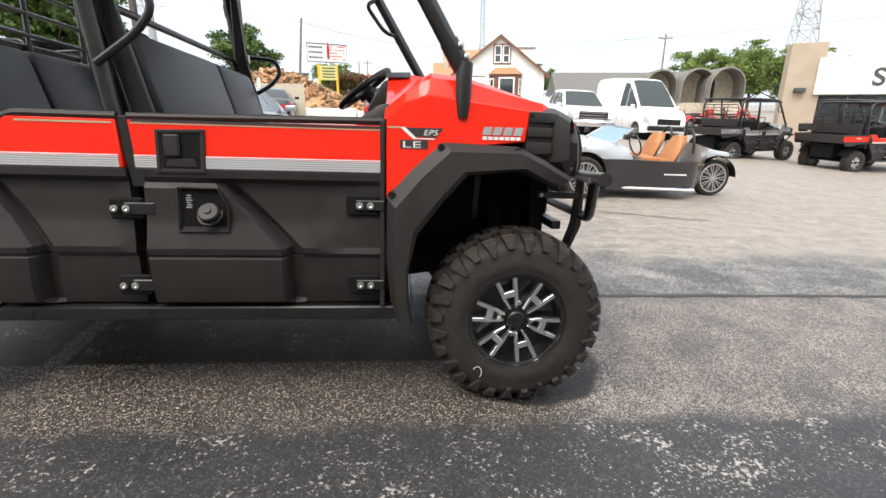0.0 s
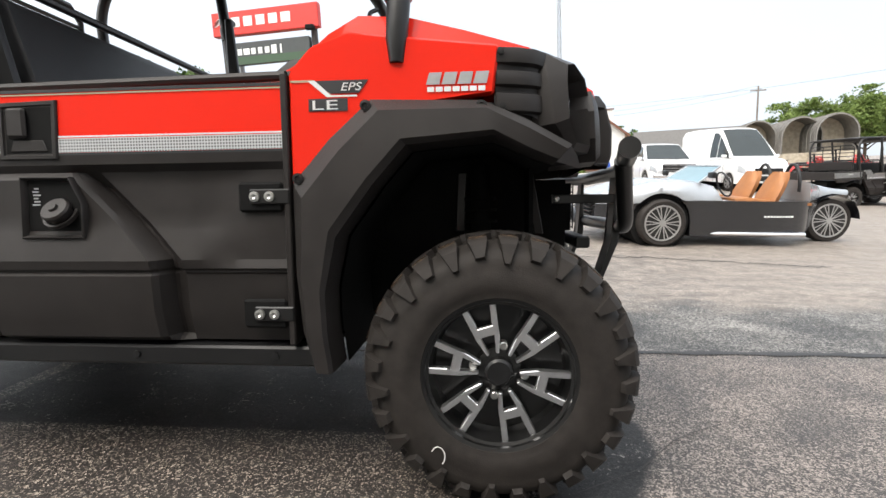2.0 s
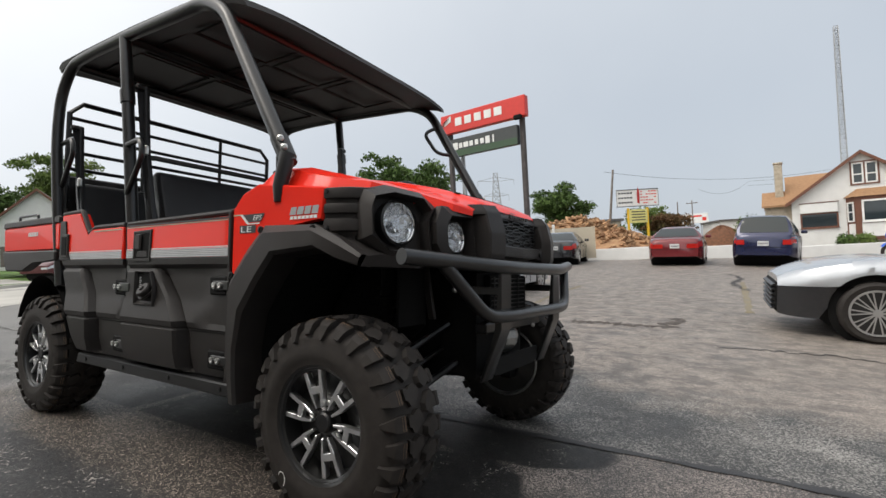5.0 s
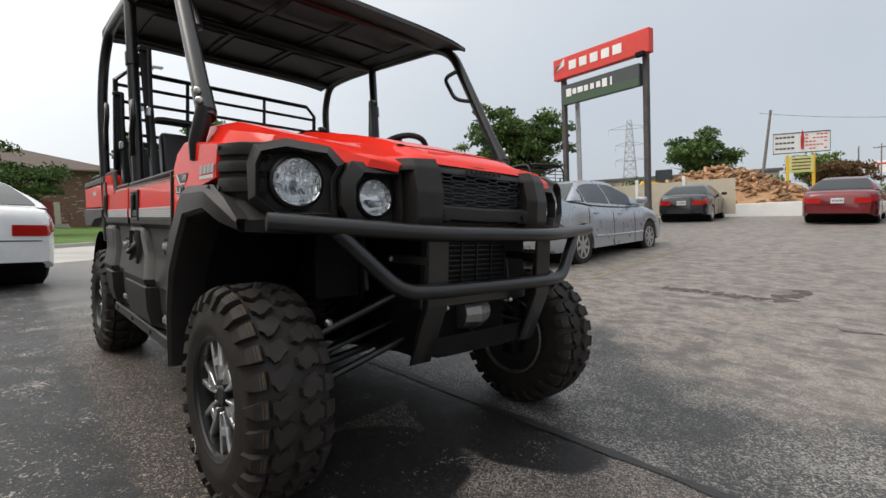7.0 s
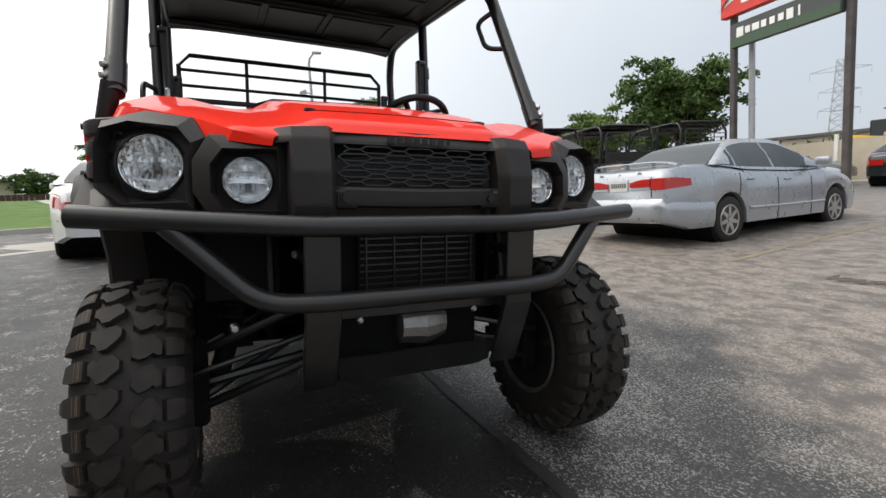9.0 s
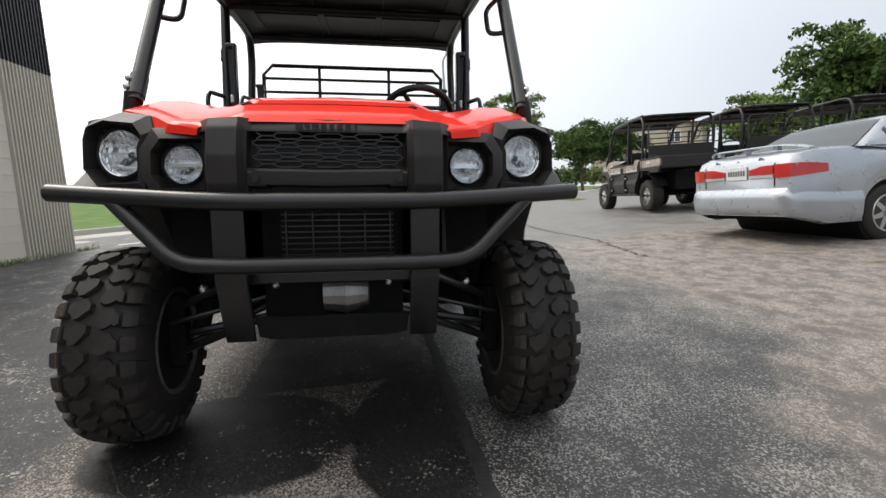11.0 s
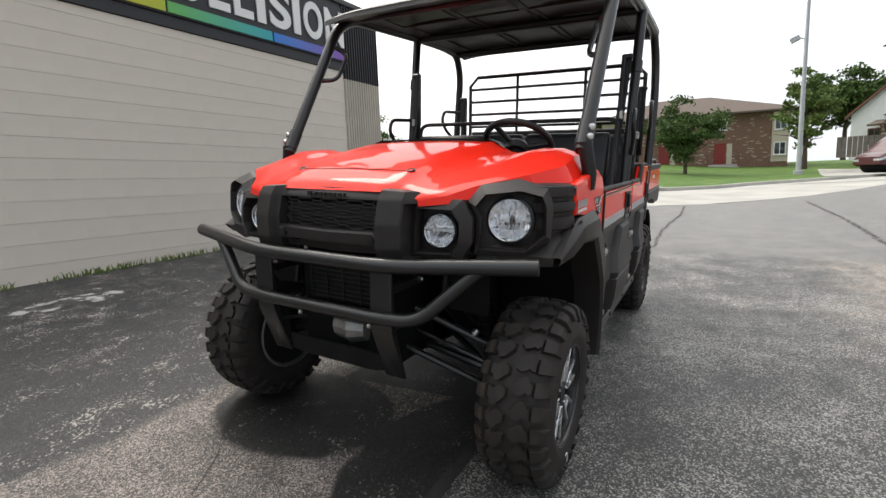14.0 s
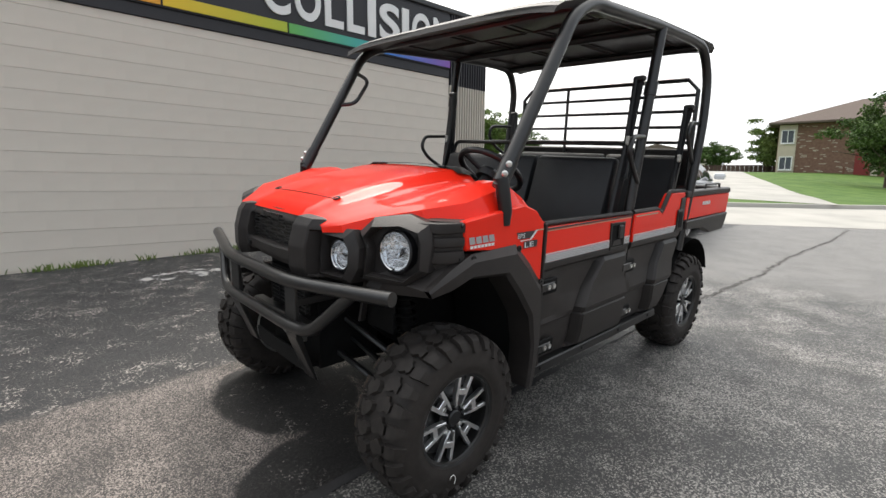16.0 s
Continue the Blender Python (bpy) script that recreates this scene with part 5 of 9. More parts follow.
    # a dried pale spill beside the wall
    c = mix_n(math_n("MULTIPLY", disc(-0.17, -3.36, 0.42, 0.20), rng(noise_n(7.0, 6, 0.65), 0.47, 0.58, 0.0, 0.85)), c, (0.55, 0.54, 0.52))
    # oil and dirt stains
    st = noise_n(1.3, 6, 0.7)
    c = mix_n(rng(st, 0.60, 0.76, 0.0, 0.40), c, (0.085, 0.08, 0.076))
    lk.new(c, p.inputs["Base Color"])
    lk.new(rng(mid, 0.2, 0.8, 0.46, 0.62), p.inputs["Roughness"])
    p.inputs["Specular IOR Level"].default_value = 0.46
    bp = n.new("ShaderNodeBump")
    bp.inputs["Strength"].default_value, bp.inputs["Distance"].default_value = 0.55, 0.006
    ht = math_n("ADD", math_n("MULTIPLY", grain, 0.6), math_n("ADD", math_n("MULTIPLY", fine, 0.4), math_n("MULTIPLY", fl, 0.3)))
    lk.new(ht, bp.inputs["Height"])
    lk.new(bp.outputs["Normal"], p.inputs["Normal"])
    return m


ASPHALT = asphalt_mat()
CRACK = mat("crack_filler", (0.07, 0.066, 0.062), 0.8, var=0.3, scale=12)
POTHOLE = mat("broken_asphalt", (0.05, 0.043, 0.038), 0.85, var=0.5, scale=25, bump=0.8, bscale=60, col2=(0.12, 0.10, 0.088))
TAR = mat("tar_strip", (0.030, 0.029, 0.030), 0.55, var=0.3, scale=12, bump=0.2, bscale=90)
CONCRETE = mat("light_concrete", (0.40, 0.385, 0.35), 0.85, var=0.14, scale=0.8, bump=0.15, bscale=60)
GRASS = mat("mown_grass", (0.055, 0.115, 0.022), 0.9, scale=1.2, col2=(0.12, 0.19, 0.045), bump=0.6, bscale=30, spec=0.2)
WALLP = mat("painted_block", (0.64, 0.585, 0.51), 0.75, scale=1.7, var=0.05, bump=0.12, bscale=150, spec=0.3)
JOINT = mat("block_joint", (0.47, 0.425, 0.365), 0.9, var=0.15, scale=8)
FLUTE = mat("fluted_panel", (0.50, 0.46, 0.39), 0.6, var=0.06, scale=3)
SIGNBLACK = mat("black_sign_panel", (0.014, 0.013, 0.016), 0.45, var=0.1, scale=3)
WHITEP = mat("white_paint", (0.76, 0.76, 0.74), 0.5, var=0.05, scale=2, bump=0.05, bscale=60)
YELLOW = mat("worn_yellow_line", (0.24, 0.19, 0.10), 0.8, scale=9, col2=(0.19, 0.175, 0.15))
YELLOWP = mat("yellow_paint", (0.75, 0.47, 0.03), 0.5, var=0.08)
GLASS = mat("dark_window_glass", (0.03, 0.04, 0.045), 0.05, var=0.1, scale=1.0, spec=0.7)
TINTGLASS = mat("blue_tinted_screen", (0.16, 0.26, 0.30), 0.06, var=0.1, scale=1.0, spec=0.8)
CARGLASS = mat("tinted_car_glass", (0.022, 0.03, 0.032), 0.04, var=0.1, scale=1.0, spec=0.5)
PALESILVER = mat("pale_silver_paint", (0.52, 0.54, 0.56), 0.26, 0.60, var=0.02, coat=0.5)
SILVER = mat("silver_car_paint", (0.40, 0.425, 0.46), 0.28, 0.55, var=0.02, coat=0.5)
WHITECAR = mat("white_car_paint", (0.78, 0.78, 0.78), 0.25, var=0.03, coat=0.5)
BLACKCAR = mat("black_car_paint", (0.012, 0.013, 0.016), 0.2, var=0.05, coat=0.7)
REDCAR = mat("dark_red_car_paint", (0.16, 0.016, 0.020), 0.25, 0.2, var=0.05, coat=0.6)
MAROON = mat("maroon_car_paint", (0.075, 0.014, 0.018), 0.3, var=0.1, coat=0.4)
BLUECAR = mat("blue_car_paint", (0.012, 0.017, 0.060), 0.25, 0.3, var=0.05, coat=0.6)
GREYCAR = mat("grey_car_paint", (0.10, 0.11, 0.12), 0.25, 0.3, var=0.05, coat=0.6)
TAIL = mat("red_lamp_lens", (0.44, 0.015, 0.011), 0.12, var=0.05, coat=0.5)
CLEARLAMP = mat("clear_lamp", (0.6, 0.62, 0.64), 0.12, 0.5, var=0.05)
ALLOYWHEEL = mat("alloy_wheel", (0.50, 0.50, 0.50), 0.35, 0.8, var=0.05)
PLATE = mat("number_plate", (0.62, 0.62, 0.62), 0.5, var=0.08, scale=30)
TANLEATHER = mat("tan_leather", (0.36, 0.145, 0.045), 0.5, var=0.12, scale=6, bump=0.1, bscale=200)
BARK = mat("bark", (0.085, 0.062, 0.045), 0.95, var=0.35, scale=14, bump=0.5, bscale=40)
LEAF = mat("green_leaf", (0.045, 0.085, 0.018), 0.6, scale=0.8, col2=(0.085, 0.14, 0.03), isl=0.35, spec=0.3)
LEAF2 = mat("bright_green_leaf", (0.085, 0.14, 0.03), 0.6, scale=0.8, col2=(0.15, 0.20, 0.05), isl=0.3, spec=0.3)
LEAFRED = mat("rusty_leaf", (0.13, 0.055, 0.025), 0.65, scale=0.9, col2=(0.09, 0.075, 0.025), isl=0.35, spec=0.3)
BRICK = mat("brown_brick", (0.155, 0.085, 0.058), 0.85, scale=5, col2=(0.235, 0.135, 0.095), isl=0.2)
SHINGLE = mat("brown_shingle", (0.125, 0.095, 0.078), 0.9, var=0.2, scale=12, bump=0.3, bscale=30)
TANROOF = mat("tan_shingle", (0.33, 0.19, 0.10), 0.9, var=0.15, scale=9, bump=0.3, bscale=30)
GREYROOF = mat("grey_roof", (0.13, 0.125, 0.12), 0.9, var=0.15, scale=6, bump=0.2, bscale=30)
SIDING = mat("white_siding", (0.72, 0.72, 0.70), 0.6, var=0.04, scale=2)
BEIGE = mat("beige_siding", (0.50, 0.44, 0.34), 0.7, var=0.06, scale=2)
BROWNTRIM = mat("brown_trim", (0.15, 0.06, 0.035), 0.6, var=0.12, scale=5)
STONEP = mat("tan_stone", (0.42, 0.37, 0.29), 0.9, var=0.2, scale=4, bump=0.3, bscale=12)
TOWERC = mat("tan_concrete", (0.36, 0.295, 0.225), 0.9, var=0.07, scale=1.3, bump=0.15, bscale=40)
WOODLOG = mat("split_firewood", (0.38, 0.23, 0.12), 0.9, scale=3, col2=(0.24, 0.13, 0.07), isl=0.45, bump=0.3, bscale=30)
SIGNPOST = mat("dark_weathered_post", (0.075, 0.066, 0.064), 0.85, var=0.25, scale=5, bump=0.3, bscale=40)
POLEWOOD = mat("weathered_wood", (0.19, 0.165, 0.145), 0.9, var=0.25, scale=5, bump=0.3, bscale=40)
GALV = mat("galvanised_steel", (0.42, 0.43, 0.44), 0.5, 0.6, var=0.1)
GALVDULL = mat("dull_corrugated_metal", (0.20, 0.19, 0.175), 0.7, 0.2, var=0.2, scale=3)
PALEBLUE = mat("pale_blue_sticker", (0.42, 0.50, 0.60), 0.4, scale=30, col2=(0.12, 0.22, 0.42))
FENCEB = mat("brown_fence", (0.075, 0.045, 0.035), 0.85, var=0.15, scale=4)
REDSIGN = mat("red_sign", (0.62, 0.030, 0.020), 0.4, var=0.05)
GREENSIGN = mat("dark_green_sign", (0.035, 0.075, 0.035), 0.4, var=0.05)
CHARCOAL = mat("charcoal_sign", (0.045, 0.05, 0.05), 0.4, var=0.05)
REDDOOR = mat("dark_red_door", (0.20, 0.022, 0.018), 0.5, var=0.06)
CAMO = mat("camouflage_panel", (0.20, 0.16, 0.12), 0.5, scale=9, col2=(0.42, 0.37, 0.31))
BLUEP = mat("bright_blue_paint", (0.02, 0.10, 0.52), 0.25, var=0.05, coat=0.5)
RUSTRED = mat("atv_red", (0.42, 0.02, 0.015), 0.35, var=0.05)


# ---- ground sheet ----
xs = sorted(set(np.round(np.concatenate([np.linspace(-8, 8, 65), np.array([-500, -200, -100, -60, -40, -30, -25, -22, -20, -16, -12, -10, 10, 12, 14, 16, 20, 30, 45, 70, 120, 250, 500])]), 3)))
ys = sorted(set(np.round(np.concatenate([np.linspace(-6, 10, 65), np.array([-500, -150, -60, -30, -15, -10, 12, 15, 18, 22, 28, 35, 40, 45, 60, 80, 90, 150, 250, 700])]), 3)))
_bm = flat([[(float(x), float(y), lot(x, y)) for x in xs] for y in ys])
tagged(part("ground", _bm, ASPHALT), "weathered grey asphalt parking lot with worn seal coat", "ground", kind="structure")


def strip(name, pts, w, material, label, cat, up=0.004, jit=0.0, seed=1):
    """A thin band laid on the ground along a line of points."""
    rnd = random.Random(seed)
    pts = [Vector((p[0], p[1])) for p in pts]
    dense = []
    for a, b in zip(pts, pts[1:]):
        k = max(1, int((b - a).length / (0.035 if jit > 0.02 else 0.12)))
        dense += [a.lerp(b, i / k) for i in range(k)]
    dense.append(pts[-1])
    rows = []
    for i, q in enumerate(dense):
        d = (dense[min(i + 1, len(dense) - 1)] - dense[max(i - 1, 0)]).normalized()
        nrm = Vector((-d.y, d.x))
        off = nrm * jit * rnd.uniform(-1, 1)
        ww = w * (rnd.uniform(0.5, 1.3) if jit else 1.0) / 2
        a, b = q + off + nrm * ww, q + off - nrm * ww
        rows.append([(a.x, a.y, lot(a.x, a.y) + up), (b.x, b.y, lot(b.x, b.y) + up)])
    return tagged(part(name, flat(rows), material), label, cat, kind="structure")


strip("tar_seam", [(-3.4, 0.44), (-0.5, 0.44), (1.5, 0.45), (4.2, 0.41), (9, 0.40)], 0.055, TAR, "dark tar strip along an asphalt seam", "tar seam", 0.004, 0.006)
strip("crack", [(-3.6, 0.50), (-5.2, 0.62), (-7.0, 0.58), (-9.7, 0.72), (-12.0, 0.70)], 0.035, CRACK, "dark crack across the asphalt", "crack", 0.004, 0.03, 2)
strip("crack", [(-3.0, 3.1), (-4.6, 3.30), (-6.1, 3.2), (-9, 3.35), (-13.4, 3.4)], 0.04, CRACK, "dark crack across the asphalt", "crack", 0.004, 0.04, 3)
strip("crack", [(0.9, -0.25), (0.55, -0.45), (0.40, -0.62), (0.2, -0.75)], 0.004, CRACK, "fine crack in the asphalt", "crack", 0.004, 0.006, 4)
strip("crack", [(1.2, 9.0), (0.9, 10.5), (1.1, 12.0), (0.8, 13.4)], 0.07, TAR, "dark crack across the asphalt", "crack", 0.004, 0.08, 5)
strip("broken_patch", [(-0.80, 4.40), (-0.55, 4.34), (-0.30, 4.40), (-0.05, 4.28), (0.15, 4.38), (0.36, 4.36), (0.34, 4.55), (0.42, 4.75), (0.40, 5.1)], 0.15, POTHOLE, "broken dark patch in the asphalt", "patch", 0.004, 0.07, 6)
strip("parking_line", [(-1.75, 4.4), (-1.95, 6.6), (-2.0, 9.0)], 0.10, YELLOW, "worn yellow parking line", "line", 0.004, 0.01, 7)
strip("parking_line", [(1.2, 6.0), (1.15, 9.0), (1.1, 11.0)], 0.10, YELLOW, "worn yellow parking line", "line", 0.004, 0.01, 8)
strip("crack", [(3.5, 3.2), (1.8, 3.6), (0.9, 3.52)], 0.032, TAR, "dark crack across the asphalt", "crack", 0.004, 0.05, 9)

# street at the back: kerb line from here, running off diagonally
KERB0, KDIR = Vector((-15.6, -2.3)), Vector((-0.78, 0.625)).normalized()
KN = Vector((0.625, 0.78)).normalized()


def street(s, d):
    q = KERB0 + KDIR * s + KN * d
    return q.x, q.y


rows = []
for s in np.linspace(-40, 90, 66):
    rows.append([(*street(s, d), lot(*street(s, d)) + 0.004) for d in (0.0, 1.5, 3.0, 4.4 + 0.3 * math.sin(s * 0.4))])
tagged(part("road", flat(rows), CONCRETE), "pale concrete street", "road", kind="structure")
rows = []
for s in np.linspace(-40, 90, 66):
    x, y = street(s, 0)
    z = lot(x, y)
    rows.append([(*street(s, 0.0), z), (*street(s, -0.02), z + 0.13), (*street(s, -0.16), z + 0.14), (*street(s, -0.18), z + 0.05)])
tagged(part("kerb", flat(rows), CONCRETE), "concrete kerb along the street", "kerb", kind="structure")


def lawn_z(x, y):
    d = -((Vector((x, y)) - KERB0).dot(KN))
    return lot(x, y) + 0.125 + 1.35 * max(0.0, min(1.0, (d - 5.0) / 20.0)) ** 1.2


rows = []
for d in (0.17, 1.5, 3, 5, 7, 9, 12, 15, 18, 22, 26, 32, 40, 55, 80):
    rows.append([(*street(s, -d), lawn_z(*street(s, -d))) for s in np.linspace(-40, 90, 60)])
tagged(part("lawn", flat(rows), GRASS), "green mown lawn beyond the street", "lawn", kind="structure")


def drive(pts, w, label):
    rows = []
    p = [Vector(q) for q in pts]
    for i in range(13):
        q = p[0].lerp(p[1], i / 12)
        d = (p[1] - p[0]).normalized()
        nr = Vector((-d.y, d.x)) * w / 2
        rows.append([(*(q + nr), lawn_z(*(q + nr)) + 0.012), (*q, lawn_z(*q) + 0.012), (*(q - nr), lawn_z(*(q - nr)) + 0.012)])
    tagged(part("driveway", flat(rows), CONCRETE), label, "driveway", kind="structure")


drive([(-28.6, 7.5), (-47.0, 10.0)], 2.6, "pale concrete driveway up to the house")
drive([(-17.5, -1.8), (-50.0, -13.5)], 3.4, "pale concrete driveway beside the apartments")
strip("lawn_patch", [(-16.2, 8.3), (-17.5, 8.3), (-19.2, 8.5)], 0.7, GRASS, "small patch of grass beside parked vehicles", "grass", 0.02, 0.05, 11)


# ---- the block building ----
WY, WX0, WX1 = -4.4, -4.79, 14.0
wall = tagged(part("wall_south", box(B(), ((WX0 + WX1) / 2, WY - 0.16, 1.30), (WX1 - WX0, 0.28, 3.36)), JOINT), "beige painted concrete block wall", "wall", kind="structure")
_blocks = {}
course, blen = 0.203, 0.406
for r in range(15):
    z0 = 0.02 + r * course
    x = WX1 - (blen / 2 if r % 2 else 0)
    while x > WX0 + 0.02:
        a = max(WX0, x - blen)
        wlen = x - a
        key = round(wlen, 3)
        near = x < 3.2
        if near:
            if key not in _blocks:
                bm = box(B(), (0, 0, 0), (wlen, 0.024, course - 0.003))
                o = part("block", bm, WALLP, wall)
                _blocks[key] = o
            else:
                o = _blocks[key].copy()
                scene.collection.objects.link(o)
                o.parent = wall
            rr = random.Random(r * 1000 + int(x * 10))
            o.matrix_basis = pose((x + a) / 2, WY - 0.012 + rr.uniform(-0.0002, 0.0002), z0 + course / 2)
        x = a
_bm = B()
for r in range(15):
    box(_bm, ((3.2 + WX1) / 2, WY - 0.011, 0.02 + r * course + course / 2), (WX1 - 3.2, 0.02, course - 0.006))
tagged(part("block_courses", _bm, WALLP, wall), kind="stuff")
# dark fascia and sign
tagged(part("wall_fascia", box(B(), ((WX0 + WX1) / 2, WY - 0.14, 3.50), (WX1 - WX0, 0.32, 1.08), bevel=0.01), SIGNBLACK), "black fascia band over the block wall", "fascia", kind="structure")
tagged(part("roof_edge", box(B(), ((-5.70 + WX1) / 2, WY - 0.14, 4.06), (WX1 + 5.70, 0.40, 0.08), bevel=0.01), STEEL), "dark metal roof edge", "roof edge", kind="structure")
sign = thing("building_sign", pose(0, WY + 0.03, 0), "black shop sign with white letters and a rainbow stripe", "sign")
part("panel", box(B(), (1.05, 0, 3.53), (11.66, 0.03, 0.86), bevel=0.004), SIGNBLACK, sign)


def rainbow(x0, x1, ca, cb, name):
    m = bpy.data.materials.new(name)
    m.use_nodes = True
    n, lk = m.node_tree.nodes, m.node_tree.links
    g, sp, mr, mx = n.new("ShaderNodeNewGeometry"), n.new("ShaderNodeSeparateXYZ"), n.new("ShaderNodeMapRange"), n.new("ShaderNodeMix")
    mx.data_type = "RGBA"
    lk.new(g.outputs["Position"], sp.inputs[0])
    lk.new(sp.outputs["X"], mr.inputs["Value"])
    mr.inputs["From Min"].default_value, mr.inputs["From Max"].default_value = x0, x1
    mx.inputs["A"].default_value, mx.inputs["B"].default_value = (*ca, 1), (*cb, 1)
    lk.new(mr.outputs["Result"], mx.inputs["Factor"])
    lk.new(mx.outputs["Result"], n["Principled BSDF"].inputs["Base Color"])
    n["Principled BSDF"].inputs["Roughness"].default_value = 0.4
    part("stripe", box(B(), ((x0 + x1) / 2, 0.02, 3.185), (abs(x1 - x0) - 0.025, 0.02, 0.125)), m, sign, "coloured stripe under the letters")


rainbow(-4.78, -3.36, (0.20, 0.07, 0.35), (0.02, 0.20, 0.60), "violet_blue")
rainbow(-3.36, -1.88, (0.02, 0.35, 0.42), (0.12, 0.42, 0.08), "teal_green")
rainbow(-1.88, -0.40, (0.40, 0.48, 0.03), (0.75, 0.50, 0.02), "yellow")
rainbow(-0.40, 1.08, (0.75, 0.35, 0.02), (0.65, 0.10, 0.02), "orange")


def lettering(name, txt, size, m, material, parent, ext=0.01, stretch=1.0, bold=0.0, space=1.0):
    cu = bpy.data.curves.new(name, "FONT")
    cu.body, cu.size, cu.extrude, cu.offset, cu.space_character = txt, size, ext, bold, space
    tmp = bpy.data.objects.new("tmp", cu)
    scene.collection.objects.link(tmp)
    me = bpy.data.meshes.new_from_object(tmp.evaluated_get(bpy.context.evaluated_depsgraph_get()))
    bpy.data.objects.remove(tmp)
    me.materials.append(material)
    ob = new(name, me)
    ob.parent = parent
    ob.matrix_basis = m @ Matrix.Diagonal((stretch, 1, 1, 1))
    return ob


# letters read from the lot: local x runs to -x
def sized_letter(ch, x0, x1, z0, z1):
    ob = lettering("letter", ch, 1.0, Matrix(), WHITEP, sign, 0.012, 1.0, 0.028)
    co = np.array([v.co[:] for v in ob.data.vertices])
    lo, hi = co.min(0), co.max(0)
    sx, sz = abs(x1 - x0) / (hi[0] - lo[0]), (z1 - z0) / (hi[1] - lo[1])
    ob.matrix_basis = pose(max(x0, x1), 0.022, z0, 90, 0, 180) @ Matrix.Diagonal((sx, sz, 1, 1)) @ Matrix.Translation((-lo[0], -lo[1], 0))


for ch, x0, x1 in zip("COLLISION", (-1.66, -2.09, -2.53, -2.88, -3.23, -3.44, -3.86, -4.06, -4.50), (-2.03, -2.47, -2.82, -3.17, -3.37, -3.81, -3.99, -4.44, -4.90)):
    sized_letter(ch, x0 + 0.11, x1 + 0.11, 3.325, 3.865)
# fluted end bay
_bm = B()
for k in range(15):
    x = -4.80 - k * 0.06
    prism(_bm, [(x, WY - 0.02), (x - 0.012, WY + 0.03), (x - 0.036, WY + 0.03), (x - 0.048, WY - 0.02)], -0.1, 2.85, "z")
box(_bm, (-5.24, WY - 0.10, 1.375), (0.90, 0.16, 2.95))
tagged(part("wall_fluted", _bm, FLUTE), "beige fluted metal wall panel", "wall", kind="structure")
_bm = B()
for k in range(15):
    x = -4.80 - k * 0.06
    prism(_bm, [(x, WY - 0.02), (x - 0.012, WY + 0.035), (x - 0.036, WY + 0.035), (x - 0.048, WY - 0.02)], 2.85, 4.02, "z")
box(_bm, (-5.24, WY - 0.10, 3.435), (0.90, 0.16, 1.17))
tagged(part("wall_fluted_upper", _bm, SIGNBLACK), "black fluted metal wall panel", "wall", kind="structure")
tagged(part("wall_end", box(B(), (-5.65, WY - 5.1, 1.95), (0.10, 9.9, 4.1)), WALLP), "end wall of the block building", "wall", kind="structure")
tagged(part("building_roof", box(B(), (4.1, WY - 5.2, 3.97), (19.6, 9.8, 0.1)), GREYROOF), "flat roof of the block building", "roof", kind="structure")


SKEW = Matrix.Translation((0.5, WY, 0)) @ pose(0, 0, 0, 0, 0, -2.7) @ Matrix.Translation((-0.5, -WY, 0))
for _ob in [o for o in bpy.data.objects if o.parent is None and o.name in ("wall_south", "wall_fascia", "roof_edge", "building_sign", "wall_fluted", "wall_fluted_upper", "wall_end", "building_roof")]:
    _ob.matrix_basis = SKEW @ _ob.matrix_basis


# weeds at the wall's foot
def tuft_mesh(n, seed, x0, x1, y, spread, hmax):
    r = np.random.RandomState(seed)
    vs, fs = [], []
    cl = r.uniform(x0, x1, max(3, n // 16))
    for i in range(n):
        x = cl[r.randint(len(cl))] + r.normal(0, 0.09)
        yy = y - 0.047 * (x - 0.5) + abs(r.normal(0, spread))
        h = hmax * r.uniform(0.25, 1.0)
        a = r.uniform(0, 6.28)
        w = 0.006
        z = lot(x, yy)
        lean = (math.cos(a) * h * 0.5, math.sin(a) * h * 0.5)
        k = len(vs)
        vs += [(x - w, yy, z - 0.005), (x + w, yy, z - 0.005), (x + lean[0] * 0.4 + w * 0.8, yy + lean[1] * 0.4, z + h * 0.6), (x + lean[0] * 0.4 - w * 0.8, yy + lean[1] * 0.4, z + h * 0.6), (x + lean[0], yy + lean[1], z + h)]
        fs += [(k, k + 1, k + 2, k + 3), (k + 3, k + 2, k + 4)]
    me = bpy.data.meshes.new("weeds")
    me.from_pydata(vs, [], fs)
    me.materials.append(LEAF2)
    return me


tagged(new("weeds", tuft_mesh(900, 5, -6.0, 2.5, WY + 0.015, 0.035, 0.09)), "green weeds along the foot of the block wall", "weeds", kind="stuff")


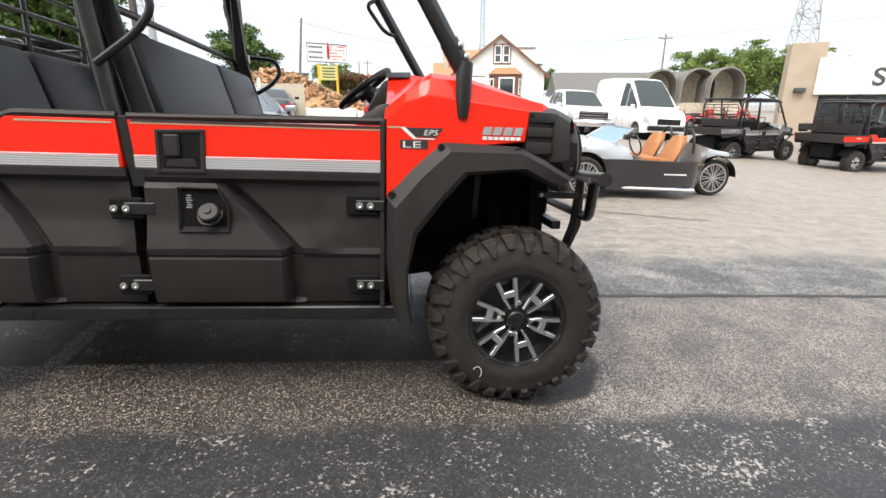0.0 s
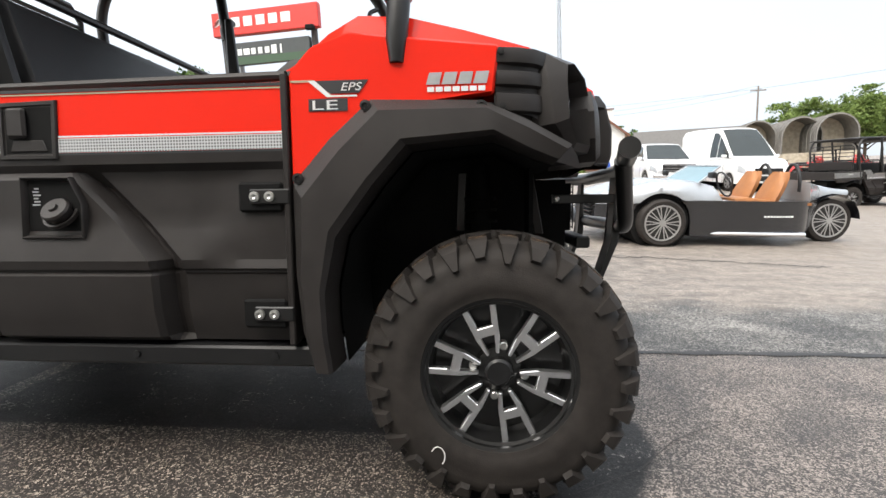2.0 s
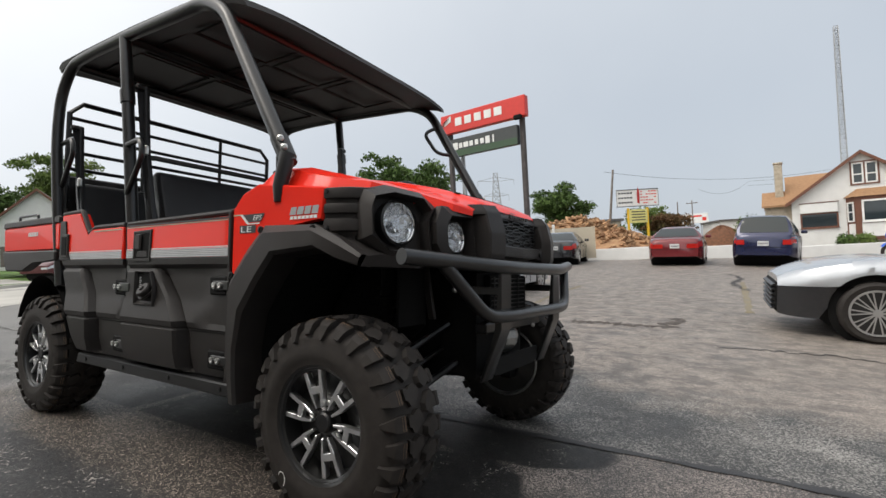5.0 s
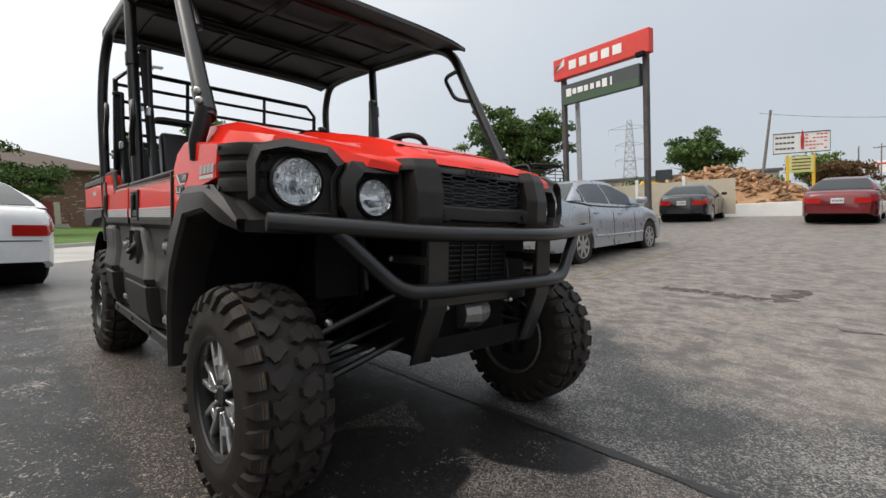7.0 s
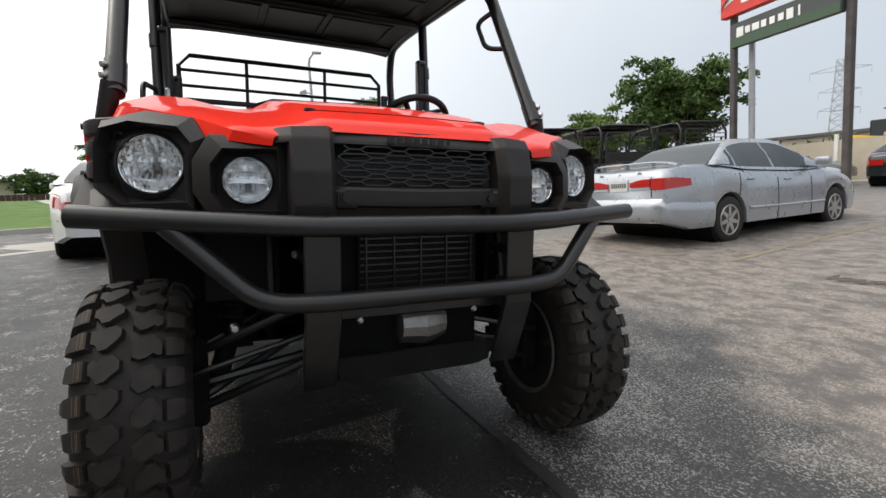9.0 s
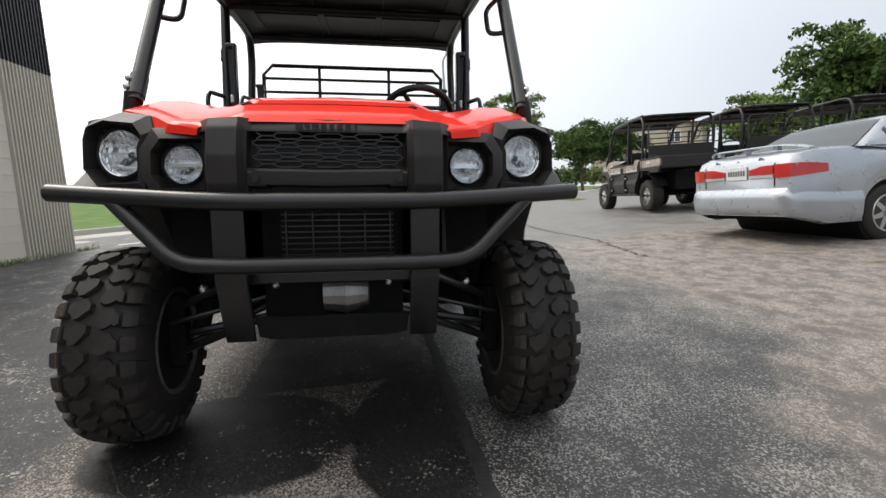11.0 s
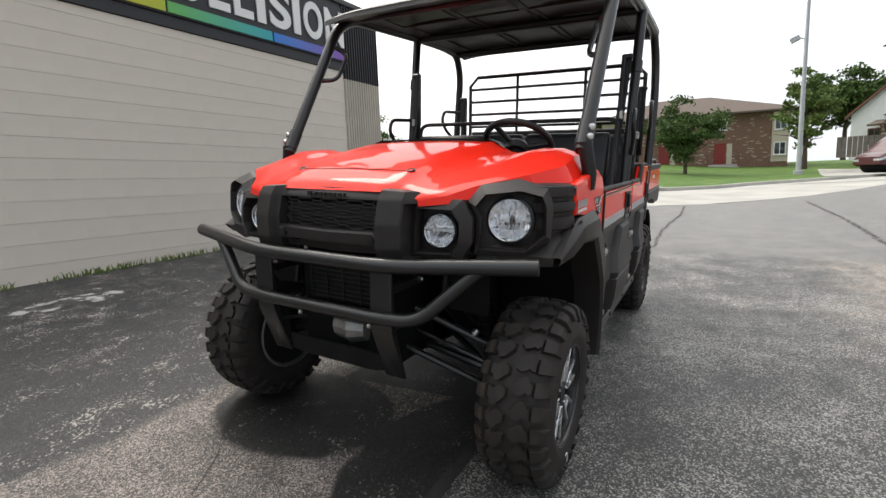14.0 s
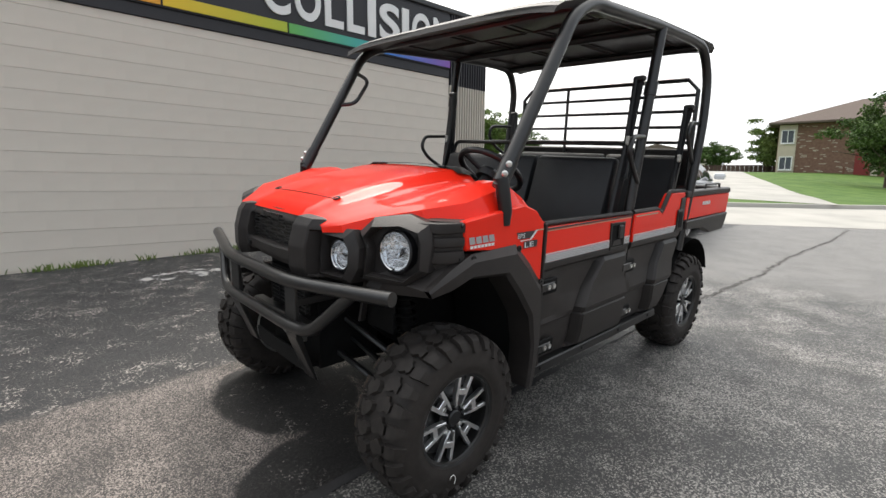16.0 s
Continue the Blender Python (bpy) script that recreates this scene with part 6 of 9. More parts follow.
# ---- trees ----
def tree(x, y, h, r, leaf, seed, trunk=0.25, z=None, leaves=2600, size=0.16, shape=1.0, label="", base=0.3):
    rnd = np.random.RandomState(seed)
    z = lot(x, y) if z is None else z
    t = thing("tree", pose(x, y, z), label or "leafy green deciduous tree", "tree")
    bm = B()
    hb = h * base
    tr = h * 0.022 * (1 + trunk)
    tube(bm, [(0, 0, -0.3), (0.03 * h * rnd.uniform(-1, 1) * 0.3, 0, hb), (0.02 * h * rnd.uniform(-1, 1), 0.02 * h * rnd.uniform(-1, 1), h * 0.8)], [tr, tr * 0.75, tr * 0.15], 8)
    tips = []
    nl = 15
    for i in range(nl):
        a = i * 2.4 + rnd.uniform(-0.3, 0.3)
        f = 0.15 + 0.85 * i / nl
        z0 = hb * 0.9 + (h * 0.7 - hb * 0.9) * f
        rr = r * shape ** 0 * (1.0 - 0.55 * f ** 1.6) * rnd.uniform(0.75, 1.1)
        e = Vector((rr * math.cos(a), rr * math.sin(a), z0 + rr * rnd.uniform(0.15, 0.45)))
        m = Vector((rr * 0.45 * math.cos(a + 0.15), rr * 0.45 * math.sin(a + 0.15), z0 + rr * 0.12))
        tube(bm, [(0, 0, z0 - 0.05 * h), m, e], [tr * 0.4, tr * 0.25, tr * 0.06], 6)
        tips += [e, m.lerp(e, 0.5), m]
    tips += [Vector((rnd.uniform(-0.2, 0.2) * r, rnd.uniform(-0.2, 0.2) * r, h * q)) for q in (0.72, 0.82, 0.9, 0.95)]
    part("trunk", bm, BARK, t)
    # lumps of foliage over an uneven egg shape, leaves thickest near their skins
    zc, az = (hb * 0.85 + h) / 2, (h - hb * 0.85) / 2
    nlump = 78
    d = rnd.normal(0, 1, (nlump, 3))
    d /= np.linalg.norm(d, axis=1)[:, None]
    th = np.arctan2(d[:, 1], d[:, 0])
    rad = rnd.uniform(0.25, 0.92, nlump)[:, None] * (1 + 0.12 * np.sin(2 * th + seed) + 0.10 * np.sin(5 * th + 2 * seed) + 0.12 * np.sin(4 * d[:, 2] + seed))[:, None]
    c = d * rad * np.array([r, r, az]) + np.array([0, 0, zc])
    low = np.clip((c[:, 2] - hb * 0.85) / (0.35 * h), 0.45, 1.0)
    c[:, :2] *= low[:, None]
    lr = rnd.uniform(0.15, 0.32, nlump) * min(r, az * 1.15)
    leaves = int(leaves * 3.6)
    size = size * 0.68
    idx = rnd.choice(nlump, leaves, p=lr ** 2 / (lr ** 2).sum())
    e = rnd.normal(0, 1, (leaves, 3))
    e /= np.linalg.norm(e, axis=1)[:, None]
    e[:, 2] = np.where(e[:, 2] < -0.3, -e[:, 2] * 0.7, e[:, 2])
    pos = c[idx] + e * (lr[idx] * rnd.uniform(0.25, 1.28, leaves) ** 0.8)[:, None] * np.array([1.0, 1.0, 0.78])
    pos[:, 2] = np.clip(pos[:, 2], hb * 0.8, h * 1.02)
    u = rnd.normal(0, 1, (leaves, 3))
    u /= np.linalg.norm(u, axis=1)[:, None]
    w = np.cross(u, rnd.normal(0, 1, (leaves, 3)))
    w /= np.linalg.norm(w, axis=1)[:, None]
    s = size * rnd.uniform(0.55, 1.25, leaves)[:, None]
    nrm = np.cross(u, w)
    vs = np.empty((leaves, 5, 3))
    vs[:, 0], vs[:, 1], vs[:, 2], vs[:, 3], vs[:, 4] = pos - u * s, pos - u * s * 0.1 + w * s * 0.55 + nrm * s * 0.12, pos + u * s, pos - u * s * 0.1 - w * s * 0.55 + nrm * s * 0.12, pos
    k = np.arange(leaves)[:, None] * 5
    fs = np.concatenate([np.hstack([k, k + 1, k + 4]), np.hstack([k + 1, k + 2, k + 4]), np.hstack([k + 2, k + 3, k + 4]), np.hstack([k + 3, k, k + 4])])
    me = bpy.data.meshes.new("crown")
    me.from_pydata(vs.reshape(-1, 3).tolist(), [], fs.tolist())
    me.materials.append(leaf)
    o = new("crown", me)
    o.parent = t
    return t


def bush(x, y, h, w, leaf, seed, z=None, leaves=900, size=0.10, label="dense green leafy shrub"):
    rnd = np.random.RandomState(seed)
    z = lot(x, y) if z is None else z
    t = thing("shrub", pose(x, y, z), label, "shrub")
    bm = B()
    for i in range(6):
        a = i * 1.05
        tube(bm, [(0, 0, -0.1), (w * 0.3 * math.cos(a), w * 0.3 * math.sin(a), h * 0.7)], [0.03, 0.008], 5)
    part("stems", bm, BARK, t)
    d = rnd.normal(0, 1, (leaves, 3))
    d /= np.linalg.norm(d, axis=1)[:, None]
    rad = rnd.uniform(0.55, 1.05, leaves)[:, None] * (1 + 0.18 * np.sin(d[:, :1] * 5 + d[:, 1:2] * 7))
    pos = d * rad * np.array([w / 2, w / 2, h / 2]) + np.array([0, 0, h * 0.52])
    u = rnd.normal(0, 1, (leaves, 3))
    u /= np.linalg.norm(u, axis=1)[:, None]
    v = np.cross(u, d + 0.01)
    v /= np.linalg.norm(v, axis=1)[:, None]
    s = size * rnd.uniform(0.6, 1.3, leaves)[:, None]
    vs = np.stack([pos - u * s, pos + v * s * 0.6, pos + u * s, pos - v * s * 0.6], 1)
    k = np.arange(leaves)[:, None] * 4
    me = bpy.data.meshes.new("foliage")
    me.from_pydata(vs.reshape(-1, 3).tolist(), [], np.hstack([k, k + 1, k + 2, k + 3]).tolist())
    me.materials.append(leaf)
    o = new("foliage", me)
    o.parent = t
    return t


# ---- cars ----
def car_wheel(parent, m, R, W, spokes=7, rim=0.66, paint=None, twin=False, name="wheel"):
    w = new(name)
    w.parent, w.matrix_basis = parent, m
    h = W / 2
    r = R * rim
    part("tyre", lathe(B(), [(r, -h * 0.9), (R * 0.90, -h), (R * 0.98, -h * 0.8), (R, 0), (R * 0.98, h * 0.8), (R * 0.90, h), (r, h * 0.9)], seg=40, closed=True), RUBBER, w, angle=50)
    part("rim", lathe(B(), [(r * 1.01, -h * 0.88), (r * 0.97, -h * 0.94), (r * 0.92, -h * 0.80), (r * 0.88, -h * 0.2), (0.0, -h * 0.1)], seg=40), WHEELBLACK if paint is None else paint, w)
    for q in ((-1, 1) if twin else (0,)):
        outline = [(q * 0.015 * r, 0.15 * r), (q * 0.065 * r, 0.15 * r), (q * 0.215 * r, 0.94 * r), (q * 0.155 * r, 0.94 * r)] if twin else [(-0.16 * r, 0.12 * r), (0.16 * r, 0.12 * r), (0.10 * r, 0.93 * r), (-0.10 * r, 0.93 * r)]
        first = part("spoke", prism(B(), outline, -h * 0.92, -h * 0.6), ALLOYWHEEL, w)
        for k in range(1, spokes):
            o = new("spoke", first.data)
            o.parent, o.matrix_basis = w, pose(0, 0, 0, 0, 360 * k / spokes, 0)
    part("wheel_centre", lathe(B(), [(0.2 * r, -h * 0.6), (0.18 * r, -h * 0.95), (0, -h * 0.97)], seg=16), ALLOYWHEEL, w)
    part("rim_lip", lathe(B(), [(r * 1.02, -h * 0.90), (r * 1.0, -h * 0.97), (r * 0.93, -h * 0.95), (r * 0.91, -h * 0.80)], seg=40, closed=True), ALLOYWHEEL, w)
    return w


def smooth_interp(xs, ys, x):
    """Monotone-ish smooth curve through given points."""
    xs, ys = np.array(xs, float), np.array(ys, float)
    i = int(np.clip(np.searchsorted(xs, x) - 1, 0, len(xs) - 2))
    t = (x - xs[i]) / (xs[i + 1] - xs[i])
    t = min(1, max(0, t))
    def sl(j):
        if j <= 0 or j >= len(xs) - 1:
            return 0.0
        a, b = (ys[j] - ys[j - 1]) / (xs[j] - xs[j - 1]), (ys[j + 1] - ys[j]) / (xs[j + 1] - xs[j])
        return 0.0 if a * b <= 0 else 2 * a * b / (a + b)
    h = xs[i + 1] - xs[i]
    m0, m1 = sl(i) if i > 0 else (ys[1] - ys[0]) / (xs[1] - xs[0]), sl(i + 1) if i + 1 < len(xs) - 1 else (ys[-1] - ys[-2]) / (xs[-1] - xs[-2])
    return float((2 * t**3 - 3 * t**2 + 1) * ys[i] + (t**3 - 2 * t**2 + t) * h * m0 + (-2 * t**3 + 3 * t**2) * ys[i + 1] + (t**3 - t**2) * h * m1)


def car(name, m, label, cat, paint, L, W, wb, R, deck, cabin, front=0.9, wheelw=0.21, spokes=7, rim=0.66, sill=0.24, windows=True, tail=None, twin=False, spoiler=False, doors=2, cladding=None, rear_plate=True, mirrors=True, pillars=(), frontlamps=True, grille=None, blind=False, bumper=False, tail_in=0.52):
    """A road car. x forward, rear bumper at x = 0, nose at L. deck: (x, z) of the body's upper line; cabin: (x, z, half width) of the glasshouse from the rear window's foot over the roof to the windscreen's foot."""
    c = thing(name, m, label, cat)
    xr = L - front - wb
    xf = L - front
    hw = W / 2
    dx, dz = [p[0] for p in deck], [p[1] for p in deck]
    def zbot(x):
        z = sill
        for xc in (xr, xf):
            q = (R * 1.13) ** 2 - (x - xc) ** 2
            if q > 0:
                z = max(z, R + math.sqrt(q))
        z += 0.10 * max(0, 0.35 - x) / 0.35 + 0.06 * max(0, x - (L - 0.4)) / 0.4
        return z
    def plan(x):
        e = min(x, L - x)
        k = 1.0 - 0.20 * max(0.0, 1 - e / 0.75) ** 2.2
        return hw * k
    stations = sorted(set(list(np.round(np.linspace(0, L, 70), 3)) + [round(xc + R * 1.13 * math.cos(a), 3) for xc in (xr, xf) for a in np.linspace(0, math.pi, 17)]))
    rows = []
    for x in stations:
        zd = smooth_interp(dx, dz, x)
        zb = min(zbot(x), zd - 0.12)
        w = plan(x)
        ws = w * 0.965
        zs = zd - 0.05
        half = [(w * 0.90, zb - 0.0), (w * 0.985, zb + 0.015), (w, zb + (zs - zb) * 0.35), (w * 0.995, zb + (zs - zb) * 0.66), (w * 0.975, zb + (zs - zb) * 0.90), (ws * 0.94, zs + 0.028), (ws * 0.80, zd + 0.008), (ws * 0.45, zd + 0.022), (0, zd + 0.026)]
        rows.append([(x, y, z) for y, z in half] + [(x, -y, z) for y, z in half[-2::-1]])
    bm = loft(B(), rows, caps=False)
    for row in (rows[0], rows[-1]):
        vs = [bm.verts.new(p) for p in row]
        bm.faces.new(vs)
    bmesh.ops.remove_doubles(bm, verts=bm.verts[:], dist=0.0005)
    part("body", bm, paint, c, angle=40)
    # floor and arches
    bm = box(B(), (L / 2, 0, sill + 0.12), (L - 0.35, W * 0.80, 0.16))
    for xc in (xr, xf):
        lathe(bm, [(R * 1.12, -hw * 0.93), (R * 1.12, hw * 0.93)], (xc, 0, R), "y", 24)
    part("underbody", bm, DARK, c)
    # glasshouse: a band from belt to roof, then the roof skin
    cx = [p[0] for p in cabin]
    rows, n = [], len(cabin)
    st = np.linspace(cx[0], cx[-1], 44)
    zr = [smooth_interp(cx, [p[1] for p in cabin], x) for x in st]
    wr = [float(np.interp(x, cx, [p[2] for p in cabin])) for x in st]
    for x, z, w in zip(st, zr, wr):
        zb = smooth_interp(dx, dz, x) - 0.015
        z = max(z, zb + 0.006)
        wb_ = plan(x) * 0.93
        t = (z - zb)
        full = max(p[1] for p in cabin) - zb
        wt = wb_ + (w - wb_) * min(1, t / max(full, 0.01))
        half = [(wb_, zb), (wb_ + (wt - wb_) * 0.5 + 0.012, zb + t * 0.5), (wt + 0.004, zb + t * 0.88), (wt * 0.93, zb + t * 0.985), (wt * 0.6, zb + t * 1.0 + 0.012 * t), (0, zb + t + 0.02 * t)]
        rows.append([(x, y, zz) for y, zz in half] + [(x, -y, zz) for y, zz in half[-2::-1]])
    part("cabin", loft(B(), rows, caps=False), paint, c, angle=45)
    # windows follow the cabin skin
    def cab_at(x):
        i = int(np.clip(np.searchsorted(st, x) - 1, 0, len(st) - 2))
        f = (x - st[i]) / (st[i + 1] - st[i])
        return [Vector(a).lerp(Vector(b), f) for a, b in zip(rows[i], rows[i + 1])]
    zmax = max(zr)
    if windows:
        tops = [x for x, z in zip(st, zr) if z > zmax - 0.10]
        x_a, x_b = cx[0] + 0.10, cx[-1] - 0.12
        for s in (0, 1):
            edges = [x_a, *pillars, x_b]
            for a, b in list(zip(edges, edges[1:]))[1 if blind else 0:]:
                grid = []
                for x in np.linspace(a + 0.025, b - 0.025, 14):
                    q = cab_at(x)
                    lo, mid, hi = (q[0], q[1], q[2]) if s == 0 else (q[-1], q[-2], q[-3])
                    if hi.z - lo.z < 0.06:
                        continue
                    o = Vector((0, 0.006 if s == 0 else -0.006, 0))
                    lo2 = lo.lerp(hi, 0.10)
                    hi2 = lo.lerp(hi, 0.97) if hi.z - lo.z > 0.22 else lo.lerp(hi, 0.80)
                    grid.append([lo2 + o, lo.lerp(mid, 1.0).lerp(hi, 0.0) + o if hi.z - lo.z > 0.22 else lo2.lerp(hi2, 0.5) + o, hi2 + o])
                if len(grid) > 2:
                    part("side_window", flat(grid), CARGLASS, c)
        for a, b, nm in ((cx[0] + 0.03, None, "rear_window"), (None, cx[-1] - 0.03, "windscreen")):
            if a is not None:
                e = next(x for x, z in zip(st, zr) if z > zmax - 0.07)
                span = np.linspace(a + 0.02, e - 0.04, 12)
            else:
                e = [x for x, z in zip(st, zr) if z > zmax - 0.07][-1]
                span = np.linspace(e + 0.04, b - 0.02, 12)
            if span[-1] - span[0] < 0.03:
                continue
            grid = []
            for x in span:
                q = cab_at(x)
                dirn = Vector((-0.006 if a is not None else 0.006, 0, 0.008))
                grid.append([q[3].lerp(q[4], 0.12) + dirn, q[4] + dirn, q[5] + dirn, q[6] + dirn, q[7].lerp(q[6], 0.12) + dirn])
            part(nm, flat(grid), CARGLASS, c)
    # wheels
    for x in (xr, xf):
        car_wheel(c, pose(x, -(hw - wheelw / 2 - 0.015), R), R, wheelw, spokes, rim, twin=twin)
        car_wheel(c, pose(x, (hw - wheelw / 2 - 0.015), R, 0, 0, 180), R, wheelw, spokes, rim, twin=twin)
    # lamps, bumpers, trim
    zt = smooth_interp(dx, dz, 0.25)
    def skin(x, f, s, off=0.006):
        zd = smooth_interp(dx, dz, x)
        zb = min(zbot(x), zd - 0.12)
        zs = zd - 0.05
        return (x, s * (plan(x) * lerp_at(f, [0, 0.35, 0.66, 0.9, 1.0], [0.985, 1, 0.995, 0.975, 0.93]) + off), zb + (zs - zb) * f)
    for s in (-1, 1):
        if tail:
            f0, f1, xl = tail
            g = [[skin(x, f, s) for f in (f0, (f0 + f1) / 2, f1)] for x in np.linspace(0.012, xl, 6)]
            end = [(-0.008, s * plan(0.0) * 0.97, q[2]) for q in g[0]], [(-0.012, s * plan(0.0) * tail_in, q[2]) for q in g[0]]
            part("tail_lamp", flat([*g[::-1], end[0], end[1]]), TAIL, c, "red tail lamp")
        if frontlamps:
            g = [[skin(x, f, s) for f in (0.55, 0.70, 0.86)] for x in np.linspace(L - 0.012, L - 0.42, 6)]
            end = [(L + 0.008, s * plan(L) * 0.95, q[2]) for q in g[0]], [(L + 0.012, s * plan(L) * 0.55, q[2]) for q in g[0]]
            part("head_lamp", flat([*g[::-1], *end]), CLEARLAMP, c)
        if mirrors:
            x = cx[-1] - 0.28
            q = cab_at(x)
            y = plan(x) * 0.97
            part("door_mirror", box(B(), (x, s * (y + 0.10), q[0].z + 0.11), (0.10, 0.20, 0.12), bevel=0.03, seg=2), paint, c)
        for x in pillars[:2]:
            g = skin(x + 0.25, 0.86, s, 0.012)
            part("door_handle", box(B(), g, (0.16, 0.02, 0.025), bevel=0.006), paint, c)
        # door shut lines
        for x in [cx[-1] - 0.42, *pillars[:2]]:
            pts = [skin(x, f, s, 0.0015) for f in (0.03, 0.35, 0.66, 0.9)]
            part("shut_line", tube(B(), pts, 0.005, 4), DARK, c)
        if cladding:
            pts = [skin(x, 0.30, s, 0.006) for x in np.linspace(xr + R * 1.25, xf - R * 1.25, 9)]
            part("side_moulding", tube(B(), pts, 0.02, 6), cladding, c)
    if rear_plate:
        zpl = 0.845 if bumper else zbot(0) + (zt - zbot(0)) * 0.58
        part("number_plate", box(B(), (-0.012, 0, zpl), (0.012, 0.31, 0.155), bevel=0.003), PLATE, c)
        bars("plate_bar", [((-0.0195, -0.115 + i * 0.038, zpl), (0.003, 0.022, 0.06)) for i in range(7)], CHARCOAL, c)
        part("bumper_seam", tube(B(), [skin(0.55, 0.40, -1, 0.002), skin(0.15, 0.40, -1, 0.002), (-0.004, -plan(0) * 0.9, zbot(0) + (zt - zbot(0)) * 0.40), (-0.004, plan(0) * 0.9, zbot(0) + (zt - zbot(0)) * 0.40), skin(0.15, 0.40, 1, 0.002), skin(0.55, 0.40, 1, 0.002)], 0.006, 4), DARK, c)
    if bumper:
        path = [(x, -1) for x in (xr - R * 1.2, 0.45, 0.25, 0.10, 0.02)] + [None] + [(x, 1) for x in (0.02, 0.10, 0.25, 0.45, xr - R * 1.2)]
        rows = []
        for q in path:
            if q:
                rows.append([skin(q[0], f, q[1], o) for f, o in ((0.02, 0.0), (0.06, 0.020), (0.15, 0.030), (0.30, 0.033), (0.38, 0.024), (0.44, 0.003))])
            else:
                for y in (-0.96, -0.7, -0.35, 0.0, 0.35, 0.7, 0.96):
                    zb = zbot(0)
                    rows.append([(-o - 0.01 * (1 - y * y), y * plan(0), zb + (zt - zb) * f) for f, o in ((0.02, 0.0), (0.06, 0.035), (0.15, 0.052), (0.30, 0.056), (0.38, 0.042), (0.44, 0.0))])
        part("rear_bumper", flat(rows), paint, c, angle=50)
        # wide lamps beside the plate: an inner piece on the boot lid, an outer one that wraps round the corner
        def side(x, z, s):
            zd = smooth_interp(dx, dz, x)
            zb = min(zbot(x), zd - 0.12)
            return skin(x, (z - zb) / (zd - 0.05 - zb), s, 0.008)
        for s in (-1, 1):
            e = plan(0.0)
            part("tail_lamp", prism(B(), [(s * 0.19, 0.812), (s * 0.515, 0.812), (s * 0.515, 0.915), (s * 0.36, 0.912), (s * 0.19, 0.875)], -0.022, 0.004, "x", bevel=0.005), TAIL, c, "red inner tail lamp")
            part("reverse_lamp", prism(B(), [(s * 0.19, 0.772), (s * 0.515, 0.772), (s * 0.515, 0.808), (s * 0.19, 0.808)], -0.020, 0.004, "x", bevel=0.004), CLEARLAMP, c)
            g = [[(-0.020, s * 0.53, z) for z in (0.772, 0.82, 0.915)], [(-0.016, s * e * 0.90, z) for z in (0.772, 0.82, 0.918)], [(-0.002, s * (e + 0.004), z) for z in (0.772, 0.82, 0.918)]]
            g += [[side(x, z, s) for z in (0.772 + 0.10 * x, 0.82 + 0.06 * x, 0.918 - 0.12 * max(0, x - 0.12))] for x in (0.03, 0.10, 0.18, 0.26, 0.34)]
            part("tail_lamp", flat(g), TAIL, c, "red wrap-round tail lamp", angle=60)
            part("boot_seam", tube(B(), [(-0.004, s * 0.522, 0.68), (-0.004, s * 0.522, 0.93), (0.14, s * 0.60, 1.04)], 0.005, 4), DARK, c)
        for k, y in enumerate((-0.33, 0.0, 0.33)):
            part("boot_badge", moved(lathe(B(), [(0.045 if k != 1 else 0.03, 0.0), (0.042 if k != 1 else 0.028, 0.006), (0.0, 0.006)], seg=20), pose(0.022, y, zt - 0.095, 0, 0, -90) @ pose(0, 0, 0, 25)), PALEBLUE if k != 1 else CHROME, c, "round pale blue sticker" if k != 1 else "")
    if spoiler:
        rows = []
        for q in np.linspace(-1, 1, 21):
            xo, zo, y = 0.05 + 0.20 * abs(q) ** 5, zt + 0.062 - 0.055 * abs(q) ** 7, q * plan(0.25) * 0.84
            rows.append([(xo, y, zo), (xo + 0.03, y, zo + 0.014), (xo + 0.10, y, zo + 0.016), (xo + 0.15, y, zo + 0.004), (xo + 0.08, y, zo - 0.008)])
        part("boot_spoiler", loft(B(), rows, caps=True, closed=True), paint, c, "thin boot spoiler", angle=45)
        for y in (-0.42, 0.0, 0.42):
            part("spoiler_leg", box(B(), (0.14, y, zt + 0.036), (0.06, 0.05, 0.05)), paint, c)
    if grille:
        z0, z1, wd, gm = grille
        part("grille", box(B(), (L + 0.004, 0, (z0 + z1) / 2), (0.04, wd, z1 - z0), bevel=0.012), PLASTIC2, c)
        bm = B()
        for i in range(3):
            box(bm, (L + 0.026, 0, z0 + (z1 - z0) * (i + 0.5) / 3), (0.02, wd * 0.92, 0.02))
        part("grille_insert", bm, gm, c)
        part("bumper", box(B(), (L - 0.02, 0, z0 - 0.16), (0.16, W * 0.92, 0.20), bevel=0.04, seg=2), gm, c)
    return c


def heading(x, y, deg, z=None):
    """A pose on the ground whose local +x points deg degrees from +x."""
    if z is not None:
        return pose(x, y, z, 0, 0, deg)
    c, s = math.cos(radians(deg)), math.sin(radians(deg))
    fwd = (lot(x + 2.4 * c, y + 2.4 * s) - lot(x, y)) / 2.4
    left = (lot(x - 0.8 * s, y + 0.8 * c) - lot(x + 0.8 * s, y - 0.8 * c)) / 1.6
    return pose(x, y, lot(x, y), math.degrees(math.atan(left)), -math.degrees(math.atan(fwd)), deg)


SEDAN_DECK = [(0, 0.86), (0.08, 0.95), (0.35, 1.0), (0.75, 1.02), (1.6, 0.96), (2.9, 0.93), (3.45, 0.955), (4.1, 0.86), (4.55, 0.74), (4.75, 0.60)]


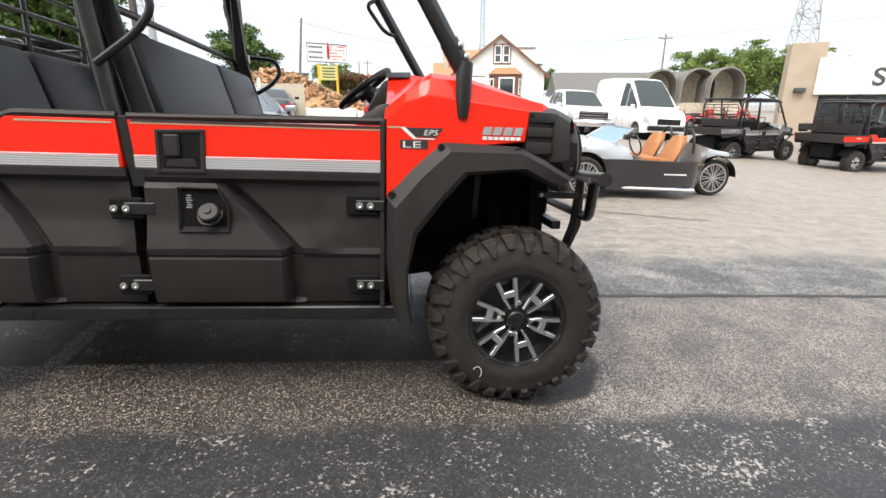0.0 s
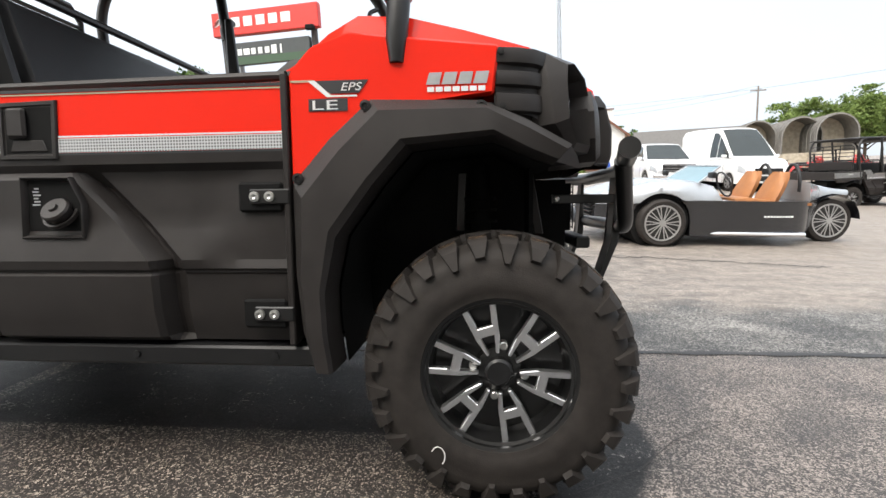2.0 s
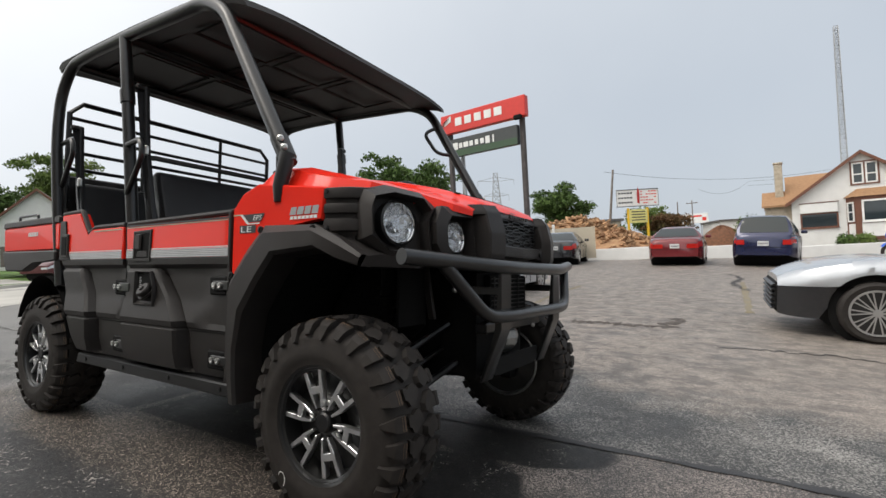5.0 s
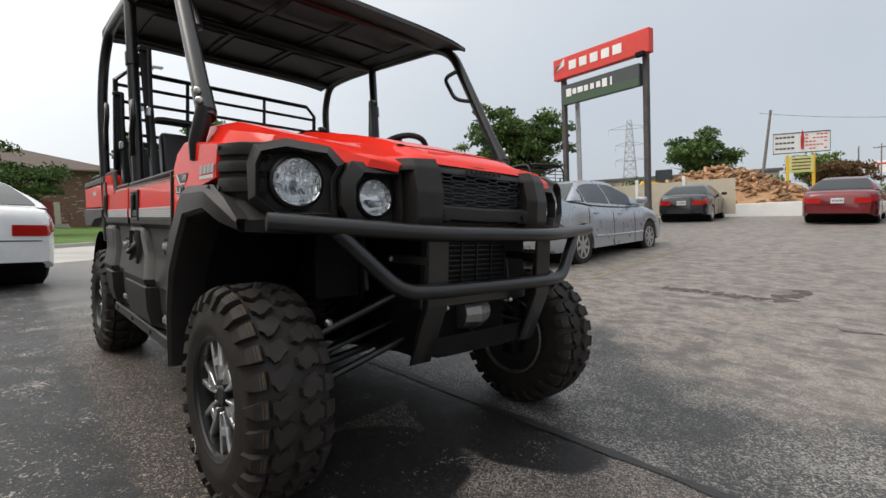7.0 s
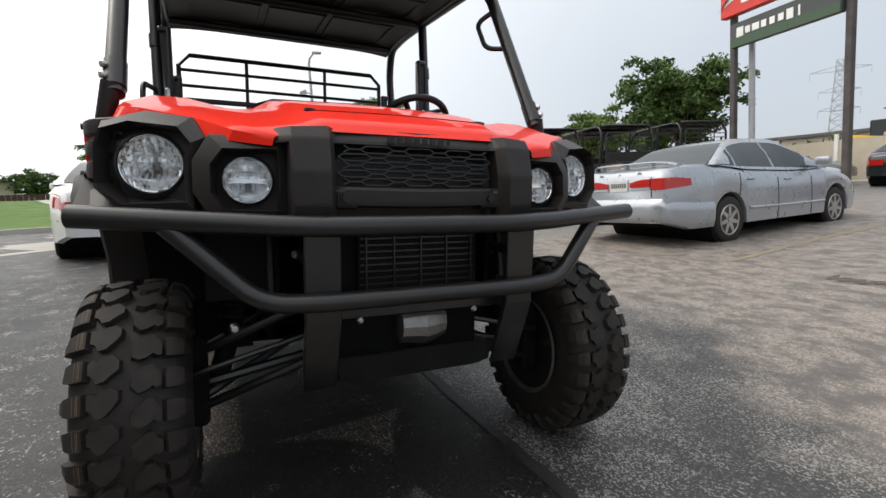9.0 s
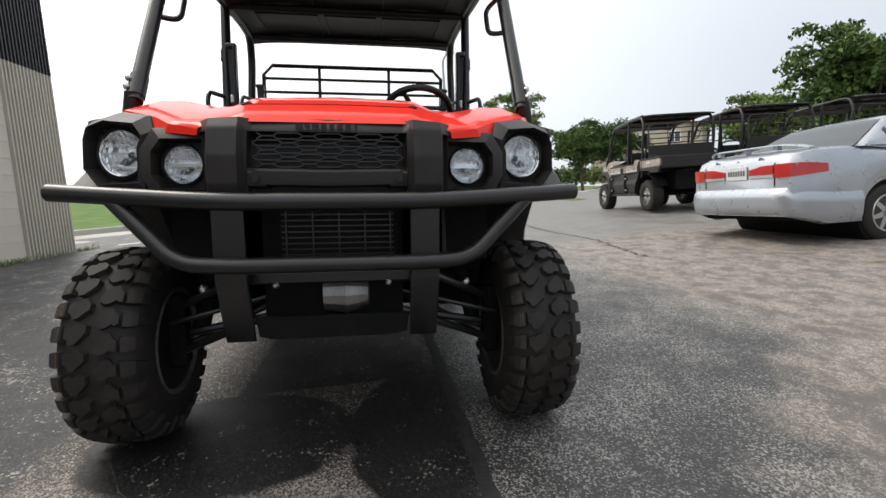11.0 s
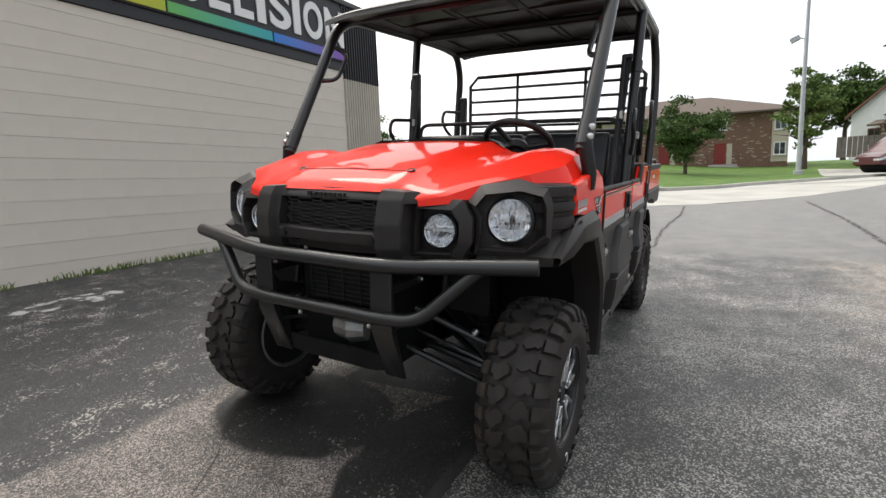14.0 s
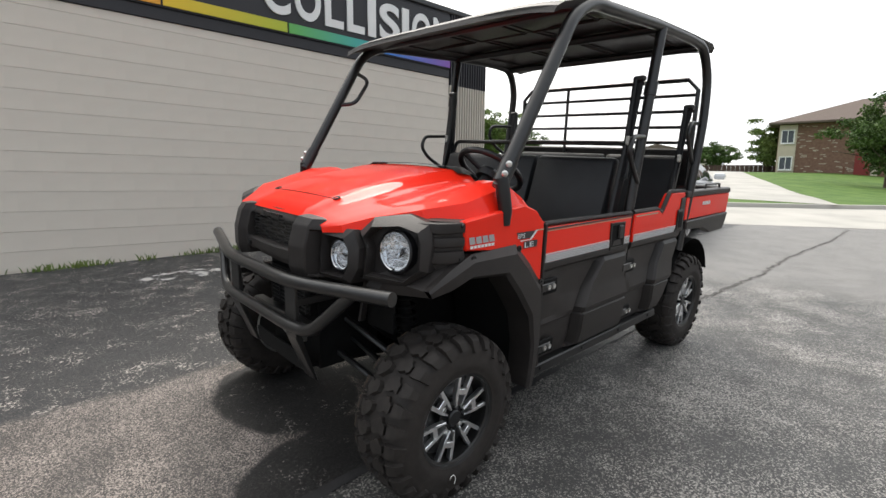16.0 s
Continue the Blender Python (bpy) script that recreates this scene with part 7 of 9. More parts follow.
def sedan(name, m, label, paint, **k):
    k.setdefault("cabin", [(0.72, 1.02, 0.70), (1.05, 1.20, 0.63), (1.45, 1.375, 0.57), (1.9, 1.43, 0.56), (2.45, 1.42, 0.57), (2.85, 1.28, 0.62), (3.48, 0.955, 0.72)])
    return car(name, m, label, "car", paint, k.pop("L", 4.75), k.pop("W", 1.79), k.pop("wb", 2.715), k.pop("R", 0.315), k.pop("deck", SEDAN_DECK), k.pop("cabin"), front=k.pop("front", 0.95), pillars=k.pop("pillars", (1.28, 2.18)), tail=k.pop("tail", (0.62, 0.92, 0.34)), **k)


# silver saloon beside the drain, nose to +y
sedan("silver_sedan", heading(-3.43, 4.57, 92.5, lot(-2.6, 6.6) - 0.05), "silver four-door saloon with a boot spoiler", SILVER, spoiler=True, cladding=SILVER, spokes=7, rim=0.64, bumper=True, tail=None, deck=[(0, 0.93), (0.06, 1.02), (0.30, 1.065), (0.75, 1.06), (1.6, 0.985), (2.9, 0.945), (3.45, 0.955), (4.1, 0.86), (4.55, 0.74), (4.75, 0.60)])
sedan("dark_sedan", heading(-5.55, 17.5, 99), "black saloon parked nose to the low wall", BLACKCAR, spokes=5, L=4.5, wb=2.76, W=1.82, front=0.78, deck=[(0, 0.88), (0.06, 0.97), (0.3, 1.02), (0.7, 1.03), (1.6, 0.97), (2.8, 0.94), (3.3, 0.95), (3.9, 0.87), (4.3, 0.76), (4.5, 0.62)], cabin=[(0.62, 1.02, 0.68), (1.0, 1.22, 0.62), (1.4, 1.37, 0.57), (1.8, 1.42, 0.56), (2.3, 1.41, 0.57), (2.7, 1.27, 0.62), (3.3, 0.955, 0.72)])
sedan("red_sedan", heading(-0.95, 17.0, 92), "dark red saloon parked nose to the low wall", REDCAR, L=4.9, W=1.86)
sedan("grey_sedan", heading(-12.1, 18.1, 10), "dark grey saloon parked along the pale fence", GREYCAR, tail_in=0.86, tail=(0.66, 0.86, 0.16))
car("blue_suv", heading(1.66, 17.0, 84), "dark blue sport utility vehicle with its rear to the lot", "car", BLUECAR, 4.68, 1.89, 2.70, 0.355,
    [(0, 0.95), (0.05, 1.05), (0.3, 1.06), (1.6, 1.05), (2.9, 1.04), (3.5, 1.07), (4.1, 0.98), (4.5, 0.85), (4.68, 0.70)],
    [(0.06, 1.04, 0.76), (0.22, 1.35, 0.68), (0.42, 1.66, 0.61), (1.2, 1.72, 0.60), (2.2, 1.71, 0.60), (2.75, 1.52, 0.64), (3.5, 1.07, 0.74)], front=0.92, wheelw=0.23, tail=(0.66, 0.96, 0.30), pillars=(1.05, 1.98), sill=0.30, tail_in=0.70)
# white saloon rolling away down the lot
sedan("white_sedan", heading(-6.0, -1.55, 190), "white saloon with red tail lamps near the building", WHITECAR, L=4.79, wb=2.85, W=1.82, R=0.335, spokes=5, twin=True, rim=0.70, cabin=[(0.55, 1.02, 0.70), (1.0, 1.22, 0.63), (1.5, 1.39, 0.57), (1.95, 1.445, 0.56), (2.5, 1.43, 0.57), (2.9, 1.28, 0.62), (3.5, 0.955, 0.72)], tail=(0.66, 0.93, 0.46))
# maroon van out on the street
car("maroon_van", heading(-36.2, 13.4, -58, 0.80), "maroon panel van on the street", "van", MAROON, 5.5, 2.0, 3.4, 0.36,
    [(0, 1.05), (0.05, 1.15), (2.0, 1.15), (4.2, 1.12), (4.7, 1.10), (5.2, 0.98), (5.5, 0.80)],
    [(0.03, 1.15, 0.92), (0.10, 1.75, 0.86), (0.30, 2.05, 0.82), (1.5, 2.10, 0.82), (3.4, 2.08, 0.82), (3.9, 1.85, 0.80), (4.7, 1.12, 0.84)], front=0.95, wheelw=0.23, pillars=(3.0, 3.5), windows=False, sill=0.34)
# white pickup and van
car("white_pickup", heading(7.86, 23.75, -92), "white pickup truck with chrome grille facing the lot", "truck", WHITECAR, 5.9, 2.06, 3.8, 0.41,
    [(0, 1.05), (0.04, 1.28), (2.0, 1.30), (2.1, 1.25), (4.3, 1.25), (4.6, 1.27), (5.5, 1.22), (5.8, 1.12), (5.9, 0.95)],
    [(1.95, 1.28, 0.84), (2.05, 1.80, 0.74), (2.2, 1.93, 0.72), (3.0, 1.97, 0.72), (3.6, 1.93, 0.73), (3.95, 1.72, 0.76), (4.65, 1.27, 0.84)], front=0.98, wheelw=0.27, pillars=(2.6, 3.3), sill=0.45, grille=(0.80, 1.12, 1.25, CHROME))
car("white_van", heading(10.83, 23.81, -86), "tall white cargo van facing the lot", "van", WHITECAR, 5.6, 2.06, 3.3, 0.36,
    [(0, 1.15), (0.03, 1.22), (2.5, 1.24), (4.2, 1.34), (4.75, 1.36), (5.3, 1.22), (5.53, 1.02), (5.6, 0.74)],
    [(0.02, 1.22, 0.97), (0.05, 2.25, 0.90), (0.25, 2.58, 0.83), (1.5, 2.64, 0.80), (3.2, 2.62, 0.80), (3.6, 2.36, 0.82), (4.6, 1.38, 0.92)], front=0.98, wheelw=0.24, pillars=(2.9, 3.5), sill=0.32, windows=True, blind=True, grille=(0.72, 0.96, 1.1, PLASTIC2))


# ---- three-wheeled roadster ----
def roadster(m):
    r = thing("roadster", m, "silver and black open three-wheel roadster with tan seats", "roadster")
    # x forward, rear wheel at 0, front wheels at 2.62
    WX, WR = 2.62, 0.31
    def arch(x, base):
        q = (WR * 1.24) ** 2 - (x - WX) ** 2
        return max(base, WR + math.sqrt(q)) if q > 0 else base
    prof_x = [-0.25, -0.02, 0.20, 0.42, 0.70, 1.30, 1.85, 2.15, 2.45, 2.75, 3.05, 3.30, 3.42]
    top_z = [0.72, 0.74, 0.78, 0.82, 0.86, 0.76, 0.80, 0.84, 0.845, 0.82, 0.76, 0.68, 0.62]
    half_w = [0.06, 0.11, 0.17, 0.36, 0.58, 0.68, 0.70, 0.74, 0.78, 0.78, 0.74, 0.62, 0.54]
    low_z = [0.66, 0.67, 0.66, 0.26, 0.16, 0.12, 0.12, 0.13, 0.16, 0.18, 0.20, 0.20, 0.22]
    stx = sorted(set(list(np.round(np.linspace(-0.25, 3.42, 44), 3)) + [round(WX + WR * 1.24 * math.cos(a), 3) for a in np.linspace(0, math.pi, 15)]))
    low, upp = [], []
    for x in stx:
        z1, w, z0 = (smooth_interp(prof_x, q, x) for q in (top_z, half_w, low_z))
        zm = 0.60 - 0.06 * max(0.0, x - 2.2) if x > 0.42 else 0.60 + (0.42 - x) * 0.2
        zm = min(zm, z1 - 0.06)
        za = arch(x, z0)
        lo = min(za, zm - 0.002)
        low.append([(x, -w * 0.84, lo), (x, -w * 0.97, lo + 0.01 * (zm - lo)), (x, -w, zm), (x, w, zm), (x, w * 0.97, lo + 0.01 * (zm - lo)), (x, w * 0.84, lo)])
        lu = max(zm + 0.003, arch(x, 0.0))
        lu = min(lu, z1 - 0.03)
        half = [(w, lu), (w * 0.99, lu + (z1 - lu) * 0.55), (w * 0.92, z1 - 0.01), (w * 0.70, z1 + 0.012), (w * 0.38, z1 + 0.015), (0, z1 + 0.02)]
        upp.append([(x, -y, z) for y, z in half] + [(x, y, z) for y, z in half[-2::-1]])
    # the cockpit is cut open between the rear deck and the front cowl
    tail_rows = [q for q in upp if q[0][0] < 0.66]
    nose_rows = [[(p[0] + 0.22 * max(0.0, (p[2] - 0.55) / 0.3) * max(0.0, 1 - (q[0][0] - 1.72) / 0.5), p[1], p[2]) for p in q] for q in upp if q[0][0] > 1.72]
    part("lower_body", loft(B(), low, caps=True, closed=True), BLACKCAR, r, "gloss black lower body", angle=30)
    for nm, q in (("rear_deck", tail_rows), ("front_cowl", nose_rows)):
        bm = loft(B(), q, caps=False)
        for e in (q[0], q[-1]):
            bm.faces.new([bm.verts.new(p) for p in e])
        part(nm, bm, PALESILVER, r, "silver bodywork", angle=40)
    part("cockpit_floor", box(B(), (1.2, 0, 0.560), (1.25, 1.08, 0.03)), TANLEATHER, r)
    part("sill_line", box(B(), (1.45, -0.68, 0.45), (1.9, 0.03, 0.012)), PLASTIC, r)
    part("arch_liner", lathe(B(), [(WR * 1.22, -0.70), (WR * 1.22, 0.70)], (WX, 0, WR), "y", 28), DARK, r)
    part("nose_grille", box(B(), (3.42, 0, 0.40), (0.04, 0.96, 0.34), bevel=0.02), DARK, r)
    for k in range(6):
        part("louvre", prism(B(), [(3.43, 0.265 + k * 0.052), (3.475, 0.255 + k * 0.052), (3.475, 0.268 + k * 0.052), (3.43, 0.288 + k * 0.052)], -0.47, 0.47), PLASTIC2, r)
    for s in (-1, 1):
        # front wheel arches and wings
        car_wheel(r, pose(WX, s * 0.715, WR, 0, 0, 0 if s < 0 else 180), WR, 0.22, 10, 0.74, twin=True)
        part("side_sill_pipe", tube(B(), [(0.7, s * 0.66, 0.17), (2.0, s * 0.66, 0.17)], 0.03, 8), CHROME, r)
        # seat
        bm = B()
        prism(bm, [(1.02, 0.50), (1.55, 0.52), (1.58, 0.62), (1.40, 0.64), (1.05, 0.60)], s * 0.30 - 0.22, s * 0.30 + 0.22, bevel=0.03, seg=2)
        part("seat_cushion", bm, TANLEATHER, r)
        rows = []
        for z, x, w in ((0.52, 1.08, 0.21), (0.65, 1.03, 0.23), (0.78, 0.97, 0.21), (0.90, 0.92, 0.17), (0.98, 0.89, 0.10)):
            rows.append([(x, s * 0.30 - w, z), (x + 0.05, s * 0.30 - w * 0.7, z), (x + 0.03, s * 0.30, z), (x + 0.05, s * 0.30 + w * 0.7, z), (x, s * 0.30 + w, z), (x - 0.08, s * 0.30 + w * 0.8, z), (x - 0.10, s * 0.30, z), (x - 0.08, s * 0.30 - w * 0.8, z)])
        part("seat_back", loft(B(), rows, caps=True, closed=True), TANLEATHER, r, "tan leather bucket seat back", angle=50)
        hp = [(0.72, s * 0.30 + 0.17 * math.cos(a), 0.72 + 0.36 * math.sin(a)) for a in np.linspace(0, math.pi, 13)]
        part("roll_hoop", tube(B(), hp, 0.022, 8), PLASTIC2, r)
        part("mirror", box(B(), (2.0, s * 0.70, 0.93), (0.06, 0.14, 0.08), bevel=0.02, seg=2), PLASTIC2, r)
        bars("name_bar", [((1.24 - i * 0.042, s * (smooth_interp(prof_x, half_w, 1.24 - i * 0.042) * 0.985 + 0.004), 0.40), (0.028, 0.010, 0.022)) for i in range(10)], WHITEDEC, r)
    for s in (-1, 1):
        car_wheel(r, pose(0, s * 0.067, 0.305, 0, 0, 0 if s < 0 else 180), 0.305, 0.134, 10, 0.78, twin=True, name="rear_wheel")
    g = [[(0.0 + 0.36 * math.cos(a), y, 0.305 + 0.36 * math.sin(a)) for y in (-0.2, 0, 0.2)] for a in np.linspace(0.6, math.pi - 0.1, 12)]
    part("rear_mudguard", flat(g), BLACKCAR, r)
    g = [[(2.12 - 0.34 * f, y, 0.80 + 0.24 * f) for y in (-0.55 + 0.1 * f, -0.25, 0, 0.25, 0.55 - 0.1 * f)] for f in np.linspace(0, 1, 5)]
    part("windscreen", flat(g), TINTGLASS, r, "low curved blue-tinted windscreen")
    part("screen_frame", tube(B(), [(2.12, -0.56, 0.80), (1.78, -0.46, 1.045), (1.78, 0.46, 1.045), (2.12, 0.56, 0.80)], 0.012, 6), SILVER, r)
    sw = [(1.62 + 0.06 * math.sin(a), 0.30 + 0.17 * math.cos(a), 0.80 + 0.16 * math.sin(a)) for a in np.linspace(0, 2 * math.pi, 25)[:-1]]
    part("steering_wheel", tube(B(), sw, 0.012, 6, closed=True), PLASTIC2, r)
    return r


roadster(heading(4.83, 5.41, 183))


# ---- parked side-by-sides: the same model as the red one ----
def recolour(ob, swap):
    for o in (ob, *ob.children_recursive):
        if o.type == "MESH" and o.data.materials and o.data.materials[0] in swap:
            o.material_slots[0].link = "OBJECT"
            o.material_slots[0].material = swap[o.data.materials[0]]


def utv(x, y, deg, label, swap=None, up=0.0):
    c = copy_thing(hero, heading(x, y, deg, lot(x, y) + up))
    tagged(c, label, "utility vehicle", "parked utility vehicles")
    if swap:
        recolour(c, swap)
    return c


utv(-10.16, 7.09, 175, "camouflage utility side-by-side with roof parked by the street", {RED: CAMO})
utv(-9.65, 9.0, 176, "camouflage utility side-by-side with roof parked in a row", {RED: CAMO})
utv(-9.1, 11.0, 177, "black utility side-by-side with roof parked in a row", {RED: PLASTIC})
utv(15.16, 11.77, 7, "red and black utility side-by-side seen from behind")
utv(12.71, 14.11, 12, "black and silver utility side-by-side with a cargo rack", {RED: ALLOY})
utv(19.0, 16.2, 8, "black enclosed utility side-by-side parked near the shop", {RED: PLASTIC})


# ---- quads and motorcycles ----
def bike(m, paint, label, cat="motorcycle"):
    b = thing("motorcycle", m, label, cat)
    for x in (-0.72, 0.72):
        w = new("wheel")
        w.parent, w.matrix_basis = b, pose(x, 0, 0.32)
        part("tyre", tube(B(), [(0.27 * math.cos(a), 0, 0.27 * math.sin(a)) for a in np.linspace(0, 2 * math.pi, 25)[:-1]], 0.055, 8, closed=True), RUBBER, w)
        bm = B()
        for k in range(8):
            a = k * math.pi / 4
            tube(bm, [(0, 0, 0), (0.24 * math.cos(a), 0, 0.24 * math.sin(a))], 0.008, 4)
        part("spokes", bm, ALLOYWHEEL, w)
    part("frame", box(B(), (0, 0, 0.45), (0.62, 0.24, 0.30), bevel=0.06, seg=2), DARK, b)
    part("tank", loft(B(), [[(x, w * math.cos(a), z + h * math.sin(a)) for a in np.linspace(0, 2 * math.pi, 11)[:-1]] for x, w, z, h in ((-0.1, 0.08, 0.78, 0.05), (0.05, 0.15, 0.82, 0.12), (0.25, 0.16, 0.86, 0.13), (0.42, 0.08, 0.86, 0.06))], True, True), paint, b)
    part("seat", box(B(), (-0.35, 0, 0.78), (0.55, 0.24, 0.10), bevel=0.04, seg=2), VINYL, b)
    part("rear_fender", flat([[(-0.72 + 0.36 * math.cos(a), y, 0.32 + 0.36 * math.sin(a)) for y in (-0.09, 0, 0.09)] for a in np.linspace(0.5, 2.7, 9)]), paint, b)
    part("front_fender", flat([[(0.72 + 0.36 * math.cos(a), y, 0.32 + 0.36 * math.sin(a)) for y in (-0.07, 0, 0.07)] for a in np.linspace(0.6, 2.3, 7)]), paint, b)
    part("fairing", prism(B(), [(0.42, 0.80), (0.62, 0.78), (0.66, 0.95), (0.55, 1.22), (0.46, 1.12)], -0.24, 0.24, bevel=0.04, seg=2), paint, b)
    for s in (-1, 1):
        part("fork", tube(B(), [(0.72, s * 0.09, 0.32), (0.48, s * 0.09, 1.0)], 0.022, 6), CHROME, b)
        part("handlebar", tube(B(), [(0.46, 0, 1.05), (0.38, s * 0.20, 1.10), (0.26, s * 0.38, 1.08)], 0.014, 6), CHROME, b)
    part("headlamp", lathe(B(), [(0.09, -0.04), (0.09, 0.03), (0.0, 0.05)], (0.66, 0, 0.94), "x", 14), CHROME, b)
    return b


def quad(m, label):
    q = thing("quad_bike", m, label, "quad bike", "quads by the shop")
    for x in (-0.6, 0.6):
        for s in (-1, 1):
            w = new("wheel")
            w.parent, w.matrix_basis = q, pose(x, s * 0.42, 0.29)
            part("tyre", lathe(B(), [(0.14, -0.10), (0.26, -0.11), (0.29, -0.06), (0.29, 0.06), (0.26, 0.11), (0.14, 0.10)], seg=20, closed=True), RUBBER, w)
            part("rim", lathe(B(), [(0.145, -0.07), (0.12, 0.0), (0.0, 0.0)], seg=16), ALLOYWHEEL, w)
    part("frame", box(B(), (0, 0, 0.42), (1.0, 0.40, 0.26), bevel=0.06), DARK, q)
    for x, l in ((0.62, 0.62), (-0.62, 0.62)):
        part("fender", prism(B(), [(x - l / 2, 0.60), (x - l * 0.3, 0.72), (x + l * 0.3, 0.72), (x + l / 2, 0.60), (x + l * 0.35, 0.66), (x - l * 0.35, 0.66)], -0.54, 0.54, bevel=0.01), RUSTRED, q)
        bm = B()
        for k in range(5):
            tube(bm, [(x - 0.24, -0.36 + k * 0.18, 0.80), (x + 0.24, -0.36 + k * 0.18, 0.80)], 0.01, 5)
        tube(bm, [(x - 0.24, -0.38, 0.80), (x + 0.24, -0.38, 0.80), (x + 0.24, 0.38, 0.80), (x - 0.24, 0.38, 0.80)], 0.012, 5, closed=True)
        part("cargo_rack", bm, STEEL, q)
    part("seat", box(B(), (-0.12, 0, 0.80), (0.66, 0.30, 0.14), bevel=0.05, seg=2), VINYL, q)
    part("tank", box(B(), (0.28, 0, 0.80), (0.34, 0.28, 0.18), bevel=0.06, seg=2), RUSTRED, q)
    part("handlebar", tube(B(), fillet([(0.30, -0.38, 1.06), (0.36, -0.12, 1.02), (0.36, 0.12, 1.02), (0.30, 0.38, 1.06)], 0.05, 3), 0.014, 6), STEEL, q)
    part("steering_post", tube(B(), [(0.36, 0, 1.02), (0.50, 0, 0.70)], 0.03, 6), DARK, q)
    return q


for k, (x, y) in enumerate(((17.0, 27.4), (18.2, 27.2), (19.4, 27.0), (20.6, 26.6))):
    quad(heading(x, y, -70 + 9 * k), "red quad bike with black cargo racks")
bike(heading(6.22, 22.08, 216), BLUEP, "bright blue touring motorcycle with white fairing")
bike(heading(17.4, 25.6, 10), RUSTRED, "red dirt bike standing behind the quads")
bike(heading(19.2, 25.2, 20), RUSTRED, "red dirt bike standing behind the quads")


# ---- the tall dealer sign ----
PL, PR = Vector((-8.45, 14.4)), Vector((-5.27, 14.1))
_dir = (PR - PL).normalized()
_ang = math.degrees(math.atan2(_dir.y, _dir.x))
psign = thing("pole_sign", pose(PL.x, PL.y, -0.03, 0, 0, _ang), "tall two-post sign with red and green panels", "sign")
_w = (PR - PL).length
for x in (0.0, _w):
    part("post", box(B(), (x, 0, 3.0), (0.17, 0.17, 6.4), bevel=0.02), SIGNPOST, psign, "dark weathered square post")
part("side_post", tube(B(), [(0.25, 0.5, -0.1), (0.20, 0.5, 5.0)], 0.09, 10), GALV, psign)
part("upper_panel", box(B(), (_w / 2 + 0.02, -0.16, 6.12), (_w + 0.52, 0.26, 0.74), bevel=0.02), REDSIGN, psign, "red illuminated panel")
part("lower_panel", box(B(), (_w / 2 - 0.02, -0.12, 5.17), (_w - 0.16, 0.20, 0.70), bevel=0.02), CHARCOAL, psign, "charcoal panel")
part("green_band", box(B(), (_w / 2 - 0.02, -0.228, 4.945), (_w - 0.20, 0.012, 0.24)), GREENSIGN, psign)
# names as plain bars, and a wing-like mark
bars("name_bar", [((0.62 + i * 0.44, -0.30, 6.14), (wd, 0.02, 0.30)) for i, wd in enumerate((0.30, 0.30, 0.30, 0.30, 0.32))], WHITEP, psign, "cream name bar")
_bm = B()
for i in range(4):
    prism(_bm, [(-0.30 + i * 0.05, 5.98 + i * 0.07), (0.28, 6.20 + i * 0.06), (0.26, 6.25 + i * 0.06), (-0.16 + i * 0.06, 6.03 + i * 0.07)], -0.31, -0.295)
part("wing_mark", _bm, WHITEP, psign)
bars("name_bar", [((0.38 + i * 0.245, -0.23, 5.22), (wd * 0.9, 0.016, 0.27 if i in (0, 6, 7) else 0.19)) for i, wd in enumerate((0.24, 0.17, 0.24, 0.17, 0.16, 0.17, 0.20, 0.06))], WHITEP, psign)
part("spot_lamp", box(B(), (_w + 0.02, -0.36, 5.72), (0.30, 0.16, 0.16), bevel=0.03), DARK, psign)


# ---- log pile, low wall, yellow-post sign ----
lw = thing("low_wall", pose(0, 0, 0), "low white painted concrete wall along the lot", "wall", kind="structure")
_p = [Vector(q) for q in ((-9.0, 22.3), (-5.6, 22.6), (-2.6, 22.9), (3.0, 24.4), (9.5, 27.0), (14.5, 29.0))]
for a, b in zip(_p, _p[1:]):
    d = b - a
    m = (a + b) / 2
    part("wall_segment", moved(box(B(), (0, 0, 0.27), (d.length - 0.04, 0.22, 0.62), bevel=0.02), pose(m.x, m.y, lot(m.x, m.y), 0, 0, math.degrees(math.atan2(d.y, d.x)))), WHITEP, lw)
lg = thing("log_pile", pose(-8.8, 31.0, lot(-9, 31)), "large heap of split firewood", "log pile")
rnd = random.Random(3)
_kinds = []
for i in range(8):
    L_, r_ = rnd.uniform(0.38, 0.65), rnd.uniform(0.06, 0.13)
    bm = tube(B(), [(-L_ / 2, 0, 0), (L_ / 2, 0, 0)], [r_, r_ * rnd.uniform(0.8, 1.1)], 5)
    o = part("log", bm, WOODLOG, lg, angle=10)
    o.matrix_basis = pose(-2 + i * 0.5, -2.2, 0.15, 0, 0, 25 * i)
    _kinds.append(o)
_bm = B()
for i in range(1100):
    u, v = rnd.gauss(0, 1), rnd.gauss(0, 1)
    x, y = u * 3.9, v * 1.6
    hgt = 2.6 * math.exp(-(x / 4.6) ** 2 - (y / 2.3) ** 2)
    M = pose(x, y, hgt * rnd.uniform(0.86, 1.03), rnd.uniform(-60, 60), rnd.uniform(-40, 40), rnd.uniform(0, 180))
    if i < 290:
        o = rnd.choice(_kinds).copy()
        scene.collection.objects.link(o)
        o.parent, o.matrix_basis = lg, M
    else:
        L_, r_ = rnd.uniform(0.35, 0.6), rnd.uniform(0.06, 0.13)
        tube(_bm, [M @ Vector((-L_ / 2, 0, 0)), M @ Vector((L_ / 2, 0, 0))], [r_, r_ * rnd.uniform(0.8, 1.1)], 5)
part("firewood", _bm, WOODLOG, lg, angle=10)["kind"] = "stuff"
rows = []
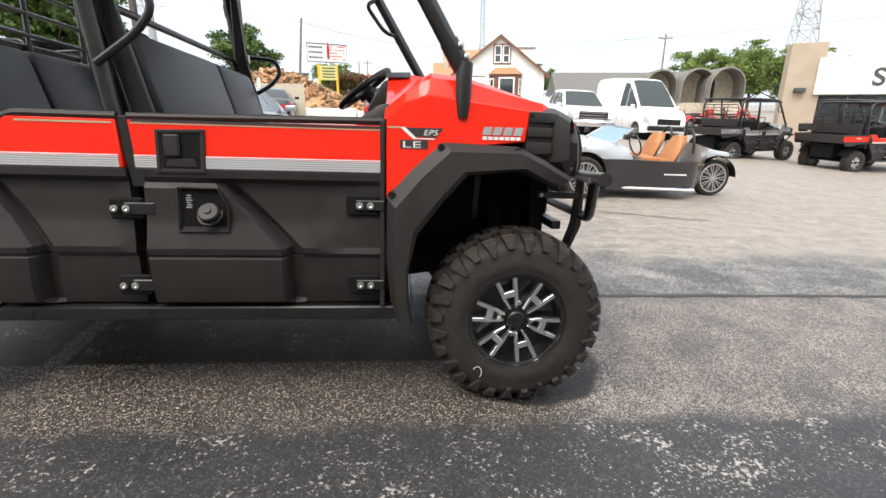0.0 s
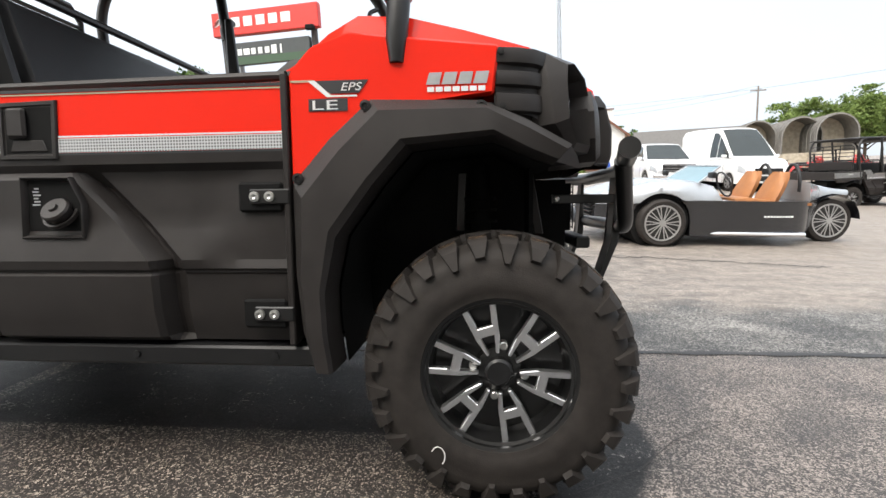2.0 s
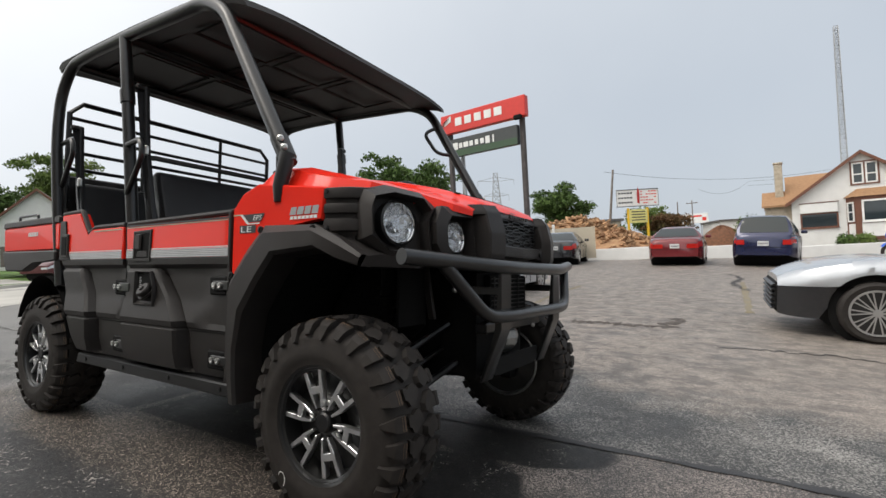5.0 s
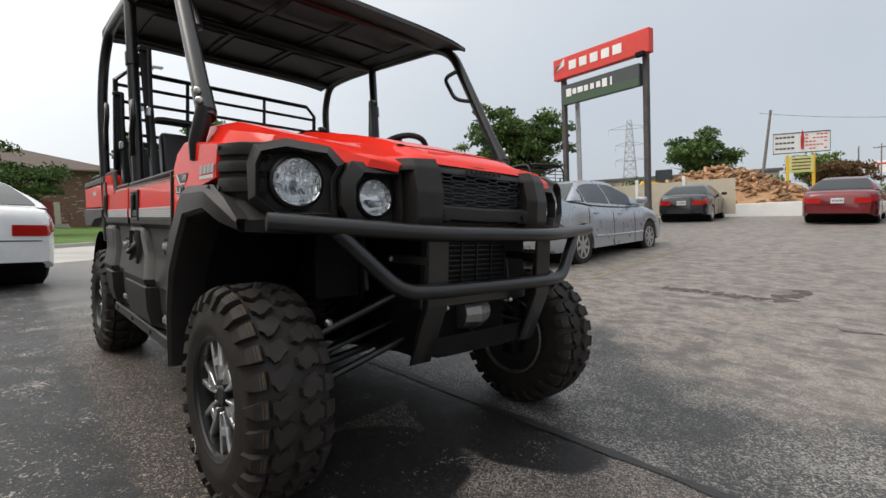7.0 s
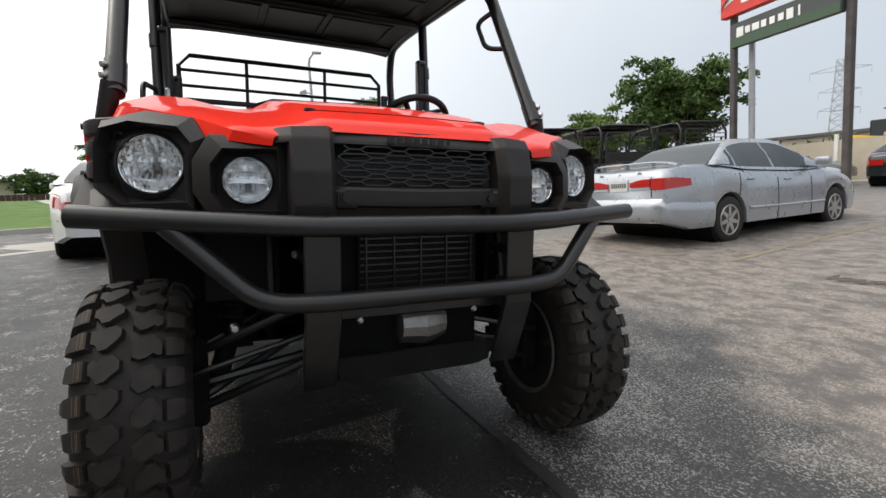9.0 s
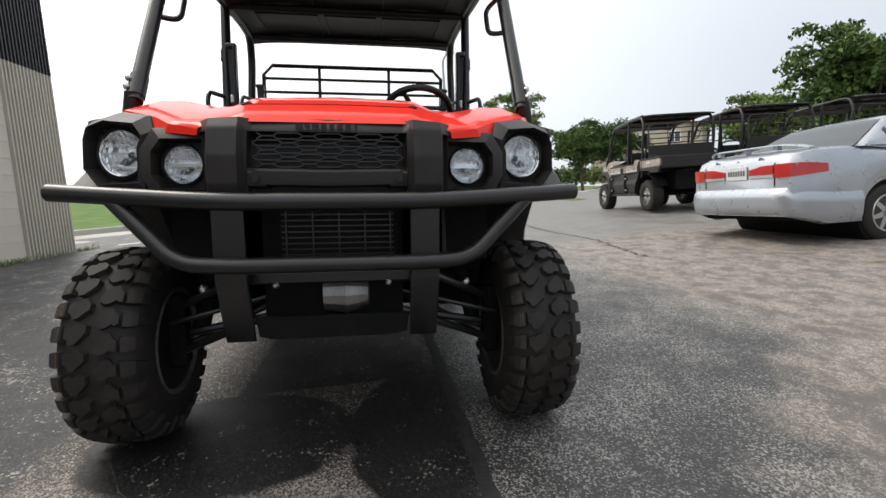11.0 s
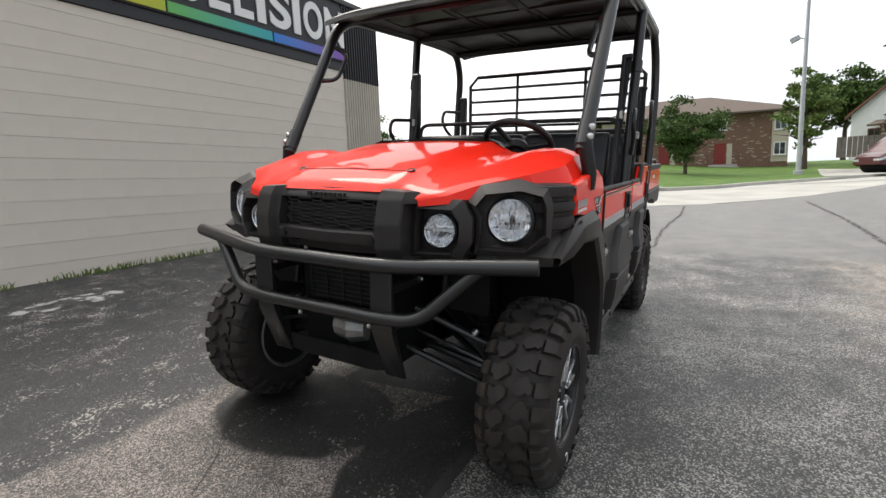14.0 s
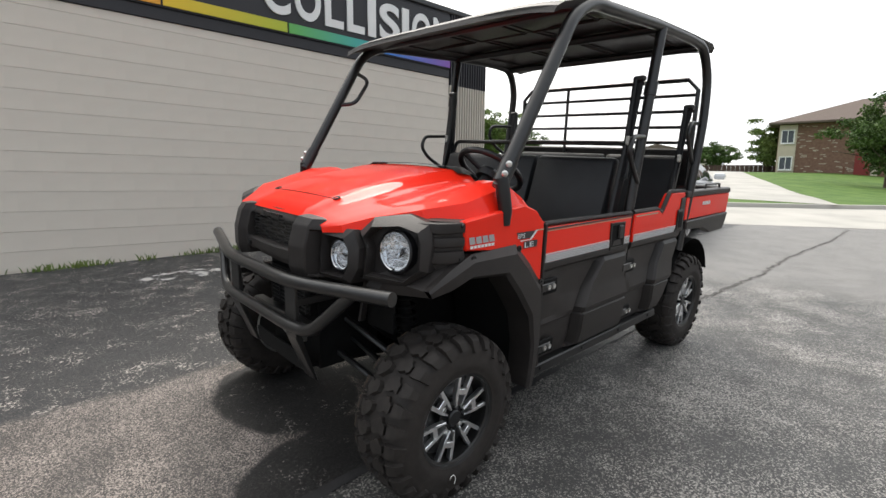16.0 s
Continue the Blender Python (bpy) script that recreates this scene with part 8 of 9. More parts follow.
for y in np.linspace(-4, 4, 17):
    rows.append([(x, y, 2.45 * math.exp(-(x / 4.6) ** 2 - (y / 2.3) ** 2) - 0.12) for x in np.linspace(-9.5, 9.5, 30)])
part("heap_core", flat(rows), WOODLOG, lg)

ys_ = thing("roadside_sign", pose(-6.8, 44.0, lot(-6, 44), 0, 0, 30), "white roadside sign on two yellow posts", "sign")
for x in (-0.85, 0.85):
    part("post", box(B(), (x, 0, 1.9), (0.18, 0.18, 3.9), bevel=0.01), YELLOWP, ys_)
part("upper_panel", box(B(), (0, -0.05, 4.75), (3.7, 0.16, 1.5), bevel=0.01), WHITEP, ys_)
part("panel_frame", tube(B(), [(-1.85, -0.14, 4.0), (1.85, -0.14, 4.0), (1.85, -0.14, 5.5), (-1.85, -0.14, 5.5)], 0.04, 5, closed=True), CHARCOAL, ys_)
part("lower_panel", box(B(), (0, -0.12, 3.1), (1.6, 0.06, 1.2), bevel=0.01), mat("pale_yellow", (0.65, 0.60, 0.22), 0.5), ys_)
bars("text_bar", [((0.35 + k * 0.24, -0.14, 5.3 - r * 0.26), (0.18, 0.01, 0.09)) for r in range(5) for k in range(6) if rnd.random() < 0.85], REDSIGN, ys_)
bars("text_bar", [((-1.6 + k * 0.26, -0.14, 5.2 - r * 0.42), (0.2, 0.01, 0.14)) for r in range(3) for k in range(5)] + [((0, -0.16, 3.5 - r * 0.25), (1.2, 0.01, 0.09)) for r in range(4)], CHARCOAL, ys_)
part("flag_board", prism(B(), [(-0.04, 4.3), (0.14, 4.2), (0.18, 5.1), (0.06, 5.75), (-0.06, 5.1)], -0.20, -0.17), RUSTRED, ys_)
# mound of bark mulch beyond the low wall
mu = thing("mulch_mound", pose(-0.4, 44.0, lot(-0.4, 44.0)), "mound of red-brown bark mulch behind the low wall", "mound")
_rows = []
for i in range(9):
    f = i / 8
    _rows.append([(2.7 * f * math.cos(a) * (1 + 0.10 * math.sin(3 * a + 1)), 2.2 * f * math.sin(a), 1.85 * (1 - f ** 1.5) * (1 + 0.10 * math.sin(5 * a + 3 * f)) - 0.05) for a in np.linspace(0, 2 * math.pi, 25)])
part("mound", flat(_rows), mat("bark_mulch", (0.14, 0.062, 0.032), 0.95, var=0.35, scale=9, bump=0.8, bscale=22), mu, angle=60)
# far roadside billboard, its print as plain bars
bb = thing("billboard", pose(-9.6, 138.0, lot(-9, 138)), "distant white billboard with dark and red print", "billboard")
for x in (-1.6, 1.6):
    part("post", box(B(), (x, 0.25, 2.9), (0.3, 0.3, 6.0)), GALV, bb)
part("panel", box(B(), (0, 0, 7.0), (6.6, 0.3, 2.5), bevel=0.03), WHITEP, bb)
bars("print_bar", [((-2.5, -0.17, 6.9), (0.9, 0.03, 1.4)), ((-1.2, -0.17, 6.5), (1.0, 0.03, 0.8))], CHARCOAL, bb)
bars("print_bar", [((0.4, -0.17, 7.6), (3.0, 0.03, 0.4)), ((2.4, -0.17, 6.8), (0.9, 0.03, 0.9))], REDSIGN, bb)
# yellow loader behind the logs
ld = thing("yellow_loader", pose(-13.5, 34.5, lot(-13, 34), 0, 0, 25), "yellow wheel loader behind the logs", "loader")
part("body", prism(B(), [(-1.5, 0.8), (1.5, 0.8), (1.6, 1.7), (0.2, 2.0), (-1.2, 2.2), (-1.6, 1.6)], -0.9, 0.9, bevel=0.06), YELLOWP, ld)
part("cab", box(B(), (0.3, 0, 2.4), (1.1, 1.3, 1.1), bevel=0.05), CARGLASS, ld)
for x in (-1.0, 1.1):
    for s in (-1, 1):
        part("wheel", lathe(B(), [(0.3, -0.2), (0.65, -0.22), (0.65, 0.22), (0.3, 0.2)], (x, s * 1.0, 0.65), "y", 20, closed=True), RUBBER, ld)


# ---- poles, pylon, mast ----
def pole(x, y, h, lean=0.0, r=0.14, arm=False, label="weathered wooden utility pole", z=None):
    p = thing("utility_pole", pose(x, y, lot(x, y) if z is None else z, 0, lean, 0), label, "pole")
    part("shaft", tube(B(), [(0, 0, -0.3), (0, 0, h)], [r, r * 0.65], 10), POLEWOOD, p)
    if arm:
        part("crossarm", box(B(), (0, 0, h - 0.5), (1.8, 0.12, 0.12)), POLEWOOD, p)
        for k in (-0.8, -0.3, 0.3, 0.8):
            part("insulator", lathe(B(), [(0.05, 0), (0.06, 0.1), (0.02, 0.16)], (k, 0, h - 0.44), "z", 8), GALV, p)
    return p


pole(-9.9, 45.6, 7.8, 6)
pole(-6.2, 92.0, 8.0, 0, r=0.12, arm=True)
pole(10.5, 62.0, 8.0, 0, arm=True)
pole(33.0, 60.0, 9.5, 0, arm=True)
pole(-5.4, 62.0, 5.5, 0, r=0.09)


def lattice(name, m, label, h, w0, w1, n, r, arms=()):
    t = thing(name, m, label, "tower")
    bm = B()
    def c(k, z):
        w = w0 + (w1 - w0) * z / h
        return Vector(((1 if k in (0, 3) else -1) * w / 2, (1 if k in (0, 1) else -1) * w / 2, z))
    for k in range(4):
        tube(bm, [c(k, 0), c(k, h)], r, 4)
    for i in range(n):
        za, zb = h * i / n, h * (i + 1) / n
        for k in range(4):
            tube(bm, [c(k, za), c((k + 1) % 4, zb)], r * 0.6, 3)
            tube(bm, [c((k + 1) % 4, za), c(k, zb)], r * 0.6, 3)
            tube(bm, [c(k, zb), c((k + 1) % 4, zb)], r * 0.6, 3)
    part("lattice", bm, GALV, t)
    for z, l in arms:
        for s in (-1, 1):
            bm = B()
            tube(bm, [(0, 0, z), (s * l, 0, z + 0.4)], r * 0.8, 4)
            tube(bm, [(0, 0, z + 1.6), (s * l, 0, z + 0.4)], r * 0.8, 4)
            tube(bm, [(s * l, 0, z + 0.4), (s * l, 0, z - 1.6)], r * 0.5, 4)
            part("arm", bm, GALV, t)
    return t


lattice("pylon", pose(-73.8, 155.0, lot(-73, 155), 0, 0, 30), "grey lattice power pylon", 29.5, 5.6, 1.4, 11, 0.13, ((16, 4.5), (21, 4.5), (26.5, 6.5)))
lattice("pylon", pose(78.0, 92.0, lot(78, 92), 0, 0, 30), "grey lattice power pylon beside the shop", 24.0, 6.0, 2.0, 8, 0.14, ((17, 5.0), (21.5, 5.0)))
lattice("radio_mast", pose(12.5, 77.0, lot(12.5, 77.0)), "slender grey lattice radio mast", 27.8, 0.75, 0.45, 46, 0.045)
wires = thing("power_lines", pose(0, 0, 0), "thin dark overhead power lines", "power lines", kind="structure")
for a, b in (((2.0, 75, 9.2), (33, 60, 9.6)), ((2.0, 75, 8.6), (33, 60, 9.0)), ((-9.9, 45.6, 8.4), (10.5, 62, 8.2)), ((10.5, 62, 8.3), (60, 40, 11)), ((-3, 60, 7.3), (2, 75, 9.1))):
    A_, B_ = Vector(a), Vector(b)
    part("wire", tube(B(), [A_.lerp(B_, t) - Vector((0, 0, 1.0 * 4 * t * (1 - t))) for t in np.linspace(0, 1, 13)], 0.016, 4), CHARCOAL, wires)


def street_lamp(x, y, h, z):
    s = thing("street_lamp", pose(x, y, z), "tall pale street lamp post with two heads", "street lamp")
    part("post", tube(B(), [(0, 0, 0), (0, 0, h * 0.93), (0.05, 0.05, h * 0.97), (0.2, 0.25, h)], [0.11, 0.075, 0.06, 0.05], 12), GALV, s)
    part("lamp_head", box(B(), (0.32, 0.42, h + 0.02), (0.26, 0.52, 0.12), bevel=0.04), GALV, s)
    part("flood_arm", tube(B(), [(0, 0, h * 0.74), (-0.1, -0.42, h * 0.76)], 0.03, 8), GALV, s)
    part("flood_head", box(B(), (-0.1, -0.42, h * 0.75), (0.22, 0.38, 0.25), m=pose(0, 0, 0, 25, 0, 0), bevel=0.03), GALV, s)
    part("base", box(B(), (0, 0, 0.1), (0.35, 0.35, 0.2), bevel=0.02), GALV, s)


street_lamp(-26.9, 4.9, 8.4, 0.83)


# ---- houses ----
def window(parent, x, z, w, h, y, frame=WHITEP, glass=GLASS, t=0.06, mull=1, sill=True):
    wn = new("window")
    wn.parent = parent
    part("pane", box(B(), (x, y - 0.012, z), (w, 0.02, h)), glass, wn)
    bm = B()
    for dx, dz, sx, sz in ((0, h / 2, w + t, t), (0, -h / 2, w + t, t), (-w / 2, 0, t, h), (w / 2, 0, t, h)):
        box(bm, (x + dx, y - 0.03, z + dz), (sx, 0.06, sz))
    for k in range(mull):
        box(bm, (x - w / 2 + w * (k + 1) / (mull + 1), y - 0.028, z), (t * 0.7, 0.05, h))
    part("window_frame", bm, frame, wn)
    if sill:
        part("sill", box(B(), (x, y - 0.06, z - h / 2 - t * 0.7), (w + 0.16, 0.12, 0.05)), frame, wn)


def bars_frame(w, h, t):
    bm = B()
    for dx, dz, sx, sz in ((0, h / 2, w + t, t), (0, -h / 2, w + t, t), (-w / 2, 0, t, h), (w / 2, 0, t, h), (0, 0, w, t * 0.7)):
        box(bm, (dx, 0, dz), (sx, 0.05, sz))
    return bm


def gable_house(name, m, label, w, d, eave, peak, wallm, roofm, trim, over=0.35, siding=True):
    """Gable front in the local plane y = 0, house runs to +y."""
    h = thing(name, m, label, "house")
    bm = prism(B(), [(-w / 2, -0.6), (w / 2, -0.6), (w / 2, eave), (0, peak), (-w / 2, eave)], 0.0, d, "y")
    part("wall", bm, wallm, h, angle=10)
    if siding:
        bm = B()
        z = 0.15
        while z < peak - 0.25:
            hw_ = w / 2 if z < eave else w / 2 * (peak - z) / (peak - eave)
            box(bm, (0, -0.006, z), (2 * hw_ - 0.02, 0.014, 0.02))
            z += 0.18
        o = part("siding_relief", bm, wallm, h)
        o["kind"] = "stuff"
    k = (peak - eave) / (w / 2)
    for s in (-1, 1):
        e = w / 2 + over
        prof = [(0, peak + 0.06), (s * e, peak + 0.06 - k * e), (s * e, peak - 0.10 - k * e), (0, peak - 0.10)]
        part("roof", prism(B(), prof, -over, d + over, "y"), roofm, h)
        part("bargeboard", prism(B(), [(0, peak + 0.05), (s * e, peak + 0.05 - k * e), (s * e, peak - 0.17 - k * e), (0, peak - 0.17)], -over - 0.05, -over - 0.003, "y"), trim, h)
    return h


# white gabled house over the low wall
_h = gable_house("white_house", pose(7.84, 39.08, lot(8, 39) + 0.25, 0, 0, -4), "white gabled house with brown trim and bay window", 7.5, 9.0, 3.15, 6.02, SIDING, TANROOF, BROWNTRIM)
window(_h, 0.17, 4.60, 1.36, 1.46, -0.0, BROWNTRIM, GLASS, 0.10, 1, sill=False)
for x in (-0.17, 0.51):
    window(_h, x, 4.60, 0.50, 1.28, -0.02, WHITEP, GLASS, 0.09, 0, sill=False)
    part("sash_rail", box(B(), (x, -0.06, 4.52), (0.50, 0.05, 0.07)), WHITEP, _h)
window(_h, -2.28, 1.68, 1.95, 0.95, -0.0, BROWNTRIM, GLASS, 0.09, 0)
part("awning", box(B(), (-2.28, -0.10, 2.52), (2.05, 0.2, 0.66), bevel=0.03), WHITEP, _h)
part("awning_trim", box(B(), (-2.28, -0.11, 2.88), (2.12, 0.24, 0.05)), BROWNTRIM, _h)
_bay = new("bay_window")
_bay.parent = _h
part("bay_wall", prism(B(), [(-0.84, 0.0), (-0.42, -0.7), (1.42, -0.7), (1.86, 0.0)], 0.2, 3.02, "z"), BROWNTRIM, _bay)
part("bay_roof", loft(B(), [[(-0.98, 0.0, 3.02), (-0.52, -0.86, 3.02), (1.54, -0.86, 3.02), (2.0, 0.0, 3.02)], [(-0.30, 0.0, 3.56), (-0.20, -0.12, 3.56), (1.20, -0.12, 3.56), (1.30, 0.0, 3.56)]], True, True), TANROOF, _bay)
window(_h, 0.52, 2.08, 1.20, 1.30, -0.7, WHITEP, GLASS, 0.11, 0)
part("bay_base", box(B(), (0.52, -0.71, 0.86), (1.36, 0.03, 0.86)), WHITEP, _bay)
for s in (-1, 1):
    # slanted side lights of the bay
    m = pose(0.51 + s * 1.13, -0.35, 0, 0, 0, s * 58)
    part("side_light", box(B(), (0, -0.03, 2.06), (0.46, 0.03, 1.20), m), GLASS, _bay)
    part("side_frame", moved(bars_frame(0.46, 1.20, 0.09), m @ pose(0, -0.05, 2.06)), WHITEP, _bay)
    part("side_base", box(B(), (0, -0.03, 0.86), (0.52, 0.03, 0.86), m), WHITEP, _bay)
part("side_wing", box(B(), (-4.45, 3.0, 1.15), (1.75, 4.6, 3.5)), STONEP, _h)
part("wing_roof", prism(B(), [(0.35, 2.86), (0.35, 2.98), (4.0, 5.28), (7.6, 2.98), (7.6, 2.86), (4.0, 5.12)], -4.08, -1.0, "x"), TANROOF, _h)
part("wing_roof", prism(B(), [(0.30, 2.84), (0.30, 2.97), (2.2, 4.08), (4.4, 2.97), (4.4, 2.84), (2.2, 3.92)], -5.50, -4.085, "x"), TANROOF, _h)
part("chimney", box(B(), (-4.42, 1.7, 3.0), (0.50, 0.6, 6.1), bevel=0.03), STONEP, _h)
part("chimney_cap", box(B(), (-4.42, 1.7, 6.10), (0.60, 0.7, 0.12), bevel=0.02), STONEP, _h)
part("dormer", box(B(), (2.45, 3.6, 4.45), (1.5, 3.0, 1.6)), SIDING, _h)
part("dormer_roof", box(B(), (2.45, 3.6, 5.29), (1.7, 3.2, 0.08)), BROWNTRIM, _h)
for i, (x, y) in enumerate(((3.5, 36.3), (6.6, 36.9), (7.6, 37.6), (11.9, 39.3))):
    bush(x, y, 0.9, 1.1, LEAF if i % 2 else LEAF2, 40 + i, leaves=500)
bush(1.6, 37.5, 2.3, 1.9, LEAF, 45)
# low white building further off
fb = thing("low_white_building", pose(2.8, 52.0, lot(3, 52), 0, 0, 20), "low white building with a flat roof", "building")
part("wall", box(B(), (0, 0, 1.2), (9, 5, 2.6)), WHITEP, fb)
part("roof", box(B(), (0, 0, 2.58), (9.3, 5.3, 0.16)), GREYROOF, fb)
lb = thing("low_long_building", pose(-29.0, 58.0, lot(-29, 58), 0, 0, 25), "long low pale building behind the hedge", "building")
part("wall", box(B(), (0, 0, 1.6), (34, 8, 3.6)), BEIGE, lb)
part("roof", box(B(), (0, 0, 3.5), (34.6, 8.6, 0.3)), GREYROOF, lb)
fw = thing("panel_fence", pose(-9.3, 20.6, lot(-9, 20), 0, 0, 8), "pale panel fence behind the parked cars", "fence")
for i in range(7):
    part("panel", box(B(), (-8.4 + i * 2.0, 0, 0.85), (1.9, 0.06, 1.5)), BEIGE, fw)
    part("post", box(B(), (-9.4 + i * 2.0, 0, 0.9), (0.12, 0.12, 1.85)), WHITEP, fw)

# long grey roofed shed and arched huts
sh = thing("long_shed", pose(22.0, 51.0, lot(14, 40) - 0.3, 0, 0, -8), "long low shed with a grey roof", "shed")
part("wall", box(B(), (0, 0, 1.1), (11.4, 6, 2.9)), WHITEP, sh)
part("roof", prism(B(), [(-3.6, 2.3), (3.6, 2.3), (0, 4.7)], -5.9, 5.9, "x"), GREYROOF, sh)
for x, y in ((24.35, 44.0), (26.78, 42.0), (28.4, 40.3)):
    r = 1.42
    hut = thing("arched_hut", pose(x, y, -0.05, 0, 0, -16), "grey arched metal storage hut with an open front", "hut", "arched huts")
    prof = [(r, 1.3)] + [(r * math.cos(a), 2.75 + r * 1.1 * math.sin(a)) for a in np.linspace(0, math.pi, 19)] + [(-r, 1.3)]
    rows = [[(a, yy, b) for a, b in prof] for yy in (-1.1, -0.6, 6.5)]
    inn = [[(p[0] * 0.95, p[1], 1.3 + (p[2] - 1.3) * 0.965) for p in q] for q in rows]
    bm = loft(B(), rows, caps=False)
    loft(bm, inn, caps=False)
    loft(bm, [rows[0], inn[0]], caps=False)
    part("shell", bm, GALVDULL, hut, "dull grey ribbed shell")
    for k in range(8):
        rib = [(a * 1.012, -0.8 + k * 0.9, 1.3 + (b - 1.3) * 1.012) for a, b in prof]
        part("shell_rib", tube(B(), rib, 0.03, 4, caps=False), GALVDULL, hut)
    part("base_wall", box(B(), (0, 2.9, 0.6), (2 * r + 0.1, 7.8, 1.5)), STONEP, hut)
    part("back_wall", prism(B(), [(a * 0.94, 1.3 + (b - 1.3) * 0.95) for a, b in prof], 1.6, 1.7, "y"), STONEP, hut)

# the shop on the lot's far side
shop = thing("shop_building", pose(20.7, 21.6, -0.43, 0, 0, -33), "white-fronted shop with a concrete tower and glass front", "building")
part("tower", box(B(), (-0.50, 1.2, 1.85), (1.55, 2.0, 5.5), bevel=0.02), TOWERC, shop, "tan concrete tower")
part("fascia", box(B(), (7.0, 0.3, 2.95), (14.0, 0.7, 1.75), bevel=0.02), WHITEP, shop, "white sign fascia")
part("wall", box(B(), (7.0, 4.3, 1.55), (14.0, 6.8, 4.4)), WHITEP, shop)
for i in range(9):
    window(shop, 0.85 + i * 1.5, 0.95, 1.38, 2.1, 0.85, CHARCOAL, GLASS, 0.07, 0, False)
lettering("letter", "S", 1.15, pose(2.20, -0.06, 2.50, 90, 0, 0), CHARCOAL, shop, 0.03, 1.0, 0.02)
lettering("letter", "e", 1.15, pose(2.95, -0.06, 2.50, 90, 0, 0), CHARCOAL, shop, 0.03, 1.0, 0.02)
part("wall_lamp", box(B(), (-0.6, 0.05, 2.3), (0.5, 0.35, 0.22), bevel=0.03), CHARCOAL, shop)


# apartment block
apt = thing("apartment_building", pose(-52.6, -9.2, 1.85, 0, 0, 99), "two-storey brown brick apartment block with hip roof", "building")
AW = 17.0
part("wall", box(B(), (AW / 2, 5.5, 2.3), (AW, 11.0, 5.4)), BRICK, apt)
_bm = B()
rnd = random.Random(9)
for i in range(260):
    x, z = rnd.uniform(1.4, AW - 1.4), rnd.uniform(0.2, 4.7)
    box(_bm, (x, -0.012, z), (rnd.choice((0.2, 0.2, 0.4)), 0.03, 0.07))
_o = part("pale_bricks", _bm, STONEP, apt, "scattered pale bricks")
_o["kind"] = "stuff"
_bm = B()
loft(_bm, [[(-0.8, -0.9, 4.85), (AW + 0.8, -0.9, 4.85), (AW + 0.8, 11.9, 4.85), (-0.8, 11.9, 4.85)], [(-0.8, -0.9, 5.0), (AW + 0.8, -0.9, 5.0), (AW + 0.8, 11.9, 5.0), (-0.8, 11.9, 5.0)], [(6.0, 5.4, 7.4), (AW - 6.0, 5.4, 7.4), (AW - 6.0, 5.6, 7.4), (6.0, 5.6, 7.4)]], True, True)
part("roof", _bm, SHINGLE, apt, angle=10)
for x in (0.72, AW - 0.72):
    part("bay_panel", box(B(), (x, -0.03, 2.45), (1.35, 0.10, 4.7)), BEIGE, apt)
    for z in (1.35, 3.75):
        window(apt, x, z, 0.95, 1.15, -0.09, WHITEP, GLASS, 0.09, 1)
for x in (AW * 0.36, AW * 0.66):
    part("door", box(B(), (x, -0.03, 1.05), (1.0, 0.10, 2.1), bevel=0.01), REDDOOR, apt, "dark red door")
    part("side_light", box(B(), (x + 0.85, -0.02, 1.05), (0.45, 0.08, 2.0)), BEIGE, apt)
    for k in range(3):
        part("step", box(B(), (x + 0.2, -0.5 - 0.3 * k, -0.05 - 0.16 * k), (2.6, 0.32 + 0.02, 0.16)), CONCRETE, apt)
    for q in (-1.2, 1.5):
        part("timber_post", box(B(), (x + q, -0.9, 0.35), (0.14, 0.14, 1.2)), BROWNTRIM, apt)
window(apt, AW * 0.66, 3.9, 1.1, 1.0, 0.0, WHITEP, GLASS, 0.08, 1)
window(apt, AW * 0.36, 3.9, 1.1, 1.0, 0.0, WHITEP, GLASS, 0.08, 1)
fn = thing("brown_fence", pose(-50.0, -26.0, 1.5, 0, 0, 112), "dark brown board fence beside the apartments", "fence")
for i in range(46):
    part("board", box(B(), (i * 0.4, 0, 0.75), (0.38, 0.04, 1.9)), FENCEB, fn) if i == 0 else None
    if i:
        o = fn.children[0].copy()
        scene.collection.objects.link(o)
        o.parent, o.matrix_basis = fn, pose(i * 0.4, 0.012 * (i % 2), 0)
hb_ = thing("distant_house", pose(-76.0, -30.0, 3.2, 0, 0, 100), "distant low tan house with brown roof", "house")
part("wall", box(B(), (0, 4, 1.3), (12, 8, 2.8)), BEIGE, hb_)
part("roof", prism(B(), [(-6.6, 2.6), (6.6, 2.6), (0, 4.2)], -0.6, 8.6, "y"), SHINGLE, hb_)

# white house across the street
_g = gable_house("cottage", pose(-50.2, 14.4, 2.3, 0, 0, 62), "white gabled cottage with a brown shingle roof", 6.6, 10.0, 3.3, 6.3, SIDING, SHINGLE, BROWNTRIM)
part("side_gable", prism(B(), [(-2.2, -0.5), (2.2, -0.5), (2.2, 3.0), (0, 5.2), (-2.2, 3.0)], 0, 3.6, "y"), SIDING, _g)
for o in _g.children:
    if o.name.startswith("side_gable"):
        o.matrix_basis = pose(-3.3, 5.0, 0, 0, 0, -90)
part("porch_roof", box(B(), (0.6, -1.0, 2.3), (4.5, 2.2, 0.14), m=pose(0, 0, 0, 12, 0, 0)), SHINGLE, _g)
part("chimney", box(B(), (0.5, 5.5, 6.3), (0.6, 0.6, 1.6)), STONEP, _g)
window(_g, 1.6, 3.6, 0.8, 1.1, 0.0, BROWNTRIM, GLASS, 0.08, 1)
window(_g, -1.7, 1.3, 0.8, 1.2, 0.0, BROWNTRIM, GLASS, 0.08, 1)
part("door", box(B(), (0.2, -0.04, 1.0), (0.95, 0.08, 2.1)), BROWNTRIM, _g)
